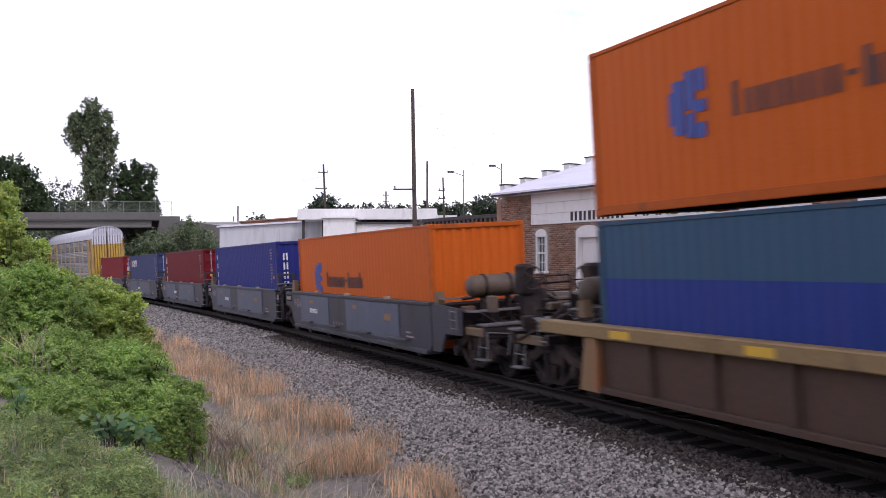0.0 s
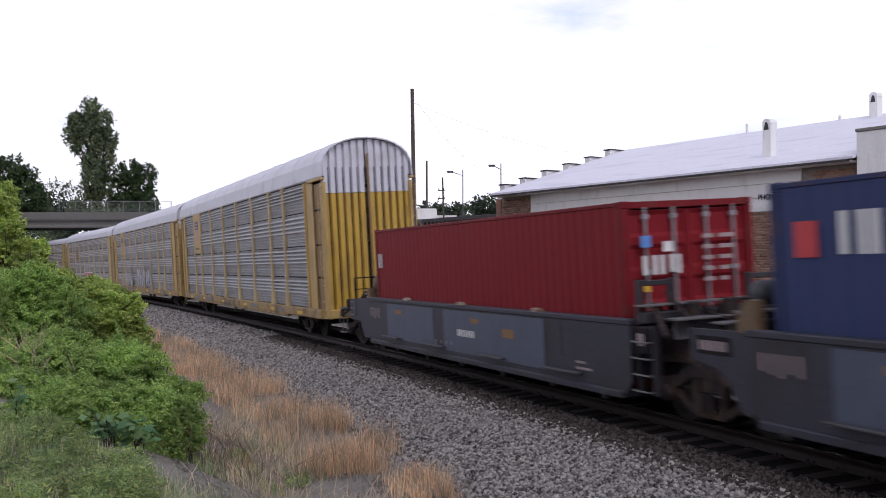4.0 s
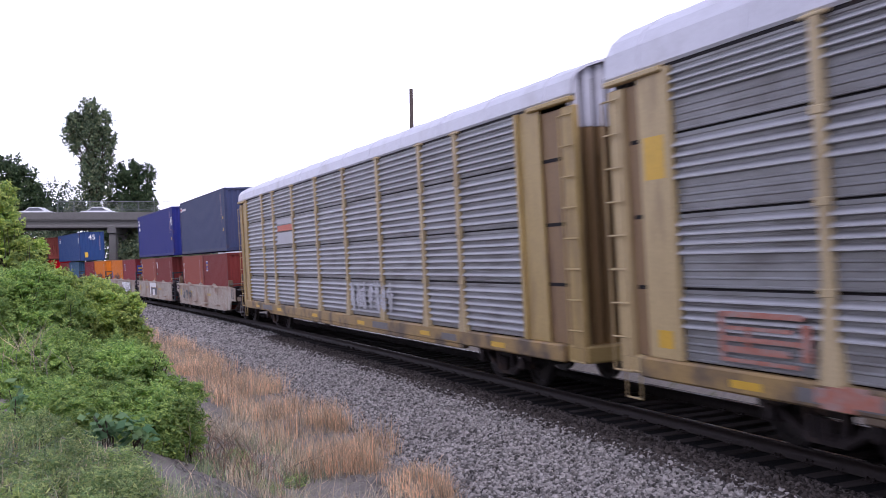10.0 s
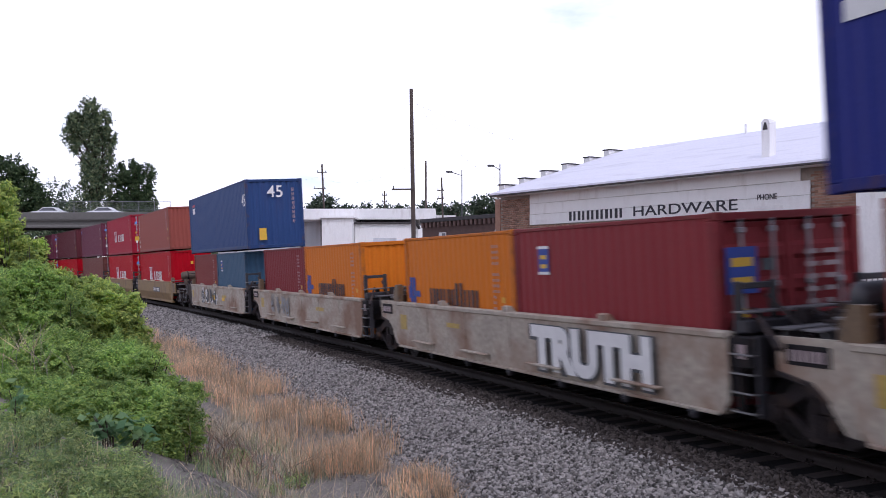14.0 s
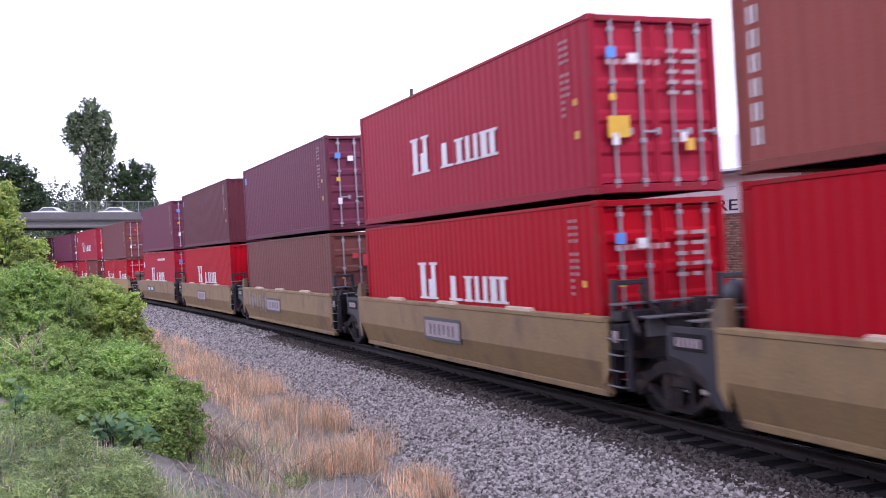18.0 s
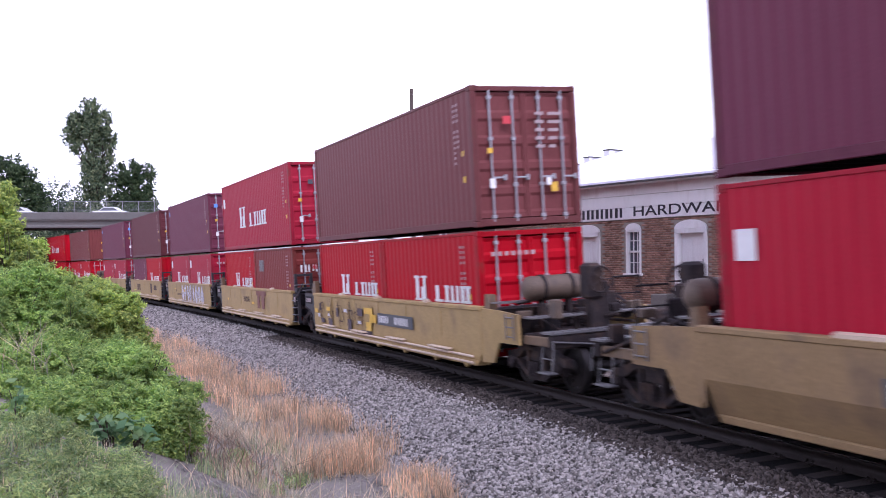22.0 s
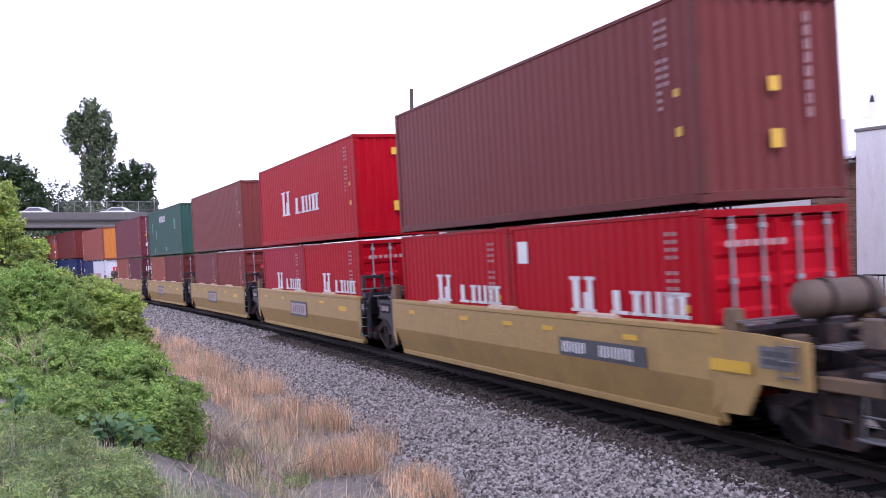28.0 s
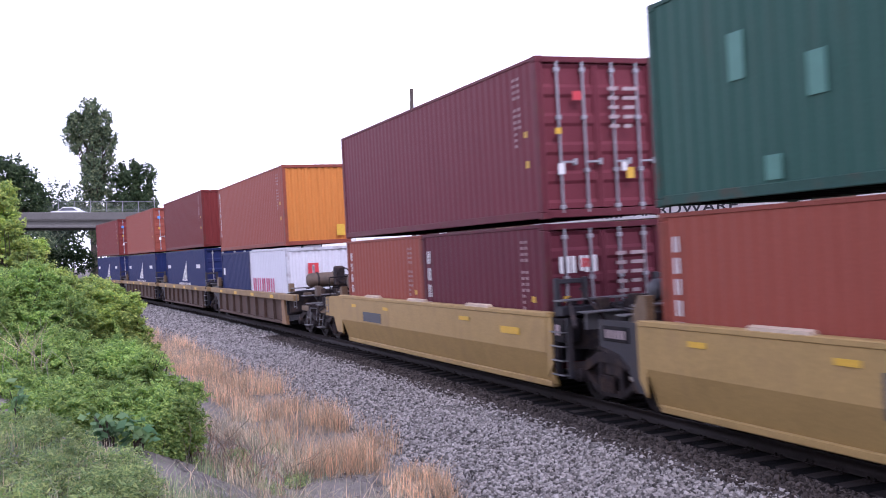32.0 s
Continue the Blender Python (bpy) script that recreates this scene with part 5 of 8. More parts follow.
def box_meshes(length, height):
    """The shared meshes of a container of one size. x along, +y towards the camera's side, z up from the base."""
    key = (length, height)
    if key in BOXES:
        return BOXES[key]
    hl, w, d = length / 2, 1.219, {}
    line = corrugated(length - 0.24, 0, 0, 0.278, 0.013)
    d["side"] = Geo().strip([(a, o) for a, o in line], "z", 0.15, height - 0.06).mesh("side_panel", BOX)
    line = corrugated(2.2, 0, 0, 0.25, 0.045)
    d["end"] = Geo().strip([(o, a) for a, o in line], "z", 0.15, height - 0.1).mesh("end_panel", BOX)
    g = Geo().box(-hl + 0.09, hl - 0.09, -w + 0.05, w - 0.05, height - 0.075, height - 0.05)
    for i in range(round(length / 1.1)):
        a = -hl + 0.6 + i * (length - 1.2) / (round(length / 1.1) - 1)
        g.box(a - 0.2, a + 0.2, -w + 0.14, w - 0.14, height - 0.052, height - 0.036, 0.006)
    d["roof"] = g.mesh("roof_panel", BOX)
    d["post"] = Geo().box(-0.085, 0.085, -0.06, 0.06, 0.118, height - 0.118, 0.012).mesh("corner_post", BOX_FRAME)
    g = Geo().box(-hl + 0.17, hl - 0.17, -0.03, 0.03, height - 0.075, height - 0.01, 0.01)
    d["top_rail"] = g.mesh("top_rail", BOX_FRAME)
    g = Geo().box(-hl + 0.17, hl - 0.17, -0.03, 0.03, 0.02, 0.165, 0.012)
    for a in (-0.55, 0.55) if length < 7 else (-1.05, 1.05):
        g.box(a - 0.18, a + 0.18, 0.025, 0.034, 0.035, 0.135)
    d["bottom_rail"] = g.mesh("bottom_rail", BOX_FRAME)
    d["header"] = Geo().box(-0.05, 0.05, -1.13, 1.13, height - 0.12, height - 0.01, 0.012).mesh("end_header", BOX_FRAME)
    d["sill"] = Geo().box(-0.05, 0.05, -1.13, 1.13, 0.015, 0.16, 0.012).mesh("end_sill", BOX_FRAME)
    g = Geo().box(-0.089, 0.089, -0.081, 0.081, 0, 0.118, 0.012)
    d["casting"] = g.mesh("corner_casting", BOX_FRAME)
    # cross members under the floor, folded out of one sheet
    line = [(-hl + 0.12, 0.1)]
    for i in range(round(length / 0.6)):
        a = -hl + 0.4 + i * (length - 0.8) / (round(length / 0.6) - 1)
        line += [(a - 0.03, 0.1), (a - 0.03, 0.03), (a + 0.03, 0.03), (a + 0.03, 0.1)]
    g = Geo().strip(line + [(hl - 0.12, 0.1)], "y", -w + 0.06, w - 0.06)
    d["floor"] = g.mesh("underframe", STEEL_DARK)
    # one door leaf: five pressed panels between raised bands, y from -0.56 to 0.56, facing -x
    g = Geo()
    z0, z1 = 0.18, height - 0.14
    step = (z1 - z0) / 5
    prof = [(0.0, z0)]
    for i in range(5):
        a = z0 + i * step
        prof += [(0.0, a + 0.10), (0.032, a + 0.16), (0.032, a + step - 0.08), (0.0, a + step - 0.02)]
    prof += [(0.0, z1)]
    g.add([(x, y, z) for y in (-0.50, 0.50) for x, z in prof], [(i, i + 1, len(prof) + i + 1, len(prof) + i) for i in range(len(prof) - 1)])
    g.box(-0.012, 0.05, -0.56, -0.50, z0, z1, 0.008).box(-0.012, 0.05, 0.50, 0.56, z0, z1, 0.008)
    d["door"] = g.mesh("door", BOX)
    g = Geo().rod((-0.045, 0, 0.10), (-0.045, 0, height - 0.10), 0.024, 8)
    for z in (0.2, 0.85, height * 0.62, height - 0.25):
        g.box(-0.075, -0.005, -0.05, 0.05, z - 0.04, z + 0.04, 0.01)
    g.box(-0.07, -0.045, -0.30, 0.02, 0.98, 1.02, 0.008).box(-0.08, -0.01, -0.32, -0.25, 0.94, 1.06, 0.01)
    d["lock_rod"] = g.mesh("lock_rod", FENCE)
    BOXES[key] = d
    return d


def flat_plate(name, rects, mat, face, length, height=0, out=0.004):
    """Markings: thin plates given as (from the left, from the bottom, to the right, to the top) as one sees that face. face: 'side' or 'end'."""
    g = Geo()
    for a0, z0, a1, z1 in rects:
        if face == "side":
            g.box(length / 2 - a1, length / 2 - a0, 1.219 + out - 0.003, 1.219 + out, z0, z1)
        else:
            g.box(-length / 2 - out - 0.05, -length / 2 - out - 0.047, 1.219 - a1, 1.219 - a0, z0, z1)
    return g.mesh(name, mat)


def word_bars(a0, z0, size, widths, gap=0.16, weight=0.34, tall=()):
    """Upright bars, two to a letter, that stand for a word: widths and gap in units of size."""
    rects, a = [], a0
    for i, w in enumerate(widths):
        h = size * (1.3 if i in tall else 1.0)
        w *= size
        if w < 0.35 * size:
            rects.append((a, z0, a + w, z0 + h))
        else:
            rects += [(a, z0, a + w * weight, z0 + h), (a + w * (1 - weight), z0 + h * 0.1 * (i % 2), a + w, z0 + h)]
        a += w + gap * size
    return rects


def column_bars(a0, z_top, size, count, pitch=None):
    """A column of small upright lettering as bars."""
    pitch = pitch or size * 1.35
    return [r for i in range(count) for r in ((a0, z_top - i * pitch - size, a0 + size * 0.2, z_top - i * pitch), (a0 + size * 0.45, z_top - i * pitch - size, a0 + size * 0.65, z_top - i * pitch))]


CONTAINERS = []     # (thing, car's middle, offset along the car, height of its base, half the car's wheelbase)


def container(length, height, color, car_u, offset, base, label, doors=False, marks=(), frame_color=None, front_color=None):
    """One shipping container in its parts. marks: functions that add markings."""
    d = box_meshes(length, height)
    hl, w = length / 2, 1.219
    if color[0] > 1.5 * color[1]:
        color = (color[0], color[1] * 0.78, color[2] * 0.97)
    thing = tagged(new("shipping_container"), label, "shipping container", "containers on the train")
    frame_color = frame_color or tuple(c * 0.8 for c in color)
    add = lambda name, key, m, c=color: part(name, d[key], thing, "", m, c)
    add("side_panel", "side", pose(0, w - 0.012, 0))
    add("side_panel", "side", pose(0, -w + 0.012, 0, 0, 0, 180))
    add("roof_panel", "roof", pose(0, 0, 0))
    add("underframe", "floor", pose(0, 0, 0))
    for sx in (-1, 1):
        for sy in (-1, 1):
            add("corner_post", "post", pose(sx * (hl - 0.085), sy * (w - 0.06), 0), frame_color)
            for z in (0, height - 0.118):
                add("corner_casting", "casting", pose(sx * (hl - 0.089), sy * (w - 0.081), z), frame_color)
        add("end_header", "header", pose(sx * (hl - 0.05), 0, 0), frame_color)
        add("end_sill", "sill", pose(sx * (hl - 0.05), 0, 0), frame_color)
    for sy in (-1, 1):
        turn = 0 if sy > 0 else 180
        add("top_rail", "top_rail", pose(0, sy * (w - 0.03), 0, 0, 0, turn), frame_color)
        add("bottom_rail", "bottom_rail", pose(0, sy * (w - 0.032), 0, 0, 0, turn), frame_color)
    plain, shut = (1, -1) if doors else (-1, 1)
    add("end_panel", "end", pose(plain * (hl - 0.03), 0, 0, 0, 0, 0 if plain > 0 else 180), front_color or color)
    for k, sy in enumerate((-1, 1)):
        leaf = add("door", "door", pose(shut * (hl - 0.06), sy * 0.565, 0, 0, 0, 0 if shut < 0 else 180), front_color or color)
        for y in (-0.28, 0.24):
            part("lock_rod", d["lock_rod"], leaf, "", pose(0, y, 0))
    for make in marks:
        make(thing, length, height)
    CONTAINERS.append((thing, car_u, offset, base))
    return thing


# markings: each returns a function that sets its plates on a container
def mark(name, rects, mat, face="side", label="", out=0.004):
    """Bars of writing stay one part; plates, patches and labels are parts one by one."""
    def make(thing, length, height):
        if name == "lettering":
            tagged(part(name, flat_plate(name, rects, mat, face, length, height, out), thing, label), kind="stuff")
        elif name in ("block_sign", "graffiti"):
            tagged(part(name, flat_plate(name, rects, mat, face, length, height, out), thing), label, kind="stuff")
        else:
            for r in rects:
                part(name, flat_plate(name, [r], mat, face, length, height, out), thing, label)
    return make


def number_45(thing, length, height):
    me = lettering("number", "45", 0.50, WHITE_MARK)
    part("number", me, thing, "white numerals 45", pose(-length / 2 + 0.72, 1.224, height - 1.1, 0, 0, 180))
    part("number", me, thing, "white numerals 45", pose(-length / 2 - 0.056, 0.32, height - 0.78, 0, 0, -90))


# ---- train: running gear ----
def wheelset_mesh():
    g = Geo()
    for s in (-1, 1):
        y = lambda v: s * v
        g.lathe([(0.10, y(0.66)), (0.14, y(0.68)), (0.36, y(0.70)), (0.47, y(0.685)), (0.455, y(0.72)), (0.45, y(0.80)), (0.37, y(0.81)), (0.34, y(0.77)), (0.15, y(0.79)), (0.11, y(0.84)), (0.08, y(0.98))], "y", (0, 0, 0), 22)
        for i in range(4):
            a = i * math.pi / 2
            g.box(0.22 * math.cos(a) - 0.03, 0.22 * math.cos(a) + 0.03, min(y(0.775), y(0.80)), max(y(0.775), y(0.80)), 0.22 * math.sin(a) - 0.03, 0.22 * math.sin(a) + 0.03)
    g.rod((0, -0.7, 0), (0, 0.7, 0), 0.085, 10)
    return g.mesh("wheelset", WHEEL)


def truck_frame_mesh():
    g = Geo()
    # open side frames: arch, columns, slanting ties and pedestals
    bar = [(-1.15, 0.50), (-1.15, 0.64), (-0.75, 0.70), (-0.35, 0.88), (0.35, 0.88), (0.75, 0.70), (1.15, 0.64), (1.15, 0.50), (0.72, 0.54), (0.34, 0.72), (-0.34, 0.72), (-0.72, 0.54)]
    for s in (-1, 1):
        g.prism(bar, "y", s * 0.94, s * 1.10)
        g.prism([(-0.36, 0.18), (0.36, 0.18), (0.36, 0.30), (-0.36, 0.30)], "y", s * 0.95, s * 1.09)
        for k in (-1, 1):
            g.prism([(k * 0.24, 0.28), (k * 0.36, 0.28), (k * 0.36, 0.74), (k * 0.24, 0.74)], "y", s * 0.96, s * 1.08)
            g.prism([(k * 0.34, 0.19), (k * 0.36, 0.30), (k * 0.80, 0.56), (k * 0.90, 0.50)], "y", s * 0.96, s * 1.08)
            g.prism([(k * 0.76, 0.34), (k * 1.02, 0.34), (k * 1.02, 0.60), (k * 0.76, 0.60)], "y", s * 0.95, s * 1.09)
        for x in (-0.89, 0.89):
            g.lathe([(0.05, s * 1.06), (0.11, s * 1.08), (0.12, s * 1.17), (0.06, s * 1.20)], "y", (x, 0, 0.45), 10)
        for x in (-0.13, 0.0, 0.13):
            g.rod((x, s * 1.125, 0.26), (x, s * 1.125, 0.52), 0.05, 8)
    g.box(-0.25, 0.25, -1.05, 1.05, 0.50, 0.76, 0.03)
    g.box(-0.7, 0.7, -0.15, 0.15, 0.36, 0.46)
    return g.mesh("truck_frame", MACHINERY)


WHEELSET, TRUCK = wheelset_mesh(), truck_frame_mesh()
WHEELSETS = []      # (part, place of its axle along the train)


def add_truck(car, u, x):
    t = part("truck", TRUCK, car, "grimy black rail truck", pose(x, 0, 0))
    for dx in (-0.89, 0.89):
        WHEELSETS.append((part("wheelset", WHEELSET, t, "", pose(dx, 0, 0.45)), u + x + dx, dx))


def rungs(g, x, y, z0, z1, n, half=0.2):
    for i in range(n):
        z = z0 + (z1 - z0) * i / (n - 1)
        g.rod((x - half, y, z), (x + half, y, z), 0.016, 6)
    return g.rod((x - half, y, z0), (x - half, y, z1), 0.014, 6).rod((x + half, y, z0), (x + half, y, z1), 0.014, 6)


CARS = []           # (thing, middle along the train, half the wheelbase)
GEARS = {}


def well_gear():
    """Meshes shared by all well cars."""
    if GEARS:
        return GEARS
    d = GEARS
    g = Geo().prism([(-1.38, 0.62), (1.38, 0.62), (1.38, 1.38), (0.9, 1.46), (-0.9, 1.46), (-1.38, 1.38)], "x", 6.30, 6.42)
    d["bulkhead"] = g.mesh("bulkhead", END_PLATE)
    g = Geo()
    g.add([(6.42, -1.1, 0.85), (6.42, 1.1, 0.85), (7.55, 0.45, 0.85), (7.55, -0.45, 0.85), (6.42, -1.1, 1.36), (6.42, 1.1, 1.36), (7.55, 0.45, 1.2), (7.55, -0.45, 1.2)],
          [(0, 1, 2, 3), (4, 7, 6, 5), (0, 4, 5, 1), (1, 5, 6, 2), (2, 6, 7, 3), (3, 7, 4, 0)])
    g.box(7.4, 7.8, -0.3, 0.3, 0.80, 1.10, 0.04)
    d["end_frame"] = g.mesh("end_frame", MACHINERY)
    # ends of a set: low platform over the truck, transverse tank, brake tower, coupler
    g = Geo().prism([(-1.30, 0.72), (1.30, 0.72), (1.30, 1.42), (-1.30, 1.42)], "x", 6.42, 6.6)
    g.box(6.6, 9.2, -0.4, 0.4, 0.74, 1.06, 0.04).box(9.12, 9.3, -1.36, 1.36, 0.84, 1.08, 0.03).box(8.0, 8.2, -1.25, 1.25, 0.80, 1.05, 0.02)
    d["long_frame"] = g.mesh("end_frame", MACHINERY)
    for sy in (1, -1):
        at = lambda y0, y1: (min(sy * y0, sy * y1), max(sy * y0, sy * y1))
        d["long_sill", sy] = Geo().box(8.08, 9.14, *at(1.18, 1.30), 0.86, 1.02, 0.015).mesh("side_sill", TAN_STEEL)
        g = Geo()
        for z in (0.98, 1.16, 1.34):
            g.rod((7.62, sy * 1.43, z), (7.94, sy * 1.43, z), 0.014, 6)
        g.rod((7.62, sy * 1.43, 0.92), (7.62, sy * 1.43, 1.40), 0.013, 6).rod((7.94, sy * 1.43, 0.92), (7.94, sy * 1.43, 1.40), 0.013, 6)
        d["long_ladder", sy] = g.mesh("ladder", PALE_STEEL)
        g = Geo().box(8.78, 9.22, *at(1.24, 1.42), 0.40, 0.43, 0.006).rod((8.80, sy * 1.34, 0.42), (8.80, sy * 1.28, 0.88), 0.016, 6).rod((9.20, sy * 1.34, 0.42), (9.20, sy * 1.28, 0.88), 0.016, 6).rod((8.80, sy * 1.32, 0.66), (9.20, sy * 1.32, 0.66), 0.014, 6)
        d["long_step", sy] = g.mesh("side_step", PALE_STEEL)
        d["lift_lever", sy] = Geo().rod((9.32, sy * 1.35, 0.98), (9.36, sy * 0.3, 0.86), 0.016, 6).rod((9.32, sy * 1.35, 0.98), (9.34, sy * 1.38, 0.62), 0.016, 6).mesh("lift_lever", PALE_STEEL)
        d["long_lug", sy] = Geo().prism([(6.46, 1.45), (6.70, 1.45), (6.66, 1.72), (6.50, 1.74)], "y", *at(1.14, 1.32)).mesh("guide_post", TAN_STEEL)
    d["near_walkway"] = Geo().plate([6.62, 6.68, 6.98, 7.04], [-1.28 + 2.56 * i / 31 for i in range(32)], 1.555, 1.585, lambda i, j: i != 1 or j % 2 == 0, lambda u, w, t: (u, w, t)).mesh("walkway", PALE_STEEL)
    d["mid_walkway"] = Geo().plate([8.06, 8.12, 8.38, 8.44], [-1.28 + 2.56 * i / 31 for i in range(32)], 1.33, 1.36, lambda i, j: i != 1 or j % 2 == 0, lambda u, w, t: (u, w, t)).mesh("walkway", PALE_STEEL)
    d["long_walkway"] = Geo().plate([8.92, 8.98, 9.26, 9.32], [-1.38 + 2.76 * i / 31 for i in range(32)], 1.10, 1.135, lambda i, j: i != 1 or j % 2 == 0, lambda u, w, t: (u, w, t)).mesh("walkway", PALE_STEEL)
    g = Geo().box(8.38, 8.62, -0.16, 0.26, 1.05, 1.95, 0.03).box(8.34, 8.70, -0.22, 0.10, 1.62, 2.28, 0.05)
    g.box(8.30, 8.44, 0.26, 0.52, 1.30, 1.74, 0.02)
    d["brake_stand"] = g.mesh("brake_stand", MACHINERY)
    g, n = Geo(), 20
    ring = [(0.24 + 0.02 * math.cos(k * math.pi / 3), 8.76 + 0.02 * math.sin(k * math.pi / 3)) for k in range(6)]
    g.add([(x, 0.0 + r * math.cos(2 * math.pi * i / n), 1.98 + r * math.sin(2 * math.pi * i / n)) for i in range(n) for r, x in ring], [(i * 6 + k, i * 6 + (k + 1) % 6, (i + 1) % n * 6 + (k + 1) % 6, (i + 1) % n * 6 + k) for i in range(n) for k in range(6)])
    for i in range(5):
        a = 2 * math.pi * i / 5
        g.rod((8.76, 0.0, 1.98), (8.76, 0.24 * math.cos(a), 1.98 + 0.24 * math.sin(a)), 0.014, 5)
    d["brake_wheel"] = g.mesh("brake_wheel", MACHINERY)
    g = Geo().rod((8.2, 1.2, 1.36), (8.2, 1.2, 1.98), 0.018, 6).rod((8.2, 0.6, 1.36), (8.2, 0.6, 1.98), 0.018, 6).rod((8.2, 1.2, 1.98), (8.2, 0.6, 1.98), 0.018, 6).rod((8.2, 1.2, 1.66), (8.2, 0.6, 1.66), 0.014, 6)
    d["long_handrail"] = g.mesh("handrail", STEEL_DARK)
    g = Geo().lathe([(0.03, -0.42), (0.17, -0.39), (0.235, -0.32), (0.24, -0.25), (0.24, 0.70), (0.235, 0.78), (0.17, 0.85), (0.03, 0.88)], "y", (7.34, 0, 1.83), 20)
    d["long_reservoir"] = g.mesh("air_reservoir", TANK, True)
    for y in (-0.1, 0.5):
        d["long_strap", y] = Geo().lathe([(0.252, y - 0.03), (0.262, y - 0.03), (0.262, y + 0.03), (0.252, y + 0.03)], "y", (7.34, 0, 1.83), 20).box(7.26, 7.42, y - 0.04, y + 0.04, 1.06, 1.60).mesh("tank_strap", MACHINERY)
    # pipes and cranks between a set's end and its well
    rng = random.Random(77)
    g = Geo()
    for i in range(12):
        y = rng.uniform(-1.1, 1.25)
        g.rod((rng.uniform(6.7, 7.6), y, rng.uniform(1.0, 1.6)), (rng.uniform(8.0, 9.1), y + rng.uniform(-0.3, 0.3), rng.uniform(0.9, 1.5)), rng.uniform(0.015, 0.04), 7)
    d["pipe"] = g.mesh("brake_piping", MACHINERY)
    g = Geo().lathe([(0.02, 7.72), (0.12, 7.73), (0.13, 8.10), (0.05, 8.12), (0.04, 8.3)], "x", (0, 0.95, 1.30), 14)
    d["cylinder"] = g.mesh("brake_cylinder", MACHINERY)
    # levers, valves, brackets and boxes about the ends
    rng = random.Random(41)
    for k in range(16):
        x, y, z = rng.uniform(6.75, 9.0), rng.uniform(-0.9, 1.15), rng.uniform(1.05, 1.55)
        a, b, c = rng.uniform(0.05, 0.16), rng.uniform(0.05, 0.16), rng.uniform(0.06, 0.22)
        g = Geo().box(x - a, x + a, y - b, y + b, z - c, z + c, 0.02)
        if k % 3 == 1:
            g = Geo().rod((x - a * 2, y, z), (x + a * 2, y + b, z + c * 0.4), 0.02 + 0.03 * rng.random(), 8)
        d["fitting", k] = g.mesh("fitting", rng.choice((MACHINERY, MACHINERY, STEEL_DARK, TANK)))
    # joint between two units, built in the car's own space: the front (x < 0) carries the ladder, box and posts, the rear the long sheet and the tank
    for sy in (1, -1):
        at = lambda y0, y1: (min(sy * y0, sy * y1), max(sy * y0, sy * y1))
        outline = [(6.40, 0.40), (6.60, 0.42), (6.86, 0.74), (7.10, 0.92), (7.40, 1.00), (7.66, 1.02), (7.66, 1.45), (6.40, 1.46)]
        for key, mat in (("END", END_PLATE), ("GREY", GREY_CAR), ("RUST", RUST_CAR)):
            d["joint_sheet", sy, key] = Geo().prism(outline, "y", *at(1.31, 1.365)).mesh("end_sheet", mat)
        d["joint_rim", sy] = Geo().prism([(7.10, 0.90), (7.66, 0.99), (7.66, 1.04), (7.10, 0.95)], "y", *at(1.36, 1.39)).prism([(6.84, 0.70), (7.12, 0.90), (7.10, 0.95), (6.82, 0.76)], "y", *at(1.36, 1.39)).mesh("sheet_rim", MACHINERY)
        d["joint_panel", sy] = Geo().box(6.78, 7.50, *at(1.362, 1.385), 1.13, 1.37, 0.008).mesh("data_panel", STEEL_DARK)
        g = Geo()
        for i in range(6):
            g.box(6.86 + i * 0.10, 6.925 + i * 0.10, *at(1.385, 1.39), 1.18, 1.31)
        d["joint_lines", sy] = g.mesh("lettering", FAINT_MARK)
        g = Geo().box(-6.86, -6.46, *at(1.02, 1.37), 1.00, 1.40, 0.02).box(-6.66, -6.58, *at(1.30, 1.40), 0.42, 1.02, 0.01)
        d["joint_box", sy] = g.mesh("equipment_box", STEEL_DARK)
        d["joint_plate", sy] = Geo().box(-6.74, -6.60, *at(1.372, 1.38), 1.12, 1.30).mesh("data_plate", FAINT_MARK)
        g = Geo()
        for z in (0.46, 0.70, 0.94, 1.18):
            g.rod((-6.92, sy * 1.43, z), (-6.52, sy * 1.43, z), 0.015, 6).rod((-6.92, sy * 1.43, z), (-6.92, sy * 1.30, z), 0.012, 5).rod((-6.52, sy * 1.43, z), (-6.52, sy * 1.30, z), 0.012, 5)
        d["joint_ladder", sy] = g.mesh("ladder", PALE_STEEL)
        d["joint_rail", sy] = Geo().box(-6.95, -6.90, *at(1.24, 1.34), 0.40, 1.42).mesh("ladder_rail", END_PLATE)
        for y in (1.27, 0.72):
            d["joint_post", sy, y] = Geo().box(-6.58, -6.49, *at(y - 0.05, y + 0.05), 1.42, 2.08, 0.012).mesh("end_post", END_PLATE)
        d["joint_bar", sy] = Geo().box(-6.57, -6.50, *at(0.77, 1.22), 1.98, 2.06, 0.01).mesh("end_bar", END_PLATE)
    for sx in (1, -1):
        at = lambda x0, x1: (min(sx * x0, sx * x1), max(sx * x0, sx * x1))
        d["joint_bearer", sx] = Geo().box(*at(6.45, 6.74), -1.31, 1.31, 1.43, 1.60, 0.02).box(*at(6.50, 6.58), -1.0, -0.9, 1.6, 1.7).box(*at(6.50, 6.58), 0.9, 1.0, 1.6, 1.7).mesh("cross_bearer", END_PLATE)
        d["joint_walk", sx] = Geo().box(*at(6.48, 6.74), -1.33, 1.33, 1.68, 1.712, 0.006).mesh("walkway", PALE_STEEL)
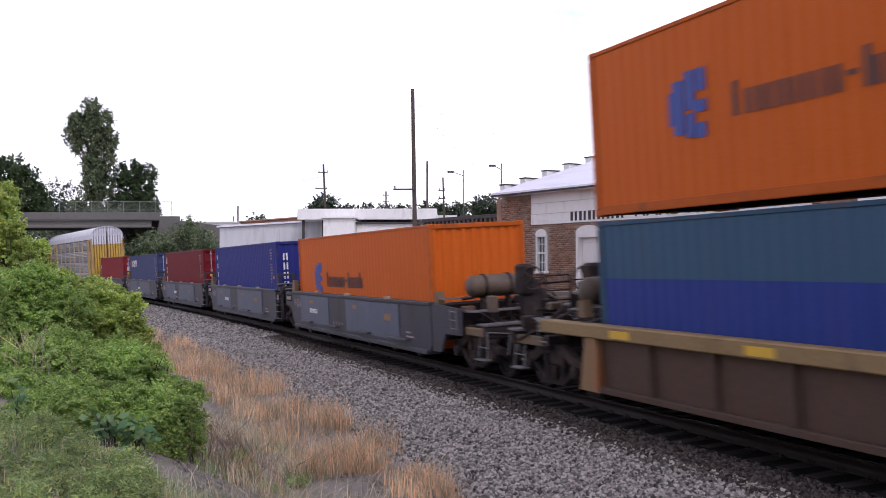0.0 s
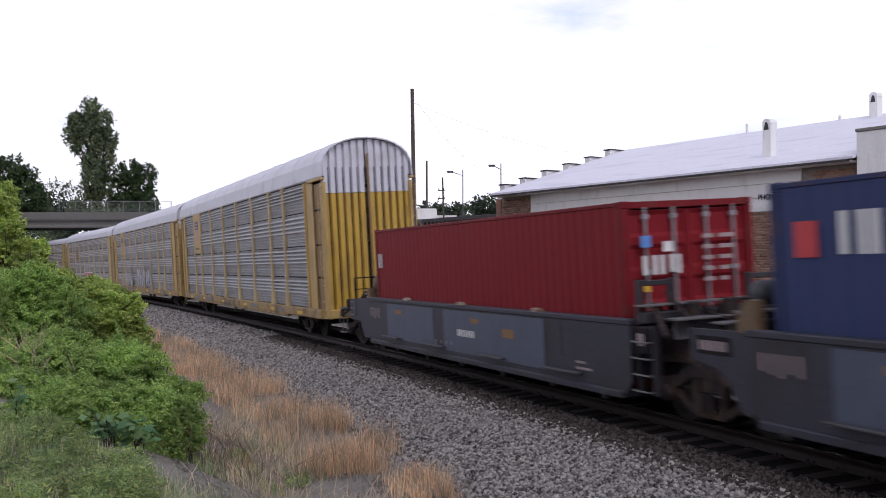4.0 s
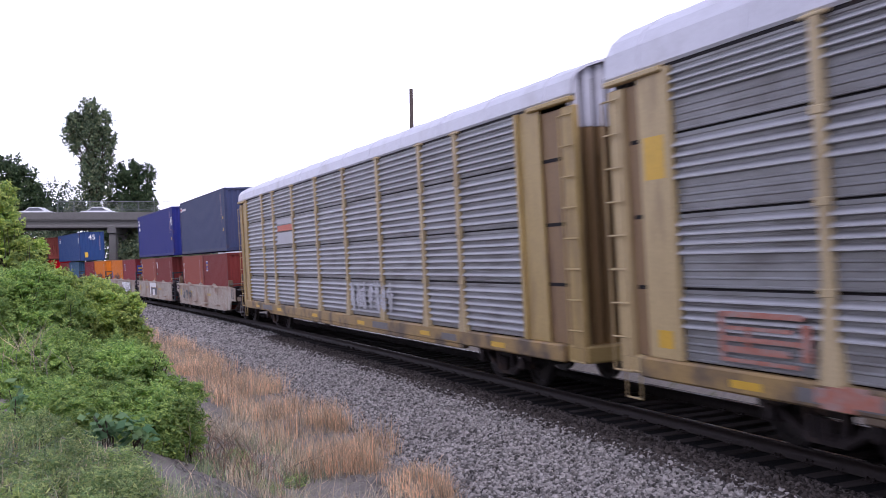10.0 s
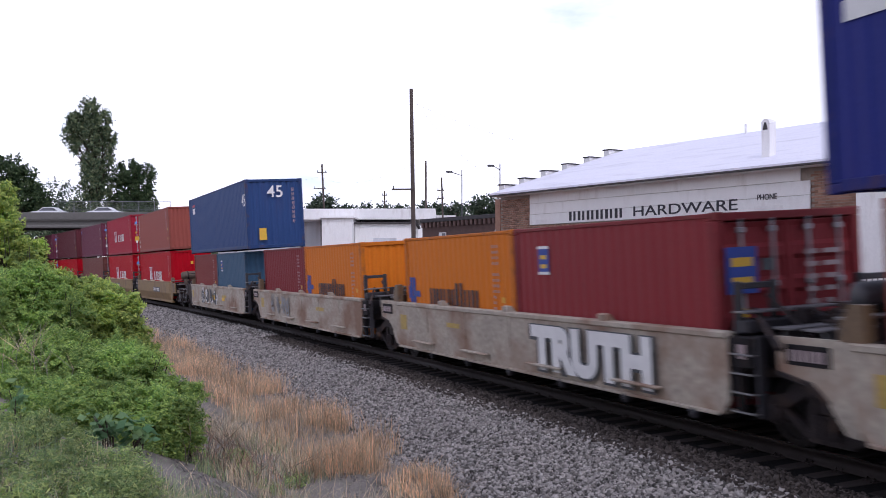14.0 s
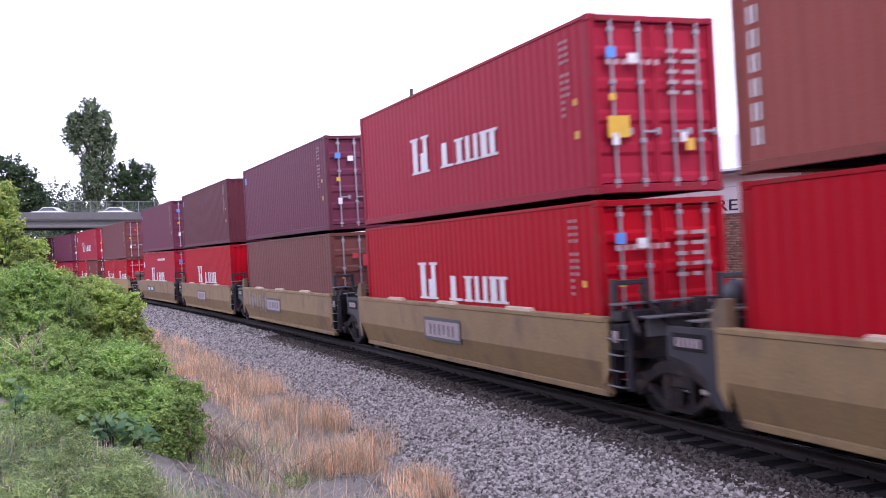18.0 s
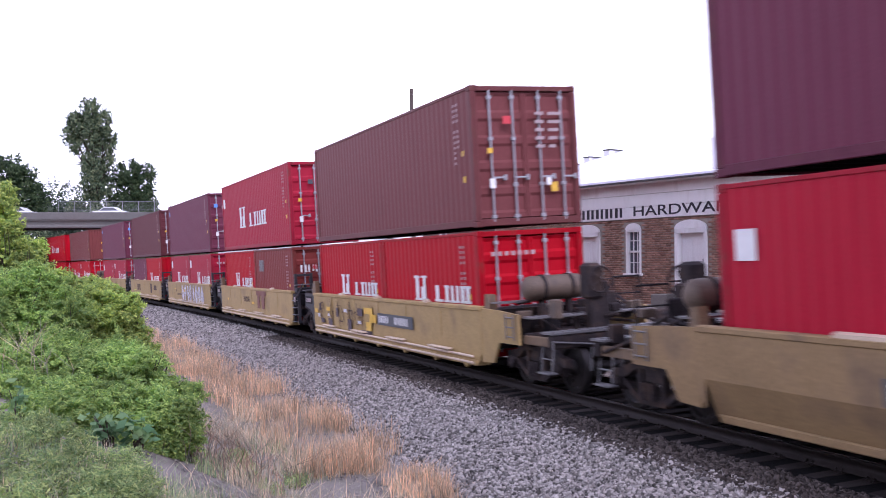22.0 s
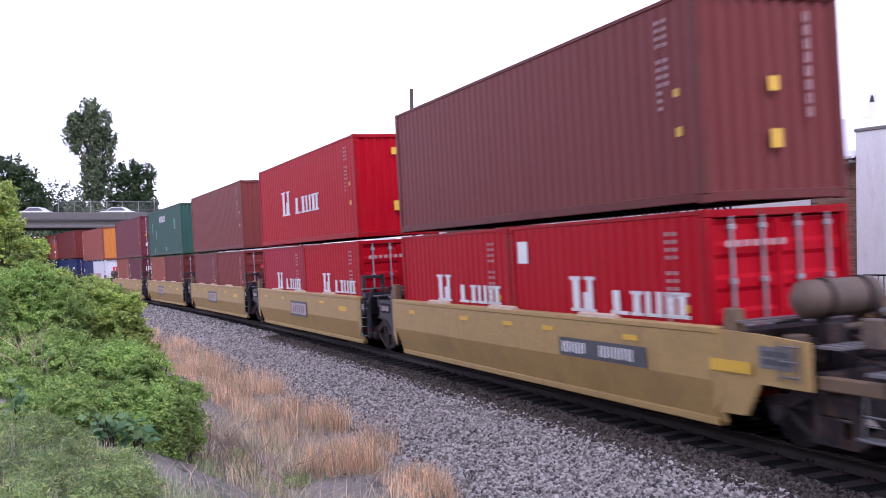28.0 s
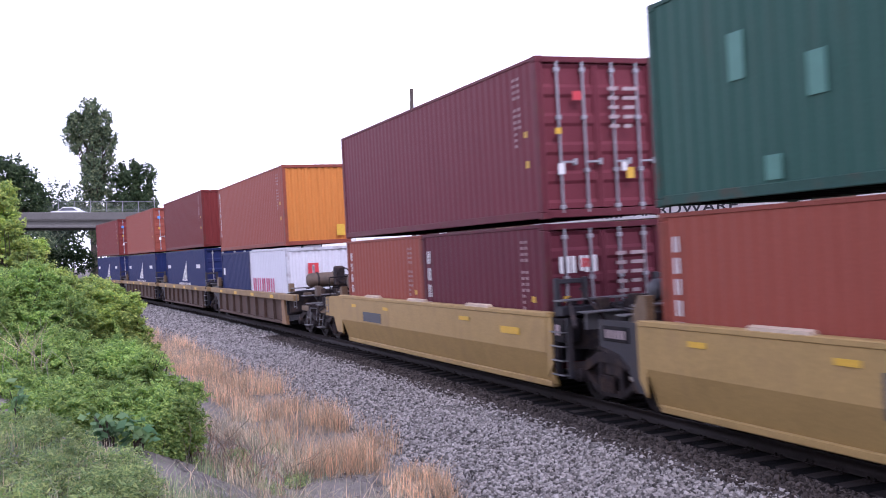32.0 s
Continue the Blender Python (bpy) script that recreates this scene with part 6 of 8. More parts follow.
        d["joint_step", sx] = Geo().box(*at(7.08, 7.40), -0.95, 1.20, 1.50, 1.53, 0.006).box(*at(7.12, 7.18), -0.9, 1.1, 1.22, 1.5).mesh("footboard", PALE_STEEL)
        rng = random.Random(90 + sx)
        g = Geo()
        for i in range(9):
            y = -0.9 + 0.24 * i
            p, q = Vector((sx * 6.5, y, rng.uniform(1.5, 1.95))), Vector((sx * rng.uniform(7.1, 7.6), y + rng.uniform(-0.5, 0.6), rng.uniform(1.15, 1.75)))
            g.rod(p, q, rng.uniform(0.015, 0.035), 6)
        for i in range(4):
            x, y = sx * rng.uniform(6.9, 7.3), rng.uniform(-0.8, 1.0)
            g.box(x - 0.09, x + 0.09, y - 0.1, y + 0.1, 1.25, rng.uniform(1.5, 1.8), 0.02)
        d["joint_piping", sx] = g.mesh("brake_piping", MACHINERY)
    g = Geo().lathe([(0.03, -1.02), (0.12, -1.0), (0.165, -0.94), (0.165, 0.78), (0.12, 0.84), (0.03, 0.86)], "y", (6.92, 0, 1.90), 18)
    for y in (-0.6, 0.45):
        g.box(6.85, 6.99, y - 0.03, y + 0.03, 1.45, 1.78)
    d["joint_tank"] = g.mesh("air_reservoir", STEEL_GREY, True)
    d["joint_lug"] = Geo().prism([(6.25, 1.45), (6.62, 1.45), (6.62, 1.62), (6.45, 1.86), (6.25, 1.86)], "y", 1.24, 1.38).mesh("guide_post", TAN_STEEL)
    g = Geo().box(9.2, 9.85, -0.11, 0.11, 0.75, 1.0, 0.03).box(9.75, 10.02, -0.17, 0.17, 0.68, 1.05, 0.05)
    d["coupler"] = g.mesh("coupler", MACHINERY)
    g = Geo()
    for i in range(8):
        a, b = math.pi * i / 8, math.pi * (i + 1) / 8
        g.rod((9.3 + 0.7 * (i / 8), 0.35, 0.95 - 0.5 * math.sin(a)), (9.3 + 0.7 * ((i + 1) / 8), 0.35, 0.95 - 0.5 * math.sin(b)), 0.025, 6)
    d["hose"] = g.mesh("air_hose", STEEL_DARK)
    return d


SHELLS = {}
RUST_STREAK = surface("rust_streaked_end_post", (0.26, 0.15, 0.07), 0.7, vary=0.25, scale=2, fine=25, stain=(0.30, 0.09, 0.025), stain_amount=0.8, streak=(2, 2, 0.4))


def well_shell(style):
    """Side sheets and floor of a well: smooth, ledged (a pipe-like ledge with brackets low down) or ribbed."""
    if style in SHELLS:
        return SHELLS[style]
    d, mat = {}, {"grey": GREY_CAR, "rust": RUST_CAR, "tan": TAN_CAR, "ledged": LEDGE_CAR, "pale": PALE_CAR, "ribbed": RIB_CAR}[style]
    if style == "ribbed":
        g = Geo().prism([(-6.1, 0.34), (6.1, 0.34), (6.35, 0.5), (6.35, 1.2), (-6.35, 1.2), (-6.35, 0.5)], "y", 1.30, 1.33)
        g.box(-6.1, 6.1, 1.28, 1.44, 0.30, 0.40, 0.01)
        d["side"] = g.mesh("side_sheet", mat)
        d["rib"] = Geo().prism([(-0.07, 1.33), (0.07, 1.33), (0.05, 1.43), (-0.05, 1.43)], "z", 0.36, 1.18).mesh("rib", mat)
        d["chord"] = Geo().box(-7.75, 7.75, 1.28, 1.50, 1.16, 1.38, 0.02).mesh("top_chord", TAN_CAR)
    else:
        lo, hi = {"rust": (0.38, 1.42), "tan": (0.28, 1.47), "pale": (0.23, 1.47)}.get(style, (0.36, 1.47))
        g = Geo().prism([(-6.25, lo), (6.25, lo), (6.42, lo + 0.2), (6.42, hi), (-6.42, hi), (-6.42, lo + 0.2)], "y", 1.36, 1.40)
        if style in ("tan", "pale"):
            # the lower third leans inwards
            g = Geo().prism([(1.36, hi), (1.41, hi), (1.41, 0.80), (1.22, lo), (1.17, lo), (1.36, 0.80)], "x", -6.3, 6.3)
            g.prism([(6.3, lo + 0.15), (6.5, lo + 0.4), (6.5, hi), (6.3, hi)], "y", 1.37, 1.40).prism([(-6.3, lo + 0.15), (-6.5, lo + 0.4), (-6.5, hi), (-6.3, hi)], "y", 1.37, 1.40)
        for x in (-4.3, -2.1, 0.0, 2.1, 4.3):
            g.box(x - 0.02, x + 0.02, 1.395, 1.412, 0.8, hi)
        d["side"] = g.mesh("side_sheet", mat)
        d["chord"] = Geo().box(-6.42, 6.42, 1.26, 1.43, hi - 0.06, hi + 0.03, 0.015).mesh("top_chord", mat)
        g = Geo().box(-6.2, 6.2, 1.12, 1.46 if style in ("ledged", "rust", "grey") else 1.27, lo - 0.06, lo + 0.05, 0.015)
        if style == "rust":
            g = Geo().box(-6.2, 6.2, 1.12, 1.46, lo - 0.015, lo + 0.03, 0.008)
        d["sill"] = g.mesh("bottom_sill", mat)
        g = Geo()
        if style in ("ledged", "rust", "grey"):
            if style == "ledged":
                g.rod((-6.1, 1.47, lo + 0.13), (6.1, 1.47, lo + 0.13), 0.026, 8).rod((-6.1, 1.46, lo + 0.0), (6.1, 1.46, lo + 0.0), 0.026, 8)
            for x in (-4.4, -1.5, 1.5, 4.4):
                g.box(x - 0.6, x + 0.6, 1.44, 1.56, lo + 0.19, lo + 0.225, 0.008)
            d["ledge"] = g.mesh("ledge", {"ledged": CREAM, "grey": STEEL_GREY}.get(style, mat))
            d["bracket"] = Geo().lathe([(0.02, 1.36), (0.07, 1.37), (0.075, 1.46), (0.03, 1.48)], "y", (0, 0, lo - 0.05), 10).mesh("bracket", mat if style == "ledged" else END_PLATE)
    if style != "ribbed":
        outline = [(6.40, 0.40), (6.92, 0.42), (7.22, 0.84), (8.08, 0.84), (8.08, 1.40), (7.2, 1.45), (6.40, 1.47)]
        d["end_sheet"] = Geo().prism(outline, "y", 1.34, 1.39).mesh("end_sheet", mat)
        d["end_sheet_far"] = Geo().prism(outline, "y", -1.39, -1.34).mesh("end_sheet", mat)
        if style == "rust":     # the rear end of these is black with grime
            d["end_sheet_rear"] = Geo().prism(outline, "y", 1.34, 1.39).mesh("end_sheet", MACHINERY)
    else:
        outline = [(5.9, 0.30), (6.5, 0.30), (6.25, 1.2), (5.9, 1.2)]
        d["end_sheet"] = Geo().prism(outline, "y", 1.34, 1.45).mesh("end_sheet", RUST_STREAK)
        d["end_sheet_far"] = Geo().prism(outline, "y", -1.45, -1.34).mesh("end_sheet", RUST_STREAK)
    g = Geo().box(-6.3, 6.3, -0.16, 0.16, 0.28, 0.36)
    for x in (-5.9, -3, 0, 3, 5.9):
        g.box(x - 0.16, x + 0.16, -1.14, 1.14, 0.27, 0.35)
    d["floor"] = g.mesh("floor_frame", STEEL_DARK)
    half = {"tan": 0.5, "pale": 0.55}.get(style, 0.13)
    d["guide"] = Geo().prism([(1.24, 1.44), (1.42, 1.44), (1.42, 1.54), (1.34, 1.56)], "x", -half, half).mesh("container_guide", RUST_CAR if style in ("grey", "rust") else CREAM)
    SHELLS[style] = d
    return d


def well_car(u, style, label, front_end=False, rear_end=False, truck_front=True, truck_rear=False, decor=()):
    """One unit of a well car. u: its middle along the train. An end of a set has a long platform with its own truck."""
    d, e = well_shell(style), well_gear()
    car = tagged(new("well_car"), label, "rail car", "well cars of the train")
    for sy in (1, -1):
        turn = pose(0, 0, 0, 0, 0, 0 if sy > 0 else 180)
        part("side_sheet", d["side"], car, "", turn)
        part("top_chord", d["chord"], car, "", turn)
        if "sill" in d:
            part("bottom_sill", d["sill"], car, "", turn)
        if "ledge" in d:
            part("ledge", d["ledge"], car, "", turn)
            for x in (-5.7, -4.0, -2.0, 0.0, 2.0, 4.0, 5.7):
                part("bracket", d["bracket"], car, "", turn @ pose(x, 0, 0))
        if "rib" in d:
            for i in range(9):
                part("rib", d["rib"], car, "", turn @ pose(-6.0 + i * 1.5, 0, 0))
        else:
            for x in (-3.4, 0.1, 3.4):
                part("container_guide", d["guide"], car, "", turn @ pose(x, 0, 0))
    part("floor_frame", d["floor"], car)
    for sx, is_end, with_truck in ((-1, front_end, truck_front), (1, rear_end, truck_rear)):
        turn = pose(0, 0, 0, 0, 0, 0 if sx > 0 else 180)
        flip = pose(0, 0, 0, 0, 0, 180) if sx < 0 else Matrix.Identity(4)
        part("bulkhead", e["bulkhead"], car, "", turn)
        if is_end:
            for name, key in (("end_frame", "long_frame"), ("walkway", "near_walkway"), ("walkway", "mid_walkway"), ("walkway", "long_walkway"), ("handrail", "long_handrail"), ("coupler", "coupler"), ("air_hose", "hose"), ("brake_stand", "brake_stand"), ("brake_wheel", "brake_wheel"), ("brake_cylinder", "cylinder")):
                part(name, e[key], car, "", turn)
            tank = part("air_reservoir", e["long_reservoir"], car, "", turn @ (pose(0, 0, 0) if sx > 0 else pose(14.68, 0, 0, 0, 0, 180)))
            for y in (-0.1, 0.5):
                part("tank_strap", e["long_strap", y], tank)
            tagged(part("brake_piping", e["pipe"], car, "", turn), kind="stuff")
            for sy in (1, -1):
                for name, key in (("side_sill", "long_sill"), ("ladder", "long_ladder"), ("side_step", "long_step"), ("lift_lever", "lift_lever"), ("guide_post", "long_lug")):
                    part(name, e[key, sy], car, "", turn)
            if "end_sheet" in d:
                part("end_sheet", d["end_sheet_rear" if sx > 0 and "end_sheet_rear" in d else "end_sheet"], car, "", turn)
                part("end_sheet", d["end_sheet_far"], car, "", turn)
            for k in range(16):
                part("fitting", e["fitting", k], car, "", turn)
            add_truck(car, u, sx * 8.1)
        else:
            part("end_frame", e["end_frame"], car, "", turn)
            for name, key in (("cross_bearer", "joint_bearer"), ("walkway", "joint_walk"), ("footboard", "joint_step"), ("brake_piping", "joint_piping")):
                bit = part(name, e[key, sx], car)
                if name == "brake_piping":
                    tagged(bit, kind="stuff")
            for sy in (1, -1):
                if sx > 0:
                    sheet = part("end_sheet", e["joint_sheet", sy, {"grey": "GREY", "rust": "RUST"}.get(style, "END")], car)
                    part("sheet_rim", e["joint_rim", sy], sheet)
                    panel = part("data_panel", e["joint_panel", sy], car, "dark data panel")
                    part("lettering", e["joint_lines", sy], panel, "white bars of small writing")
                else:
                    box = part("equipment_box", e["joint_box", sy], car)
                    part("data_plate", e["joint_plate", sy], box)
                    tagged(part("ladder", e["joint_ladder", sy], car), kind="stuff")
                    part("ladder_rail", e["joint_rail", sy], car)
                    part("end_bar", e["joint_bar", sy], car)
                    for y in (1.27, 0.72):
                        part("end_post", e["joint_post", sy, y], car)
            if sx > 0:
                part("air_reservoir", e["joint_tank"], car)
                part("guide_post", e["joint_lug"], car)
            if with_truck:
                add_truck(car, u, sx * 7.83)
    for make in decor:
        make(car, 12.8, 0)
    CARS.append((car, u, 7.8))
    return car


def on_car(name, rects, mat, label="", out=0.205):
    """Markings on the near side sheet of a well car, from the rear end of the well."""
    return mark(name, rects, mat, "side", label, out)


# ---- train: autoracks ----
RACK = {}
RISES = (0.64, 0.92, 1.12, 1.18)


def rack_gear():
    if RACK:
        return RACK
    d = RACK
    hl, out = 13.55, 0.36       # the corner posts, doors and roof stand out beyond the end plates
    rows = [(1.02, 1.972), (2.004, 2.984), (3.012, 4.064), (4.094, 5.01)]
    edges = [-11.85, -9.1, -7.05, -4.1, -1.15, 1.8, 4.75, 7.6, 9.4, 12.2]
    d["edges"], d["rows"] = edges, rows
    # banded sheets: four bold folds above a plain strip; even ones: six folds from edge to edge
    for r, (z0, z1), even in [(r, z, e) for r, z in enumerate(rows) for e in (False, True)]:
        low, n = (0.06, 6) if even else (0.40, 4)
        line = [(0.0, z0), (0.012, z0 + 0.01), (0.012, z0 + 0.03), (0.0, z0 + 0.04), (0.0, z0 + low)]
        if not even:
            for a in (0.11, 0.21, 0.31):
                line += [(0.0, z0 + a), (0.014, z0 + a + 0.012), (0.014, z0 + a + 0.022), (0.0, z0 + a + 0.04)]
            line.sort(key=lambda q: q[1])
        p = (z1 - z0 - low - 0.07) / n
        for i in range(n):
            a = z0 + low + i * p
            line += [(0.0, a + p * 0.22), (0.06, a + p * 0.34), (0.06, a + p * 0.48), (0.0, a + p * 0.94)]
        line += [(0.0, z1 - 0.06), (0.012, z1 - 0.05), (0.012, z1)]
        for width in sorted({round(b - a, 2) for a, b in zip(edges, edges[1:])}):
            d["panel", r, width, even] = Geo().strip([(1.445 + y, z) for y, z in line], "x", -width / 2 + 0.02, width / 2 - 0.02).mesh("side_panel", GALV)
    g = Geo().prism([(-0.09, 1.44), (0.09, 1.44), (0.07, 1.53), (-0.07, 1.53)], "z", 0.98, 5.06)
    g.add([(-0.20, 1.44, 0.98), (0.20, 1.44, 0.98), (0.17, 1.56, 0.98), (-0.17, 1.56, 0.98), (-0.09, 1.44, 1.75), (0.09, 1.44, 1.75), (0.07, 1.535, 1.75), (-0.07, 1.535, 1.75)],
          [(0, 3, 2, 1), (4, 5, 6, 7), (0, 1, 5, 4), (1, 2, 6, 5), (2, 3, 7, 6), (3, 0, 4, 7)])
    g.box(-0.22, 0.22, 1.46, 1.54, 5.0, 5.04, 0.01)
    for z in (1.99, 2.99, 3.99):
        g.box(-0.12, 0.12, 1.5, 1.54, z - 0.05, z + 0.05, 0.01)
    d["post"] = g.mesh("side_post", RACK_YELLOW)
    g = Geo().box(-hl + 0.3, hl - 0.3, 1.38, 1.54, 0.70, 1.00, 0.03)
    g.box(-9.0, 9.0, 1.36, 1.52, 0.62, 0.72, 0.02)
    d["sill"] = g.mesh("side_sill", RACK_SILL)
    g = Geo().box(-hl + 0.2, hl - 0.2, -1.4, 1.4, 0.84, 0.98).box(-hl, hl, -0.35, 0.35, 0.62, 0.84, 0.02)
    for z in (1.988, 2.998, 4.079):
        g.box(-hl + 0.2, hl - 0.2, -1.42, 1.42, z - 0.03, z + 0.03)
    d["deck"] = g.mesh("deck", STEEL_DARK)
    # roof: an arched galvanised sheet with standing seams
    for rise in RISES:
        arc = [(1.50 * math.cos(a), 5.08 + rise * math.sin(a) ** 0.65) for a in [math.pi * i / 14 for i in range(15)]]
        inner = [(y * 0.98, z - 0.04) for y, z in reversed(arc)]
        d["roof", rise] = Geo().prism(arc + inner, "x", -hl - out + 0.05, hl + out - 0.05).mesh("roof", GALV_ROOF)
        d["seam", rise] = Geo().prism([(y * 1.006, z + 0.014) for y, z in arc] + inner, "x", -0.03, 0.03).mesh("roof_seam", GALV_ROOF)
    d["eave"] = Geo().box(-hl - out + 0.1, hl + out - 0.1, 1.38, 1.462, 4.99, 5.09, 0.01).mesh("eave_rail", STEEL_DARK)
    # end: two curved door leaves, ribbed, yellow below and pale above
    def leaf(z0, z1, name, mat, rise=0.9):
        line = []
        for i in range(6):
            y = 0.02 + i * 0.235
            line += [(hl + out - 0.25, y), (hl + out - 0.25, y + 0.04), (hl + out - 0.16, y + 0.07), (hl + out - 0.16, y + 0.20)]
        line.append((hl + out - 0.25, 1.45))
        return Geo().add([(x, y, z0) for x, y in line] + [(x, y, z1 + (rise - 0.04) * max(0.0, 1 - (y / 1.5) ** 2) ** 0.325 if z1 > 5 else z1) for x, y in line], [(i, i + 1, len(line) + i + 1, len(line) + i) for i in range(len(line) - 1)]).mesh(name, mat)

    d["door"] = leaf(1.0, 4.55, "end_door", RACK_YELLOW)
    # a dark strip that paints the shade into each recess of the door's ribs
    d["groove_shade"] = Geo().box(hl + out - 0.246, hl + out - 0.236, -0.012, 0.012, 1.02, 5.35).mesh("door_groove", STEEL_DARK)
    d["lock_bar"] = Geo().rod((hl + out - 0.12, 0.04, 1.0), (hl + out - 0.12, 0.04, 5.75), 0.04, 8).mesh("lock_bar", RACK_BROWN)
    for rise in RISES:
        d["door_top", rise] = leaf(4.56, 5.05, "end_door_top", GALV_ROOF, rise)
    # end bay of the side: plain plate, ladder, corner posts
    g = Geo().box(hl - 1.34, hl - 0.50, 1.42, 1.47, 1.0, 5.0, 0.01).box(hl - 1.36, hl - 1.24, 1.42, 1.53, 1.0, 5.0, 0.01)
    d["end_plate"] = g.mesh("end_plate", RACK_YELLOW)
    d["end_post"] = Geo().box(hl + out - 0.46, hl + out - 0.04, 1.36, 1.46, 0.95, 4.9, 0.015).mesh("corner_post", RACK_YELLOW)
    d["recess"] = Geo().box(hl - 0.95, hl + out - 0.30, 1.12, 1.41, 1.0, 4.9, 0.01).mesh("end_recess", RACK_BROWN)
    d["ladder"] = rungs(Geo(), hl + out - 0.20, 1.52, 0.75, 4.75, 9, 0.24).mesh("ladder", RACK_YELLOW)
    d["bracket"] = Geo().box(hl - 1.2, hl + out - 0.05, 1.40, 1.54, 4.96, 5.04, 0.015).mesh("end_cap", RACK_YELLOW)
    g = Geo().box(hl + out, hl + 0.85, -0.11, 0.11, 0.75, 1.0, 0.03).box(hl + 0.7, hl + 1.08, -0.17, 0.17, 0.68, 1.05, 0.05)
    d["coupler"] = g.mesh("coupler", MACHINERY)
    d["end_beam"] = Geo().box(hl - 0.3, hl + out, -1.45, 1.45, 0.72, 1.0, 0.03).mesh("end_beam", RACK_YELLOW)
    d["step"] = rungs(Geo(), hl + out - 0.35, 1.45, 0.35, 0.75, 2, 0.2).mesh("step", RACK_YELLOW)
    return d


def autorack(u, label, decor=(), rise=0.92, paint=(0.47, 0.32, 0.11), even=False, door_paint=(0.27, 0.17, 0.075)):
    d = rack_gear()
    hl = 13.55
    car = tagged(new("autorack_car"), label, "rail car", "autorack cars of the train")
    turned = pose(0, 0, 0, 0, 0, 180)
    for m in (pose(0, 0, 0), turned):
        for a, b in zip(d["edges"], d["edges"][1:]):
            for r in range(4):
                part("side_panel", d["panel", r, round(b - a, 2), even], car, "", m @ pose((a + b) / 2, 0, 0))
        for a in d["edges"][1:-1]:
            part("side_post", d["post"], car, "", m @ pose(a, 0, 0), tuple(0.55 * c + 0.45 * w for c, w in zip(paint, (0.56, 0.46, 0.30))))
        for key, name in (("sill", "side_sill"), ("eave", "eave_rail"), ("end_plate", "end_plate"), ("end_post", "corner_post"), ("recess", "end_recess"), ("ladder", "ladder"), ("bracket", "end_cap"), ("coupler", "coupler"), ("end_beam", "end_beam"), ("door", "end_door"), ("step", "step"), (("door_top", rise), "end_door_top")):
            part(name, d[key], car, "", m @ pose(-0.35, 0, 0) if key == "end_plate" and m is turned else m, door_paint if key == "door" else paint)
    # the mirrored halves of each end
    for key, name in (("end_plate", "end_plate"), ("end_post", "corner_post"), ("recess", "end_recess"), ("ladder", "ladder"), ("bracket", "end_cap"), ("door", "end_door"), (("door_top", rise), "end_door_top")):
        for m in (pose(0, 0, 0), turned):
            half = mirrored(d[key])
            part(name, half, car, "", m @ pose(-0.35, 0, 0) if key == "end_plate" and m is turned else m, door_paint if key == "door" else paint)
    for m in (pose(0, 0, 0), turned):
        part("lock_bar", d["lock_bar"], car, "", m)
        for i in range(6):
            for side in (-1, 1):
                part("door_groove", d["groove_shade"], car, "", m @ pose(0, side * (0.04 + i * 0.235), 0))
    top = part("roof", d["roof", rise], car)
    for i in range(12):
        part("roof_seam", d["seam", rise], top, "", pose(-hl + 0.6 + i * (2 * hl - 1.2) / 11, 0, 0))
    part("deck", d["deck"], car)
    add_truck(car, u, -10.05)
    add_truck(car, u, 10.05)
    for make in decor:
        make(car, 2 * hl, 0)
    CARS.append((car, u, 10.05))
    return car


MIRRORED = {}


def mirrored(me):
    """The same mesh with its y turned over."""
    if me.name not in MIRRORED:
        m = me.copy()
        co = np.empty(len(m.vertices) * 3, np.float32)
        m.vertices.foreach_get("co", co)
        co[1::3] *= -1
        m.vertices.foreach_set("co", co)
        m.flip_normals()
        MIRRORED[me.name] = m
    return MIRRORED[me.name]
# ---- the train, from its front to its rear ----
ORANGE, TEAL, NAVY, GREYBLUE = (0.58, 0.155, 0.015), (0.050, 0.105, 0.172), (0.027, 0.036, 0.195), (0.050, 0.064, 0.15)
DKRED, BROWN, PLUM, MAROON = (0.16, 0.016, 0.02), (0.20, 0.052, 0.036), (0.150, 0.050, 0.068), (0.165, 0.052, 0.054)
RED, FADED, GREEN, RUSTY, PALE = (0.41, 0.0055, 0.013), (0.36, 0.026, 0.044), (0.010, 0.075, 0.05), (0.30, 0.105, 0.058), (0.66, 0.66, 0.70)
STD, HIGH, GAP = 2.591, 2.896, 0.08
FLOORS = {"ribbed": 0.39, "grey": 0.37, "rust": 0.39, "tan": 0.44, "ledged": 0.41, "pale": 0.44}     # how high the boxes stand in each kind of car
FT40, FT45, FT20 = 12.192, 13.716, 6.058


def small_text(z0, a, length, height=0.16, rows=2):
    """Small code lettering near the right-hand end of a side."""
    return [r for k in range(rows) for i in range(7) for r in [(a + i * 0.13, z0 - k * 0.24, a + i * 0.13 + 0.08, z0 - k * 0.24 + height)]]


def codes(height, length=FT40):
    """Codes at the upper right of a side, yellow labels below."""
    a = length - 0.95
    tall = [(a + 0.17 * k, height - 0.33 - 0.11 * i, a + 0.08 + 0.17 * k, height - 0.275 - 0.11 * i) for i in range(12) for k in (0, 1) if not (k and i > 8) and i != 4]
    return [mark("lettering", tall, CODE_MARK), mark("warning_label", [(length - 0.56, height - 1.95, length - 0.43, height - 1.82)], YELLOW_MARK), mark("warning_label", [(length - 0.58, height - 1.40, length - 0.46, height - 1.29)], YELLOW_MARK)]


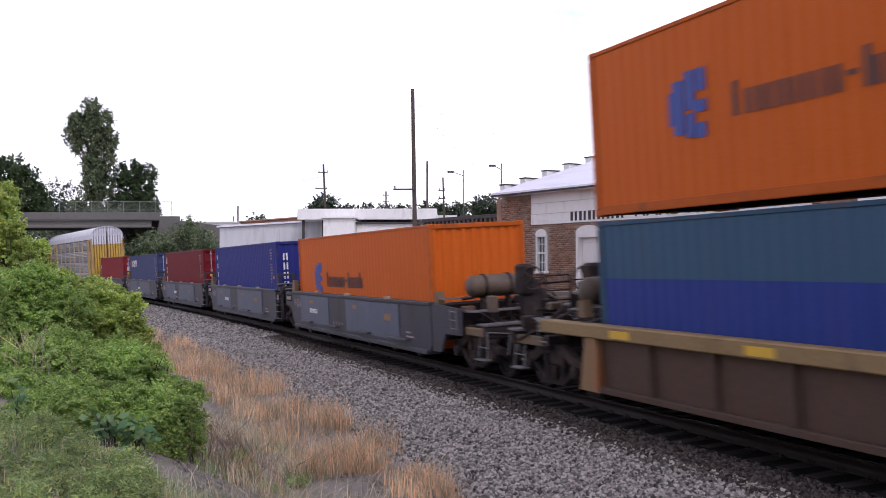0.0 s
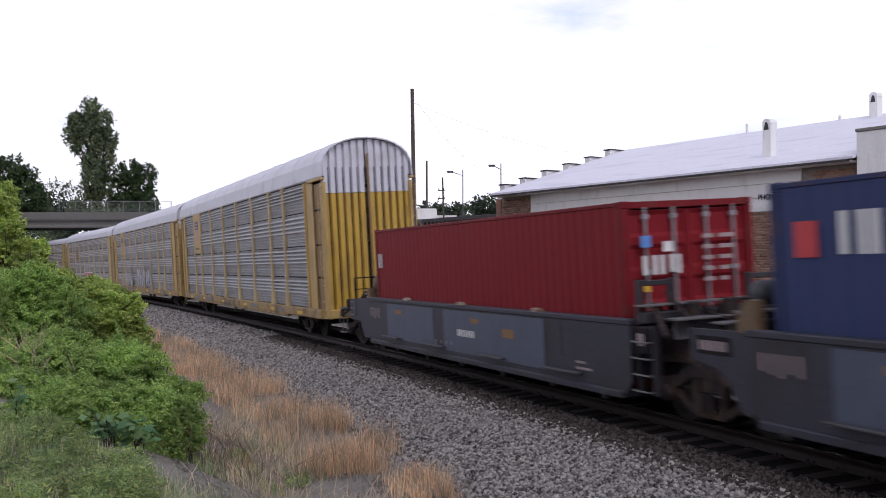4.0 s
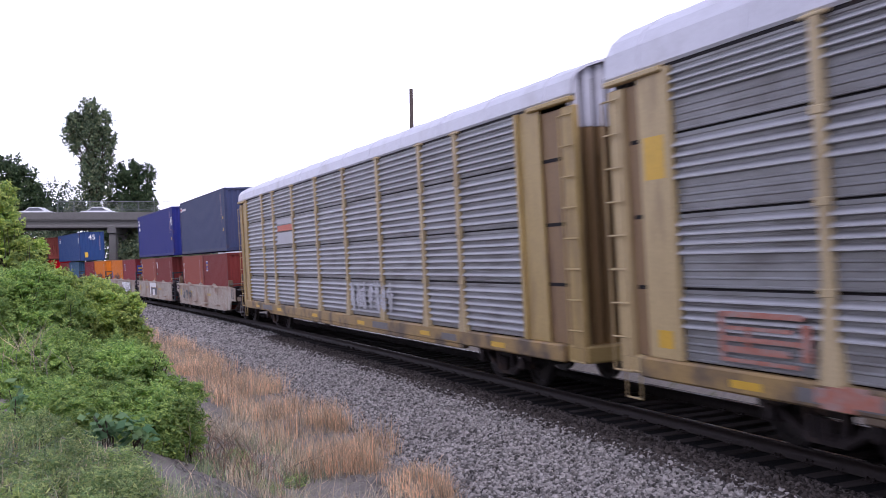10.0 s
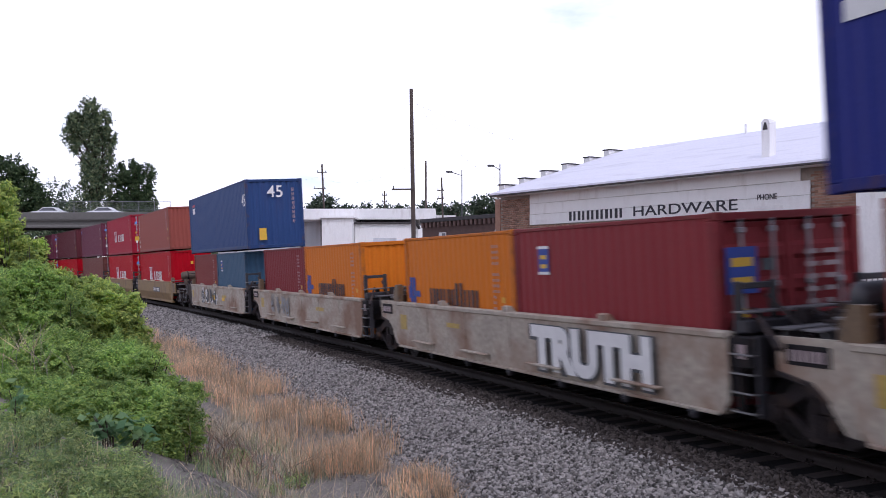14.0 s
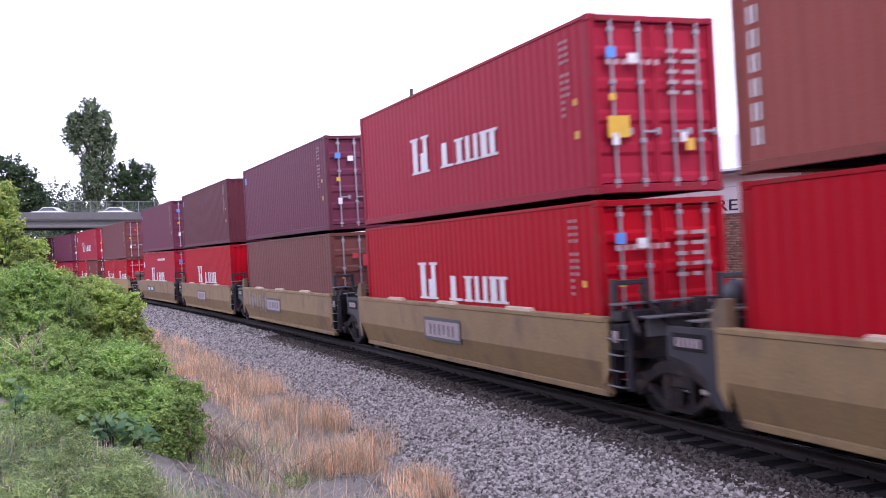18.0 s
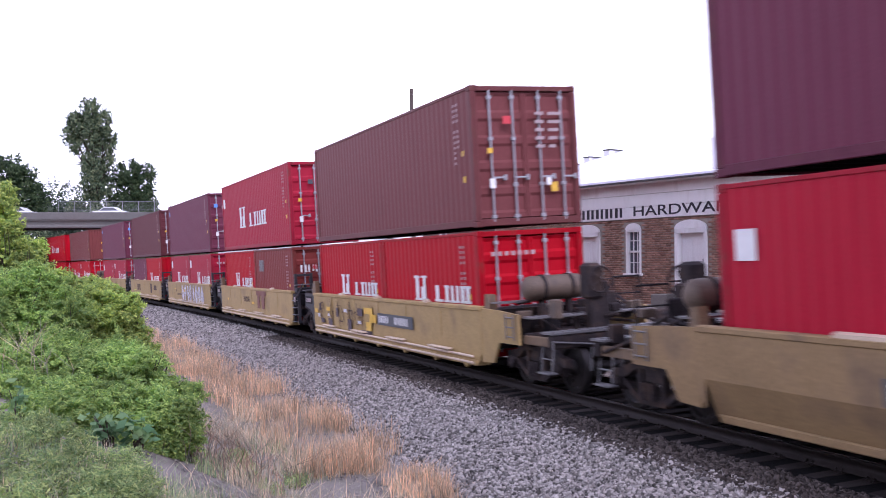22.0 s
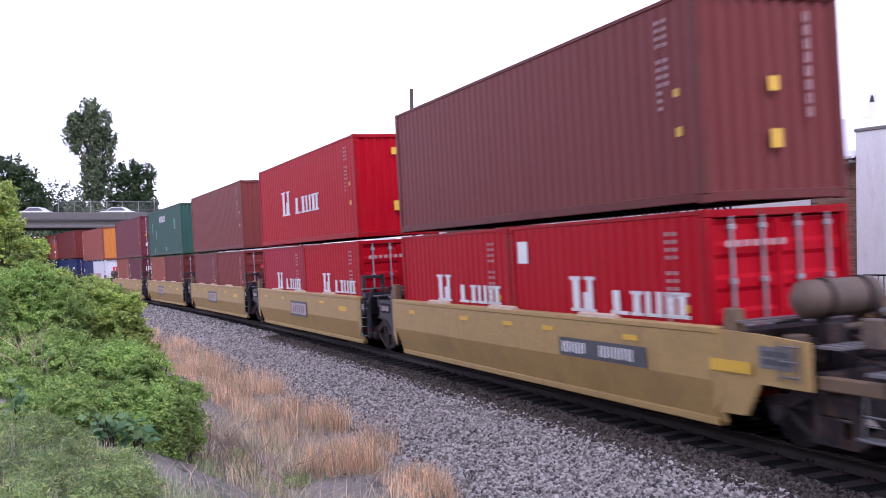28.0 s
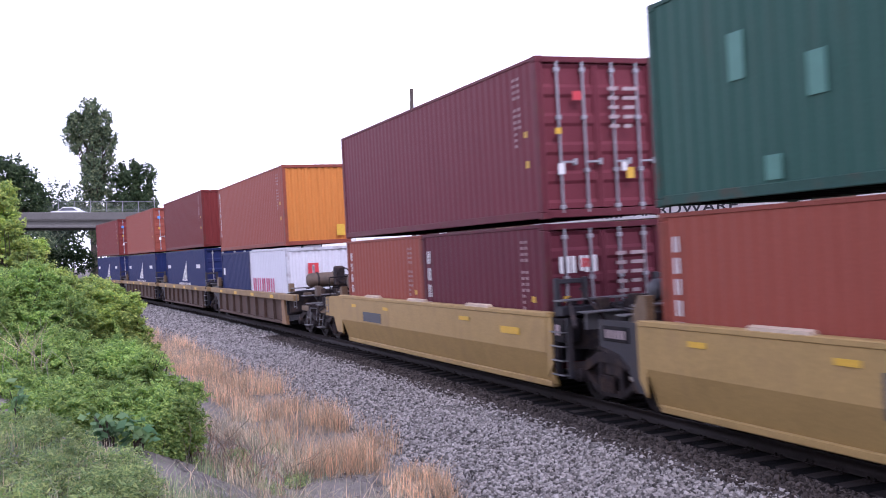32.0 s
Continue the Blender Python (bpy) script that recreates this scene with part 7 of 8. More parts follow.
def door_signs(height, extra=WHITE_MARK):
    """Small plates on the doors."""
    return [mark("door_label", [(0.32, 0.78, 0.45, 0.98), (1.62, 0.82, 1.74, 0.98)], WHITE_MARK, "end"),
            mark("lettering", [(p, height - 0.62 - 0.17 * i, p + w, height - 0.555 - 0.17 * i) for i in range(5) for p, w in ((1.42, 0.20), (1.72, 0.32 - 0.04 * i))], FAINT_MARK, "end"),
            mark("warning_label", [(0.30, height - 1.40, 0.42, height - 1.29), (1.72, 0.68, 1.88, 0.88)], YELLOW_MARK, "end"),
            *([mark("round_label", [(0.28, height - 0.72, 0.46, height - 0.54)], SKYBLUE_MARK, "end")] if extra is WHITE_MARK else []), mark("square_label", [(0.68, height - 0.80, 0.86, height - 0.64)], extra, "end")]


def big_word(z0, a, size):
    """The white word on the red containers, a tall first sign and four smaller ones, as upright bars on a thin foot. size: the word's length."""
    w, hi, lo = size, size * 0.175, size * 0.112
    bars = [(0.02, 0.085, hi), (0.125, 0.17, hi * 0.55), (0.165, 0.215, hi), (0.40, 0.46, lo), (0.575, 0.63, lo), (0.675, 0.715, lo), (0.76, 0.80, lo), (0.835, 0.895, lo), (0.925, 0.975, lo)]
    rects = [(a + p * w, z0, a + q * w, z0 + h) for p, q, h in bars]
    rects += [(a, z0, a + 0.24 * w, z0 + 0.05), (a + 0.38 * w, z0, a + 0.53 * w, z0 + 0.055), (a + 0.555 * w, z0, a + 0.65 * w, z0 + 0.05), (a + 0.665 * w, z0, a + 0.81 * w, z0 + 0.05), (a + 0.825 * w, z0, a + w, z0 + 0.055)]
    rects += [(a - 0.01 * w, z0 + hi - 0.06, a + 0.10 * w, z0 + hi), (a + 0.14 * w, z0 + hi - 0.06, a + 0.24 * w, z0 + hi), (a + 0.825 * w, z0 + lo - 0.055, a + w, z0 + lo), (a + 0.555 * w, z0 + lo - 0.05, a + 0.65 * w, z0 + lo)]
    return mark("lettering", rects, WHITE_MARK, "side", "white word as bars")


def stack(u, style, low, top=None):
    """Fills a well of a car of that style. low: (length, height, colour, label, doors, marks) front to rear; top the same or None."""
    n = len(low)
    for i, (length, height, color, label, doors, marks) in enumerate(low):
        x = 0.0 if n == 1 else (-1 if i == 0 else 1) * (FT20 / 2 + 0.02)
        container(length, height, color, u, x, FLOORS[style], label, doors, marks)
    if top:
        length, height, color, label, doors, marks, *front = top
        container(length, height, color, u, 0.0, FLOORS[style] + low[0][1] + GAP, label, doors, marks, None, *front)


def hapag(z, a=2.0):
    """A blue emblem of blocks and a long dark word as bars."""
    blocks = [(a + 0.02, z + 0.22, a + 0.16, z + 0.68), (a + 0.12, z + 0.08, a + 0.36, z + 0.82), (a + 0.40, z + 0.40, a + 0.62, z + 0.92), (a + 0.40, z + 0.02, a + 0.60, z + 0.34), (a + 0.58, z + 0.34, a + 0.86, z + 0.50), (a + 0.66, z + 0.62, a + 0.86, z + 0.92), (a + 0.62, z, a + 0.84, z + 0.2)]
    b, word = a + 1.42, []
    for w, tall in ((0.34, 1), (0.28, 0), (0.28, 0), (0.28, 0), (0.28, 0), (0.14, -1), (0.24, 1), (0.28, 0), (0.28, 0), (0.28, 1)):
        h = 0.44 if tall == 1 else 0.31
        if tall == -1:
            word.append((b, z + 0.34, b + w, z + 0.40))
        else:
            word += [(b, z + 0.18, b + 0.095, z + 0.18 + h), (b + w - 0.095, z + 0.18, b + w, z + 0.18 + 0.31)]
        b += w + 0.10
    return [mark("emblem", blocks, BLUE_MARK, "side", "blue emblem of blocks"), mark("lettering", word, BLACK_MARK, "side", "dark word as bars")]

def blue_band(thing, length, height):
    """The lower two thirds repainted in strong blue, following the folds."""
    band = Geo().strip(corrugated(length - 0.24, 0, 0, 0.278, 0.013), "z", 0.17, 1.70).mesh("side_band", BOX)
    part("side_band", band, thing, "strong blue repainted lower side", pose(0, 1.211, 0), (0.032, 0.055, 0.24))


# ribbed car at the head: orange on blue-green
U = 17.69 - 6.096
well_car(U, "ribbed", "rusty tan ribbed well car with yellow top chord", False, True, True, False,
         [on_car("reflector", [(a, 1.2, a + 0.55, 1.32) for a in (1.0, 4.2, 7.5, 10.8)], YELLOW_MARK, "yellow reflective patches", 0.285)])
stack(U, "ribbed", [(FT40, STD, TEAL, "faded blue-green steel container repainted blue low down", False, codes(STD) + [blue_band])],
      (FT40, STD, ORANGE, "orange steel container stacked on a blue-green one", False, hapag(0.93, 2.15) + codes(STD)))

# five grey units with single containers
GREY_SET = [37.38, 52.89, 68.39, 83.95, 99.5]
grey_marks = lambda k: [on_car("data_panel", [(9.6 - k * 0.3, 0.95, 10.1 - k * 0.3, 1.12), (2.2, 1.15, 2.7, 1.25), (6.9, 1.15, 7.3, 1.25)], DULL_MARK),
                        on_car("patch", [(1.0 + k * 0.15, 0.52, 4.4 + k * 0.1, 1.38), (6.2 - k * 0.2, 0.50, 10.7 - k * 0.15, 1.38)], GREYCAR_PATCH, "paler grey repainted patch", 0.196), on_car("lettering", small_text(0.85, 2.2 + k, 0, 0.14, 1), WHITE_MARK), on_car("lettering", [(0.25 + 0.17 * i, 1.02 - 0.03 * (i % 3), 0.30 + 0.17 * i, 1.24) for i in range(5)] + [(4.9 + 0.3 * i, 0.58 + 0.05 * (i % 2), 4.94 + 0.3 * i, 0.70) for i in range(4)] + [(11.2, 0.62, 11.7, 0.66), (11.2, 0.72, 11.5, 0.76)], FAINT_MARK, "worn white ticks and bars")]
GREYCAR_PATCH = surface("paler_grey_paint", (0.075, 0.09, 0.135), 0.55, vary=0.2, scale=2, fine=25, bump=0.05)
for k, rear in enumerate(GREY_SET):
    well_car(rear - 6.096, "grey", "dark grey weathered well car with grime and paler patches", k == 0, k == 4, True, False, grey_marks(k))
U = GREY_SET[0] - 6.096
stack(U, "grey", [(FT40, HIGH, ORANGE, "orange steel container with a blue emblem in a grey car", False, hapag(1.15) + [mark("grime_plate", [(11.1, 0.35, 11.3, 0.75)], WHITE_MARK)])])
stack(GREY_SET[1] - 6.096, "grey", [(FT40, HIGH, NAVY, "dark blue steel container with white upright lettering", False, codes(HIGH) + [mark("lettering", column_bars(0.45, 2.55, 0.24, 5, 0.40), WHITE_MARK), mark("lettering", column_bars(0.25, 2.45, 0.26, 6), WHITE_MARK, "end")])])
stack(GREY_SET[2] - 6.096, "grey", [(FT40, HIGH, DKRED, "dark red steel container with white upright lettering", True, codes(HIGH) + door_signs(HIGH, GREY_MARK) + [mark("lettering", column_bars(0.35, 2.6, 0.40, 4, 0.58), WHITE_MARK), mark("yellow_plate", [(0.85, 0.75, 1.2, 1.1)], YELLOW_MARK, "end")])])
stack(GREY_SET[3] - 6.096, "grey", [(FT40, HIGH, GREYBLUE, "grey-blue steel container with a white word high on its side", True, codes(HIGH) + [mark("lettering", word_bars(1.15, 2.03, 0.48, [0.85, 0.9, 0.9, 0.9, 0.95], 0.1, 0.32), WHITE_MARK), mark("emblem", [(0.42, 2.0, 0.8, 2.42)], RED_MARK)])])
stack(GREY_SET[4] - 6.096, "grey", [(FT40, HIGH, (0.22, 0.022, 0.024), "red steel container with white letters on its door", True, door_signs(HIGH) + [mark("lettering", word_bars(0.25, 1.9, 0.36, [0.8], 0.1), WHITE_MARK), mark("lettering", word_bars(0.30, 1.75, 0.30, [0.85, 0.85, 0.2], 0.2, 0.3), WHITE_MARK, "end")])])

# four autoracks
sill_marks = [on_car("reflector", [(a, 0.78, a + 0.6, 0.88) for a in (2.4, 6.0, 10.8, 15.5, 20.2, 24.0)], YELLOW_MARK, "yellow reflective patches", 0.326), on_car("data_panel", [(3.6, 0.76, 5.2, 0.92), (16.8, 0.76, 18.0, 0.92), (21.5, 0.76, 22.3, 0.9)], PALE_STEEL, "", 0.326)]
RACK_U = [117.55, 146.57, 175.45, 204.3]
def shield():
    """A yellow plate over the upper half of a narrow bay, with a faded shield."""
    def make(car, length, height):
        h, y = length / 2, 1.545
        part("yellow_plate", Geo().box(7.68, 9.32, y - 0.05, y - 0.008, 3.06, 5.02, 0.004).mesh("yellow_plate", PLATE_YELLOW), car)
        edge = lambda k: [(8.46 + p * k, 4.16 + q * k) for p, q in ((-0.55, 0.55), (-0.30, 0.68), (0, 0.60), (0.30, 0.68), (0.55, 0.55), (0.48, -0.30), (0.30, -0.66), (0, -0.78), (-0.30, -0.66), (-0.48, -0.30))]
        part("shield", Geo().prism(edge(0.78), "y", y - 0.008, y - 0.004).mesh("shield", PINK_PALE), car, "faded red and white shield")
        for i in range(4):
            x = 8.16 + i * 0.17
            part("shield_stripe", Geo().box(x, x + 0.07, y - 0.004, y - 0.001, 3.72, 4.24).mesh("shield_stripe", FAINT_MARK), car)
        top = [(8.04, 4.26), (8.88, 4.26), (8.89, 4.58), (8.70, 4.68), (8.46, 4.62), (8.22, 4.68), (8.03, 4.58)]
        part("shield_top", Geo().prism(top, "y", y - 0.004, y - 0.001).mesh("shield_top", GREY_NAVY), car, "dark blue shield top")
        part("shield_bar", Geo().box(8.14, 8.78, y - 0.001, y + 0.002, 4.32, 4.40).mesh("shield_bar", FAINT_MARK), car)
        part("shield_bar", Geo().box(8.14, 8.78, y - 0.001, y + 0.002, 4.47, 4.57).mesh("shield_bar", FAINT_MARK), car)
        g = Geo()
        for i in range(9):
            g.box(7.92 + i * 0.125, 8.0 + i * 0.125, y - 0.008, y - 0.004, 3.24, 3.32)
        tagged(part("lettering", g.mesh("lettering", TAN_STEEL), car), kind="stuff")
    return [make]


PINK_PALE = surface("faded_red_shield", (0.52, 0.25, 0.23), 0.6, vary=0.12, scale=6, fine=30, bump=0.0)
GREY_NAVY = surface("dark_blue_shield", (0.05, 0.05, 0.13), 0.6, vary=0.12, scale=6, fine=30, bump=0.0)


def spray(seed, a, z, w, h, mats, label, letters=5, fills=0, thick=1.0):
    """A sprayed tag: rounded fills with curling strokes over them, no letters."""
    def make(car, length, height):
        rng = random.Random(seed)
        y0 = 1.553 if length > 20 else 1.43
        for k, mat in enumerate(mats):
            g = Geo()
            for i in range(letters):
                cx, cz, rx, rz = a + w * (i + 0.5) / letters, z + h * (0.5 + rng.uniform(-0.08, 0.08)), w / letters * 0.52, h * rng.uniform(0.40, 0.52)
                y = y0 + 0.0025 * k + 0.0004 * i
                if k < fills and len(mats) > 1:
                    n, ph = 18, rng.uniform(0, 6)
                    rx, rz = rx * (1.06 - 0.16 * k), rz * (1.06 - 0.16 * k)
                    ring = [(cx + rx * math.cos(q * 2 * math.pi / n) * (0.9 + 0.14 * math.sin(3 * q + ph)), cz + rz * math.sin(q * 2 * math.pi / n) * (0.9 + 0.16 * math.sin(2 * q + ph))) for q in range(n)]
                    g.add([(length / 2 - p, y, q) for p, q in ring], [tuple(range(n))])
                    continue
                for stroke in range(4):
                    ph, turn, wide = rng.uniform(0, 6), rng.choice((-1, 1)) * rng.uniform(2.2, 4.6), rng.uniform(0.035, 0.07) * h * 1.4 * thick
                    ox, oz, sx, sz = cx + rng.uniform(-0.25, 0.25) * rx, cz + rng.uniform(-0.35, 0.35) * rz, rx * rng.uniform(0.35, 0.8), rz * rng.uniform(0.3, 0.75)
                    if stroke % 2 == 0:     # a slanting straight stroke
                        lean = rng.uniform(-0.45, 0.45) * rx
                        pts = [(ox + lean * (q / 5.5 - 1) + 0.04 * rx * math.sin(q), cz + rz * 0.9 * (q / 5.5 - 1)) for q in range(12)]
                    else:
                        pts = [(ox + sx * math.cos(ph + turn * q / 11), oz + sz * math.sin(ph + turn * q / 11 + 0.5 * math.sin(q))) for q in range(12)]
                    verts = []
                    for q, (p, r) in enumerate(pts):
                        b, c = pts[max(q - 1, 0)], pts[min(q + 1, 11)]
                        dx, dz = c[0] - b[0], c[1] - b[1]
                        d = math.hypot(dx, dz) + 1e-6
                        verts += [(length / 2 - p + dz / d * wide, y + 0.0001 * stroke, r + dx / d * wide), (length / 2 - p - dz / d * wide, y + 0.0001 * stroke, r - dx / d * wide)]
                    g.add(verts, [(2 * q, 2 * q + 1, 2 * q + 3, 2 * q + 2) for q in range(11)])
            tagged(part("graffiti", g.mesh("graffiti", mat), car), label, kind="stuff")
    return make


autorack(RACK_U[0], "grey autorack with yellow posts, end doors and a shield plate", shield() + sill_marks + [on_car("data_panel", [(6.7, 0.74, 8.3, 0.92)], PALE_STEEL, "", 0.33)], 1.18, door_paint=(0.52, 0.33, 0.05))
autorack(RACK_U[1], "grey autorack with yellow posts, shield plate and white graffiti", shield() + sill_marks + [spray(3, 6.4, 1.08, 3.2, 0.95, [GALV, GREY_MARK, GALV, GALV_ROOF, GALV], "grey-white graffiti", 8, 0, 0.3), spray(4, 11.85, 1.1, 6.2, 1.2, [GREY_MARK, GALV, GALV_ROOF, GALV], "white graffiti", 7, 0, 0.5), on_car("data_panel", [(6.7, 0.74, 8.3, 0.92)], PALE_STEEL, "", 0.33)], 1.12)
autorack(RACK_U[2], "grey autorack with pale posts and pink graffiti", sill_marks + [on_car("graffiti", [(11.98, 1.12, 16.9, 1.93), (12.1, 1.93, 16.7, 2.0), (12.05, 1.04, 17.1, 1.12)], WHITE_MARK, "white ground of the graffiti", 0.318), on_car("graffiti", [(12.08, 1.14, 16.8, 1.88), (12.2, 1.88, 16.6, 1.94)], CORAL_MARK, "coral-red graffiti", 0.324), spray(7, 12.05, 1.06, 4.8, 0.88, [WHITE_MARK, CORAL_MARK], "white and red strokes of graffiti", 7, 0, 0.36), on_car("graffiti", [(12.2, 0.72, 17.2, 1.0)], PURPLE_MARK, "purple graffiti along the sill", 0.328), spray(8, 12.2, 0.70, 5.0, 0.40, [LILAC_MARK], "pale strokes along the sill", 9, 0, 0.6), on_car("yellow_plate", [(0.62, 3.5, 1.12, 4.1), (0.75, 1.15, 1.1, 1.4)], YELLOW_MARK, "yellow data plate", 0.257), on_car("faded_plate", [(6.5, 3.25, 8.2, 3.45), (6.5, 3.52, 8.2, 3.72), (6.5, 3.79, 8.2, 3.98)], DULL_MARK, "", 0.29), on_car("graffiti", [(2.2, 1.66, 3.75, 1.73), (2.35, 1.50, 3.55, 1.55), (2.3, 1.36, 3.7, 1.42), (2.25, 1.22, 3.5, 1.30), (2.3, 1.10, 3.65, 1.15), (2.2, 1.10, 2.30, 1.73), (2.72, 1.22, 2.80, 1.55), (3.7, 1.20, 3.86, 1.62)], ORANGE_WASH, "thin orange spray paint", 0.30), on_car("graffiti", [(3.9, 0.78, 4.9, 0.95), (4.1, 0.95, 4.7, 1.0), (4.0, 0.72, 4.5, 0.78)], ORANGE_WASH, "orange spray paint on the sill", 0.33)], 0.92, (0.50, 0.375, 0.18))
autorack(RACK_U[3], "grey autorack with yellow posts and a red stripe", sill_marks + [on_car("stripe", [(6.55, 3.57, 8.85, 3.77)], ORANGE_MARK, "orange-red stripe", 0.29), on_car("plate", [(6.5, 3.15, 8.9, 3.52), (6.5, 3.80, 8.9, 4.0)], GALV, "", 0.288), spray(12, 15.0, 1.15, 3.6, 0.8, [GALV_ROOF, GALV], "chalky white graffiti", 7, 0, 0.5)], 0.64, (0.43, 0.305, 0.11), True)

# five chalky units
DULL_YELLOW = surface("faded_yellow_patch", (0.42, 0.29, 0.07), 0.6, vary=0.25, scale=5, fine=25, bump=0.0)
RUST_SET = [234.45, 250.2, 265.2, 280.9, 296.65]


def truth(car, length, height):
    edge = lettering("graffiti_edge", "TRUTH", 0.84, GREY_MARK, 3.9, 0.006, 0.16)
    part("graffiti_edge", edge, car, "dark edge of the painted word", pose(6.1 - 7.07, 1.468, 0.46, 0, 0, 180))
    me = lettering("graffiti", "TRUTH", 0.78, WHITE_MARK, 3.75, 0.01, 0.09)
    tagged(part("graffiti", me, car, "", pose(6.1 - 7.15, 1.475, 0.50, 0, 0, 180)), "white painted word TRUTH", kind="stuff")


rust_decor = [[spray(20, 1.0, 0.6, 3.0, 0.6, [GREY_MARK], "faint grey scrawl", 3)],
              [on_car("block_sign", [(4.9, 0.45, 5.35, 1.38), (5.35, 1.1, 7.4, 1.38), (6.0, 0.55, 6.9, 0.95)], WHITE_MARK, "white painted angular block", 0.215), on_car("shade_block", [(5.4, 0.62, 7.6, 1.05)], GREY_MARK, "", 0.208)],
              [truth], [spray(23, 2.0, 0.6, 3.0, 0.7, [GALV], "pale scrawl", 4)], [spray(24, 3.0, 0.55, 4.2, 0.8, [WHITE_MARK, STEEL_GREY], "pale graffiti", 4), on_car("patch", [(6.0, 0.8, 6.5, 1.0), (8.2, 0.8, 8.8, 0.95)], YELLOW_MARK)]]
for k, rear in enumerate(RUST_SET):
    well_car(rear - 6.096, "rust", "chalky white well car with heavy rust stains", k == 0, k == 4, True, False, rust_decor[k] + [on_car("reflector", [(0.3, 0.8, 0.75, 1.15), (3.3, 1.0, 4.0, 1.1), (8.2, 0.95, 9.1, 1.06)], DULL_YELLOW, "faded yellow patches", 0.19)])
low_text = mark("lettering", column_bars(0.35, 2.2, 0.24, 5), WHITE_MARK)
crest = [mark("plate", [(0.98, 1.80, 1.36, 2.20)], BLUE_MARK, "side", "blue and yellow crest plate"), mark("plate", [(1.06, 1.86, 1.28, 1.93), (1.06, 2.02, 1.28, 2.09)], YELLOW_MARK, "side", "", 0.008), mark("plate", [(0.97, 1.75, 1.37, 1.80), (0.97, 2.20, 1.37, 2.25)], WHITE_MARK, "side", "", 0.008)]
U = RUST_SET[0] - 6.096
stack(U, "rust", [(FT20, STD, BROWN, "red-brown short steel container with a crest plate", False, crest), (FT20, STD, RUSTY, "rust-brown short steel container", False, [low_text] + codes(STD, FT20))],
      (FT40, HIGH, (0.060, 0.074, 0.145), "dark slate-blue container stacked on short ones", False, codes(HIGH) + [mark("lettering", [(0.3, 2.35, 0.7, 2.6), (0.75, 2.38, 2.0, 2.5)], WHITE_MARK), mark("plate", [(0.32, 2.44, 0.68, 2.5)], RED_MARK, "side", "", 0.008)]))
U = RUST_SET[1] - 6.096
stack(U, "rust", [(FT20, STD, BROWN, "red-brown short steel container with a crest plate", False, [mark("plate", [(0.5, 1.9, 0.75, 2.3)], WHITE_MARK), mark("plate", [(0.5, 1.5, 0.72, 1.6)], TEAL_MARK)] + codes(STD, FT20)), (FT20, STD, RUSTY, "rust-brown short steel container", False, [low_text] + codes(STD, FT20))],
      (FT45, HIGH, NAVY, "dark blue long container with white numerals 45", False, codes(HIGH, FT45) + [number_45, mark("lettering", [(0.4, 2.2, 1.1, 2.4), (0.4, 1.85, 1.1, 2.08), (0.4, 2.44, 0.8, 2.6)], WHITE_MARK), mark("warning_label", [(0.95, 1.55, 1.2, 1.8)], YELLOW_MARK, "end"), mark("lettering", column_bars(2.0, 2.5, 0.14, 9), CODE_MARK, "end")]))
U = RUST_SET[2] - 6.096
half_hapag = [mark("emblem", [(0.30, 0.95, 0.45, 1.65), (0.50, 0.95, 0.66, 1.65), (0.2, 1.15, 0.28, 1.45), (0.68, 1.2, 0.95, 1.34)], BLUE_MARK, "side", "blue emblem"), mark("lettering", word_bars(1.6, 0.95, 0.46, [0.7, 0.7, 0.7, 0.4, 0.8, 0.7, 0.7], 0.2, 0.34, (4,)), BLACK_MARK, "side", "dark word as bars")]
stack(U, "rust", [(FT20, STD, (0.25, 0.05, 0.045), "dark red short steel container with a small crest plate", True, crest + door_signs(STD, GREY_MARK) + [mark("crest_plate", [(0.10, 1.50, 0.60, 2.12)], BLUE_MARK, "end", "blue and yellow crest plate"), mark("crest_band", [(0.18, 1.62, 0.52, 1.72), (0.18, 1.86, 0.52, 1.98)], YELLOW_MARK, "end", "", 0.010)]), (FT20, STD, (0.64, 0.23, 0.015), "amber-orange short steel container with a blue emblem", False, half_hapag + codes(STD, FT20))])
U = RUST_SET[3] - 6.096
stack(U, "rust", [(FT20, STD, (0.64, 0.23, 0.015), "amber-orange short steel container with a blue emblem", False, half_hapag + codes(STD, FT20)), (FT20, STD, (0.20, 0.03, 0.03), "dark red short steel container", False, codes(STD, FT20))])
U = RUST_SET[4] - 6.096
stack(U, "rust", [(FT20, STD, TEAL, "blue-green short steel container", False, crest), (FT20, STD, BROWN, "red-brown short steel container", False, codes(STD, FT20))],
      (FT45, HIGH, (0.035, 0.072, 0.19), "blue long container with white numerals 45 on its end", False, [number_45, mark("plate", [(1.1, 2.05, 1.75, 2.35)], WHITE_MARK), mark("lettering", [(1.1 + 0.12 * i, 2.42, 1.18 + 0.12 * i, 2.55) for i in range(6)], RED_MARK), mark("warning_label", [(0.5, 0.35, 0.8, 0.85)], YELLOW_MARK, "end"), mark("lettering", column_bars(1.95, 2.5, 0.14, 8), CODE_MARK, "end")]))

RUST_FLAKE = surface("red_brown_primer", (0.17, 0.05, 0.03), 0.6, vary=0.25, scale=3, fine=25, bump=0.0)
RUST_PLUM = surface("plum_brown_spray_paint", (0.06, 0.035, 0.045), 0.6, vary=0.3, scale=5, fine=30, bump=0.0)
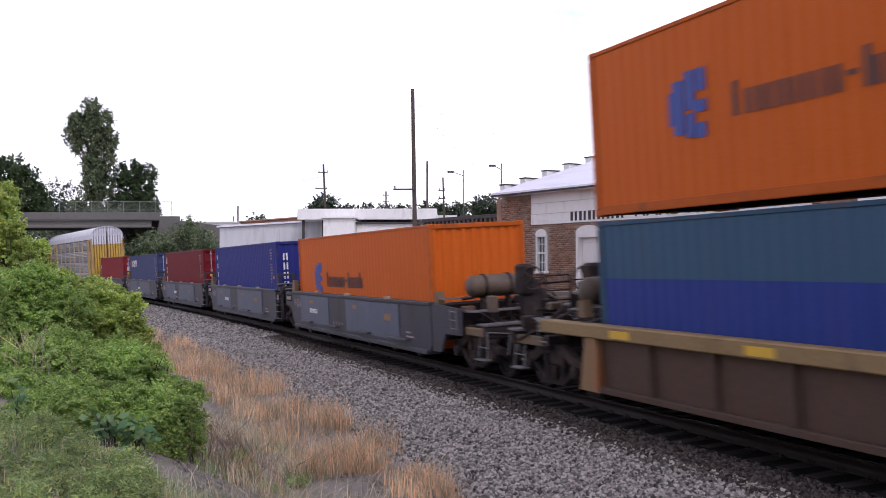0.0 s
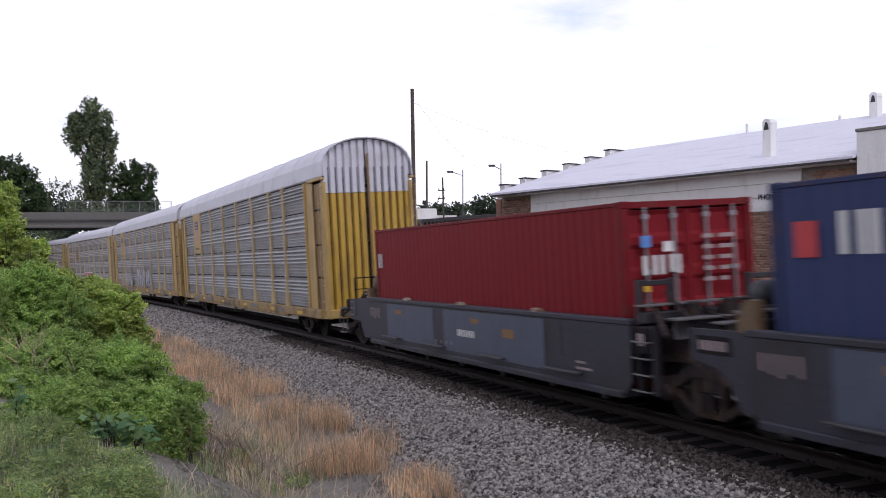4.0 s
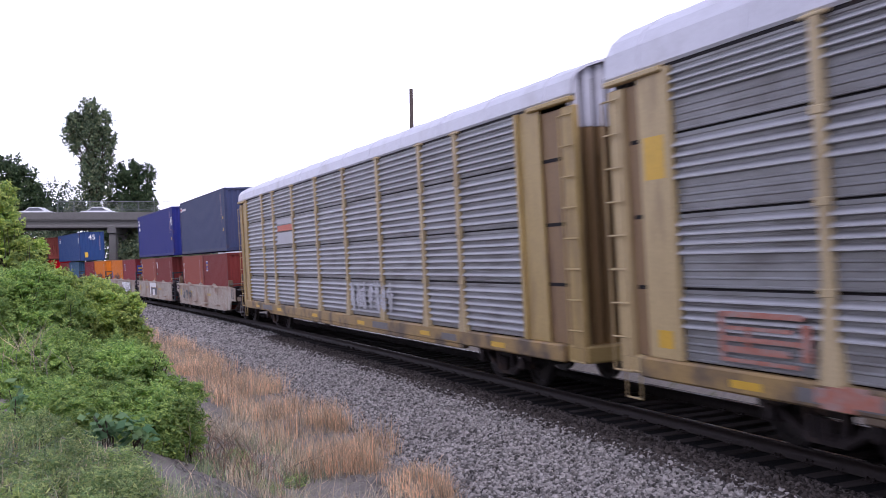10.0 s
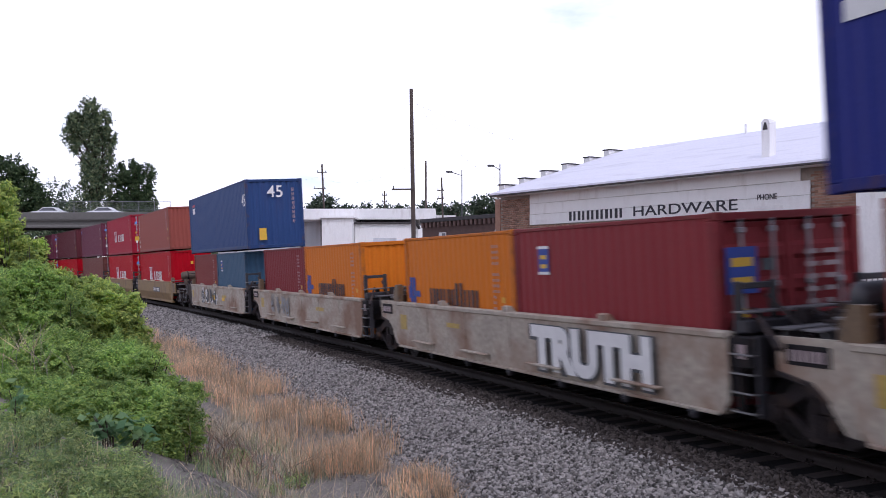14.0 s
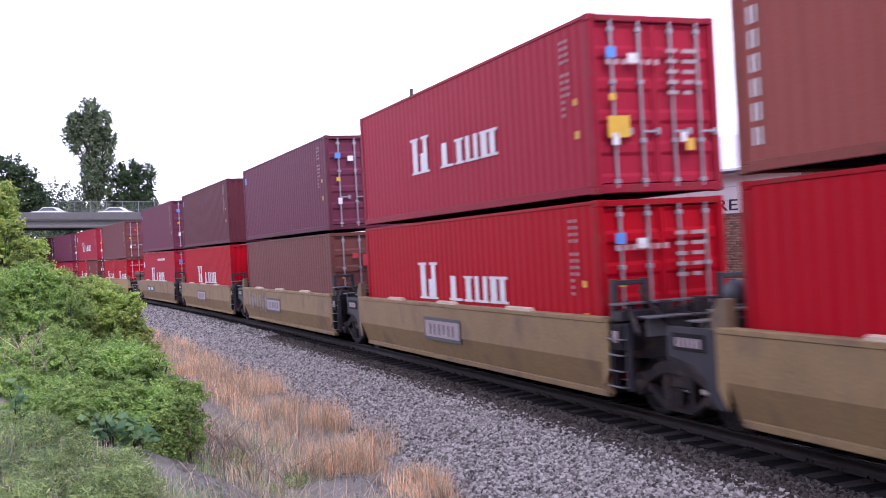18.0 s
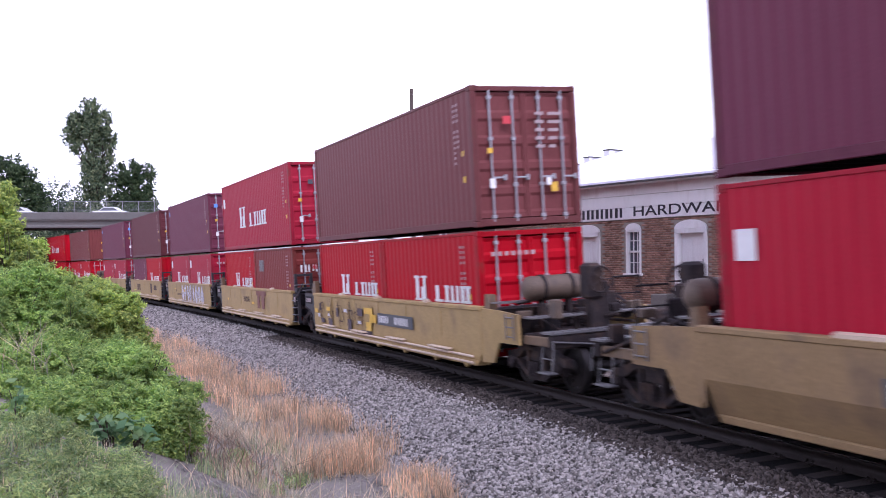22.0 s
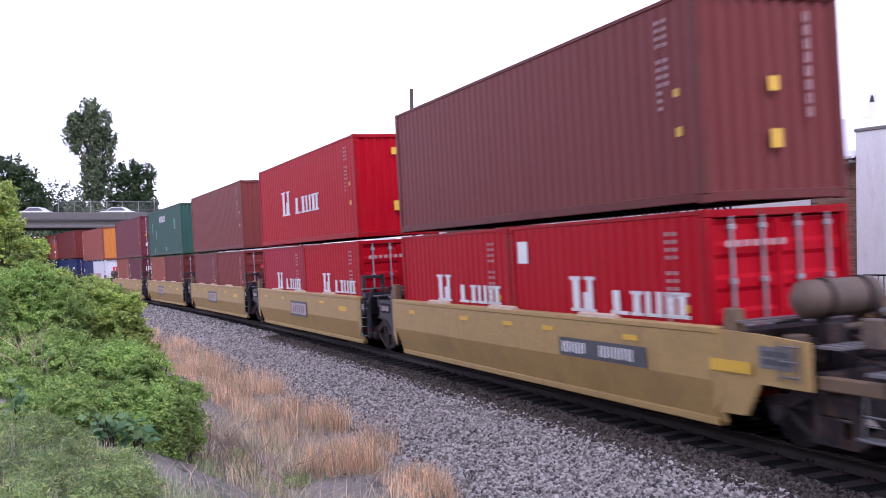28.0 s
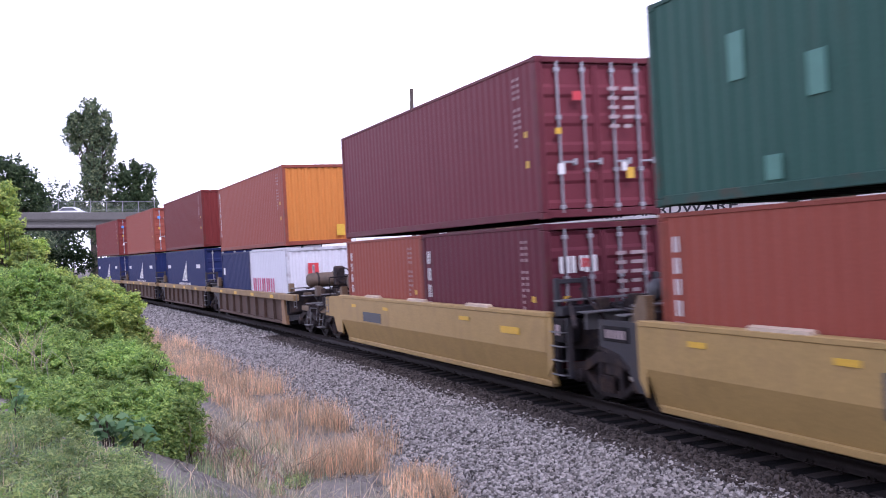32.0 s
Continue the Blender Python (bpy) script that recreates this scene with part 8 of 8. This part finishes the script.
# fifteen tan units with stacks
TAN_A = [316.59, 332.3, 348.02, 363.73, 379.43]
TAN_B = [399.43, 415.13, 430.83, 446.53, 462.23]
TAN_C = [482.21, 497.91, 513.61, 529.31, 545.01]
framed = lambda a=5.0: [on_car("name_frame", [(a, 0.68, a + 2.1, 1.18)], GREY_MARK, "dark framed plate", 0.212), on_car("name_field", [(a + 0.08, 0.75, a + 2.02, 1.11)], FAINT_MARK, "pale plate field", 0.215), on_car("lettering", word_bars(a + 0.35, 0.80, 0.24, [1.4, 1.4, 1.4], 0.8, 0.26), GREY_MARK, "", 0.218)]
numbered = lambda a=8.0: [on_car("number_plate", [(a, 0.82, a + 2.6, 1.12)], GREY_MARK, "dark number plate with bars", 0.212), on_car("lettering", word_bars(a + 0.1, 0.88, 0.18, [0.8] * 4, 0.3, 0.32) + word_bars(a + 1.3, 0.88, 0.18, [0.8] * 5, 0.3, 0.32), WHITE_MARK, "", 0.216)]
flashes = [on_car("reflector", [(1.2, 1.2, 1.6, 1.28), (3.9, 1.2, 4.3, 1.28), (8.9, 1.2, 9.4, 1.28), (10.9, 1.05, 11.7, 1.18)], YELLOW_MARK, "yellow reflective patches", 0.212)]
scrawl = lambda seed, a, w, mats: spray(seed, a, 0.62, w, 0.7, mats, "sprayed graffiti", 7, 0, 0.5)
decor_a = [numbered(6.8), framed(), framed(4.4) + [scrawl(31, 1.2, 3.2, [PALE_CAR, GALV])], framed(), numbered(3.2)]
mosaic = [spray(41, 0.5, 0.5, 5.7, 0.9, [RIB_CAR, PALE_CAR], "thin brown sprayed strokes", 6, 0, 0.22),
          on_car("graffiti", [(0.9, 0.62, 1.3, 0.76), (0.75, 0.98, 0.95, 1.2), (1.75, 0.56, 2.15, 0.78), (2.6, 0.86, 2.8, 1.12), (3.75, 0.52, 4.1, 0.84), (4.7, 0.98, 5.15, 1.18), (4.9, 0.5, 5.9, 0.6)], RUST_PLUM, "dark plum sprayed patches", 0.224),
          on_car("graffiti", [(0.25, 0.9, 0.55, 1.02), (1.55, 1.0, 1.95, 1.12), (5.3, 1.06, 6.0, 1.22), (5.75, 0.84, 6.3, 1.06), (5.45, 0.62, 5.9, 0.84)], YELLOW_MARK, "yellow sprayed patches", 0.226),
          on_car("graffiti", [(0.6, 0.78, 0.8, 0.88), (1.7, 0.84, 1.9, 0.92), (3.4, 1.02, 3.7, 1.12), (4.7, 0.76, 5.0, 0.84)], GALV_ROOF, "pale sprayed dots", 0.228)]
decor_b = [mosaic + numbered(6.4), [on_car("lettering", word_bars(5.0, 0.92, 0.22, [0.7] * 5, 0.3, 0.34), RIB_CAR, "faded brown word as bars", 0.212), on_car("reflector", [(6.5, 0.86, 6.95, 0.95), (1.5, 0.9, 1.8, 0.98)], YELLOW_MARK, "yellow reflective patches", 0.212), on_car("patch", [(7.3, 1.22, 9.0, 1.40), (7.5, 0.72, 7.9, 1.22), (8.2, 0.72, 8.7, 1.22)], RUST_FLAKE, "rusty brown patch", 0.208)], [spray(42, 4.75, 0.44, 6.6, 1.0, [LILAC_MARK, GALV, LILAC_MARK, WHITE_MARK], "pale lilac and white sprayed graffiti", 8, 0, 0.36), on_car("reflector", [(5.6, 1.02, 6.1, 1.14), (2.6, 1.1, 2.95, 1.17)], YELLOW_MARK, "yellow reflective patches", 0.225), on_car("lettering", [(3.3, 0.86, 5.0, 0.89), (3.3, 0.80, 4.9, 0.83), (2.98, 0.92, 3.02, 1.12), (3.12, 0.92, 3.16, 1.12)], RIB_CAR, "faint dark writing as bars", 0.212)], [on_car("lettering", word_bars(3.2, 0.8, 0.42, [1.0, 1.0, 1.0], 0.2, 0.34), RIB_CAR, "faded brown word as bars", 0.212), on_car("data_panel", [(8.9, 0.7, 9.5, 1.3), (10.3, 0.9, 11.3, 1.2)], RIB_CAR)], numbered(3.0)]
decor_c = [numbered(8.6) + [on_car("reflector", [(1.2, 1.2, 1.6, 1.28), (4.3, 1.2, 4.7, 1.28), (6.4, 1.2, 6.8, 1.28), (8.0, 1.2, 8.4, 1.28), (10.6, 1.2, 11.0, 1.28), (12.7, 0.95, 13.5, 1.10)], YELLOW_MARK, "yellow reflective patches", 0.214), on_car("data_panel", [(13.65, 1.05, 14.25, 1.32)], PALE_STEEL, "", 0.205), on_car("lettering", [(13.72, 1.20, 14.18, 1.27), (13.72, 1.10, 14.18, 1.17)], GREY_MARK, "", 0.209)], framed(5.2) + flashes, framed(5.0) + flashes, framed(4.6) + flashes, flashes + [on_car("number_plate", [(2.2, 0.85, 3.7, 1.1)], GREY_MARK)]]
for units, style, decor, label in ((TAN_A, "tan", decor_a, "tan-yellow well car with smooth leaning sides"), (TAN_B, "ledged", decor_b, "tan-yellow well car with a ledge along its side"), (TAN_C, "pale", decor_c, "pale yellow well car with smooth leaning sides")):
    for k, rear in enumerate(units):
        well_car(rear - 6.096, style, label, k == 0, k == 4, True, False, decor[k])

tall_text = lambda h: mark("lettering", column_bars(0.35, h - 0.25, 0.22, 7), WHITE_MARK)
blue_dot = mark("round_label", [(0.42, HIGH - 0.62, 0.68, HIGH - 0.36)], SKYBLUE_MARK)
side_word_small = mark("lettering", [(6.2 + 0.2 * i, 2.35, 6.34 + 0.2 * i, 2.48) for i in range(14)], WHITE_MARK)
note = mark("plate", [(0.35, 1.9, 0.75, 2.3)], WHITE_MARK)
red_door_word = mark("lettering", [(0.27 + 0.15 * i, 2.07, 0.36 + 0.15 * i, 2.16) for i in range(7)], CODE_MARK, "end")
R20 = lambda color=RED, extra=(): (FT20, STD, color, "red short steel container with a white word", True, [big_word(1.10, 2.3, 3.3), *codes(STD, FT20), red_door_word, *extra])
B20 = lambda color=BROWN, extra=(): (FT20, STD, color, "red-brown short steel container", True, [*codes(STD, FT20), *door_signs(STD, RED_MARK), *extra])

stack(TAN_A[0] - 6.096, "tan", [(FT40, HIGH, RED, "bright red steel container with a white word, in a well", False, [big_word(1.12, 4.0, 4.75), *codes(HIGH), mark("warning_label", [(1.18, 2.05, 1.32, 2.22)], YELLOW_MARK, "end")])],
      (FT40, STD, (0.30, 0.105, 0.065), "rust-brown steel container with white upright lettering", False, [tall_text(STD), *codes(STD), mark("lettering", column_bars(1.8, 2.6, 0.14, 10), CODE_MARK, "end")]))
stack(TAN_A[1] - 6.096, "tan", [(FT40, HIGH, RED, "bright red steel container with a white word, in a well", True, [big_word(1.12, 4.0, 4.75), *codes(HIGH), *door_signs(HIGH), red_door_word])],
      (FT40, HIGH, FADED, "faded red steel container with a large white word", True, [big_word(1.02, 3.9, 4.75), *codes(HIGH), *door_signs(HIGH), red_door_word, mark("yellow_plate", [(0.25, 0.9, 0.65, 1.25)], YELLOW_MARK, "end")]))
stack(TAN_A[2] - 6.096, "tan", [(FT40, HIGH, (0.175, 0.085, 0.058), "brown steel container low in a tan well car", True, door_signs(HIGH, RED_MARK) + [mark("plate", [(1.0, 1.85, 1.32, 2.2)], RED_MARK, "end")])],
      (FT40, HIGH, PLUM, "plum-brown steel container with a blue round label", True, [blue_dot, *codes(HIGH), *door_signs(HIGH)]))
stack(TAN_A[3] - 6.096, "tan", [(FT40, HIGH, RED, "bright red steel container with a white word, in a well", False, [big_word(1.12, 4.0, 4.75), mark("warning_label", [(1.3, 2.3, 1.5, 2.5)], YELLOW_MARK, "end")])],
      (FT40, HIGH, (0.115, 0.04, 0.04), "plum-brown steel container with a ribbed end", False, [blue_dot, *codes(HIGH)]))
stack(TAN_A[4] - 6.096, "tan", [(FT40, HIGH, (0.40, 0.02, 0.035), "red steel container with a white word low in a well car", True, [big_word(1.05, 3.6, 4.9), side_word_small, note, *door_signs(HIGH), red_door_word])],
      (FT40, HIGH, PLUM, "plum-brown steel container with a blue round label", True, [blue_dot, *codes(HIGH), *door_signs(HIGH)]))

stack(TAN_B[0] - 6.096, "ledged", [R20(), R20()], (FT40, HIGH, (0.17, 0.07, 0.056), "red-brown steel container with grey lock rods", True, [*codes(HIGH), *door_signs(HIGH, RED_MARK)]))
stack(TAN_B[1] - 6.096, "ledged", [B20(BROWN, [mark("lettering", [(0.84, 1.74, 1.10, 2.18), (1.16, 1.74, 1.44, 2.18), (1.50, 1.74, 1.60, 2.18)], PALE_STEEL, "side", "white word as bars"), mark("lettering", word_bars(0.25, 1.7, 0.26, [0.85, 0.85, 0.25], 0.2, 0.3), WHITE_MARK, "end")]), R20()],
      (FT40, HIGH, FADED, "faded red steel container with a large white word", True, [big_word(0.9, 3.7, 4.9), note, *codes(HIGH), *door_signs(HIGH, GREY_MARK)]))
stack(TAN_B[2] - 6.096, "ledged", [R20(FADED, [note]), R20(FADED, [note])], (FT40, HIGH, PLUM, "plum-brown steel container with a blue round label", True, [blue_dot, *codes(HIGH), *door_signs(HIGH)]))
stack(TAN_B[3] - 6.096, "ledged", [(FT20, STD, RED, "red short steel container with a white word", False, [big_word(1.02, 1.6, 3.3), *codes(STD, FT20)]), B20(PLUM, [mark("lettering", column_bars(0.3, 2.2, 0.26, 4), WHITE_MARK)])],
      (FT40, HIGH, (0.12, 0.042, 0.04), "brown steel container with grey lock rods", True, [*codes(HIGH), *door_signs(HIGH, RED_MARK)]))
stack(TAN_B[4] - 6.096, "ledged", [R20(FADED, [note]), B20(FADED, [mark("plate", [(0.35, 1.75, 0.75, 2.2)], WHITE_MARK)])], (FT40, HIGH, PLUM, "plum-brown steel container with a blue round label", True, [blue_dot, *codes(HIGH), *door_signs(HIGH)]))

stack(TAN_C[0] - 6.096, "pale", [R20(RED, [note]), R20()], (FT40, HIGH, (0.175, 0.062, 0.046), "red-brown steel container with a ribbed end", False, [*codes(HIGH), mark("warning_label", [(1.1, 1.5, 1.28, 1.7), (1.1, 0.72, 1.3, 0.98)], YELLOW_MARK, "end"), mark("lettering", column_bars(1.75, 2.6, 0.14, 8), CODE_MARK, "end")]))
stack(TAN_C[1] - 6.096, "pale", [R20(), R20(FADED)], (FT40, HIGH, RED, "bright red steel container with a large white word and ribbed end", False, [big_word(1.0, 3.6, 4.8), *codes(HIGH), mark("warning_label", [(1.1, 2.3, 1.28, 2.5), (1.1, 0.72, 1.3, 1.0)], YELLOW_MARK, "end")]))
stack(TAN_C[2] - 6.096, "pale", [B20(), B20((0.19, 0.065, 0.055))], (FT40, HIGH, (0.20, 0.068, 0.048), "red-brown steel container with a ribbed end", False, [*codes(HIGH), mark("warning_label", [(1.1, 0.72, 1.3, 0.95)], YELLOW_MARK, "end")]))
stack(TAN_C[3] - 6.096, "pale", [B20((0.15, 0.045, 0.035)), B20(RUSTY, [tall_text(2.5)])],
      (FT40, HIGH, (0.040, 0.105, 0.082), "dark green steel container with a white word", False, [mark("lettering", word_bars(4.7, 2.05, 0.38, [0.85, 0.85, 0.85, 0.3, 0.75, 0.85, 0.6], 0.12, 0.3), WHITE_MARK), mark("plate", [(1.8, 1.5, 2.1, 2.1), (3.2, 1.1, 3.5, 1.6), (9.85, 1.5, 10.4, 2.1), (6.6, 0.25, 7.2, 0.5), (2.4, 0.2, 2.7, 0.5)], TEAL_MARK, "side", "faded green patches"), mark("plate", [(1.0, 2.25, 1.25, 2.55), (1.45, 2.25, 1.75, 2.55)], WHITE_MARK, "end"), mark("plate", [(1.5, 0.7, 1.85, 1.1)], TEAL_MARK, "end")]))
stack(TAN_C[4] - 6.096, "pale", [B20((0.125, 0.040, 0.045), [mark("lettering", column_bars(0.3, 2.2, 0.28, 4), WHITE_MARK), mark("lettering", word_bars(0.25, 1.7, 0.30, [0.7, 0.8, 0.8], 0.1, 0.32), WHITE_MARK, "end")]), B20(RUSTY, [tall_text(2.5)])],
      (FT40, HIGH, MAROON, "maroon steel container with grey lock rods", True, [*codes(HIGH), *door_signs(HIGH, RED_MARK)]))

# four ribbed units at the rear
RIB_SET = [564.5, 581.0, 597.5, 614.0]
sail = [mark("emblem", [(5.4 + 0.16 * i, 1.2, 5.50 + 0.16 * i, 1.2 + 0.11 * (i + 1)) for i in range(10)], WHITE_MARK, "side", "white sail-shaped emblem"), mark("lettering", word_bars(4.3, 0.85, 0.26, [1.6] * 6, 0.8, 0.3), WHITE_MARK)]
for k, rear in enumerate(RIB_SET):
    well_car(rear - 6.096, "ribbed", "rusty tan ribbed well car with yellow top chord", k == 0, k == 3, True, False, [on_car("reflector", [(a, 1.2, a + 0.55, 1.32) for a in (1.0, 4.2, 7.5, 10.8)], YELLOW_MARK, "yellow reflective patches", 0.285)])
stack(RIB_SET[0] - 6.096, "ribbed", [(FT20, STD, PALE, "white short steel container with red lettering", False, [mark("lettering", word_bars(0.5, 0.95, 0.55, [0.9, 1.0, 0.9, 0.9, 0.9], 0.45, 0.34), PINK_MARK, "side", "red word as bars"), mark("emblem", [(0.75, 1.55, 0.9, 1.95), (1.0, 1.55, 1.15, 1.95), (0.75, 1.95, 1.15, 2.02)], RED_MARK, "end")]), (FT20, STD, (0.02, 0.03, 0.10), "dark blue short steel container", False, [mark("plate", [(0.4, 1.6, 0.8, 1.9)], WHITE_MARK)])],
      (FT40, HIGH, RUSTY, "rust-brown steel container with an orange ribbed end", False, [tall_text(HIGH), *codes(HIGH), mark("warning_label", [(1.9, 0.3, 2.2, 0.7)], YELLOW_MARK, "end")], (0.56, 0.21, 0.05)))
for k in (1, 2, 3):
    stack(RIB_SET[k] - 6.096, "ribbed", [(FT40, HIGH, (0.02, 0.03, 0.10), "dark blue steel container with a white sail emblem", k != 2, sail + [mark("plate", [(0.6, 1.9, 1.6, 2.1), (9.8, 1.9, 10.9, 2.1)], WHITE_MARK), mark("warning_label", [(0.4, 0.8, 0.9, 1.2)], YELLOW_MARK, "end")])],
          (FT40, HIGH, ((0.16, 0.04, 0.03), RUSTY, (0.20, 0.055, 0.04))[k - 1], "red-brown steel container stacked on a dark blue one", k != 1, [*codes(HIGH)] + (door_signs(HIGH) if k != 1 else [])))


# ---- bricks of the store's front, laid last ----
def lay_bricks():
    """Stretcher bricks proud of the mortar, round the openings; those at the near corner are parts of their own."""
    rng = random.Random(3)
    long, tall, joint = 0.203, 0.058, 0.011
    single = [Geo().box(-long / 2, long / 2, -0.012, -0.002 + 0.002 * k, -tall / 2, tall / 2).mesh("brick", BRICK_ONE) for k in (0, 1)]
    verts, count, free = [], 0, lambda x, z: all(not (min(o[0], o[1]) - 0.10 < x < max(o[0], o[1]) + 0.10 and o[2] - 0.08 < z < o[3] + 0.24) for o in OPEN)
    wall = [o for o in store.children if o.name.startswith("wall")][0]
    for row in range(56):
        z = 0.95 + row * (tall + joint)
        for k in range(68):
            x = -5.28 + k * (long + joint) + (0.107 if row % 2 else 0)
            if x > 8.85 or z > 4.62 or not free(x, z) or (z > 3.66 and -3.95 < x < 7.3):
                continue
            if x < -4.05 and count < 300 and z > 1.6:
                part("brick", single[count % 2], wall, "", pose(x, 0, z))
                count += 1
                continue
            y = -0.002 + rng.uniform(-0.002, 0.003)
            a, b, c, d = x - long / 2, x + long / 2, z - tall / 2, z + tall / 2
            verts += [(a, -0.012, c), (b, -0.012, c), (b, -0.012, d), (a, -0.012, d), (a, y, c), (b, y, c), (b, y, d), (a, y, d)]
    n = len(verts) // 8
    faces = (np.arange(n)[:, None, None] * 8 + np.array([(4, 7, 6, 5), (0, 4, 5, 1), (1, 5, 6, 2), (2, 6, 7, 3), (3, 7, 4, 0)])).reshape(-1, 4)
    tagged(part("brickwork", bulk("brickwork", verts, faces, BRICK), wall), kind="stuff")


lay_bricks()


# ---- what moves ----
def motions():
    half_second = [0.5 * i for i in range(65)]
    for car, u, base in CARS:
        walk(car, [(t, track_pose(u - gone(t), base)) for t in half_second])
    for thing, u, x, z in CONTAINERS:
        walk(thing, [(t, track_pose(u - gone(t), 7.8) @ pose(x, 0, z)) for t in half_second])
    # the wheels roll while they pass the camera
    for wheel, u, dx in WHEELSETS:
        near = [k / FPS for k in range(32 * FPS + 1) if -4 < u - gone(k / FPS) < 42]
        turn = lambda t: pose(dx, 0, 0.45) @ Matrix.Rotation((gone(t) / 0.45) % (2 * math.pi), 4, "Y").inverted()
        still = lambda t: pose(dx, 0, 0.45)
        rows = [(t, turn(t)) for t in near]
        if not rows:
            rows = [(0.0, still(0)), (32.0, still(32))]
        else:
            if rows[0][0] > 0.1:
                rows = [(0.0, rows[0][1])] + rows
            if rows[-1][0] < 31.9:
                rows = rows + [(32.0, rows[-1][1])]
        walk(wheel, rows)
    for car, rows in BRIDGE_TRAFFIC:
        walk(car, [(t, pose(x, y, BRIDGE_TOP - max(0.0, x + 33) * 0.12, 0, 6.8 if x > -33 else 0)) for t, x, y in rows])


motions()
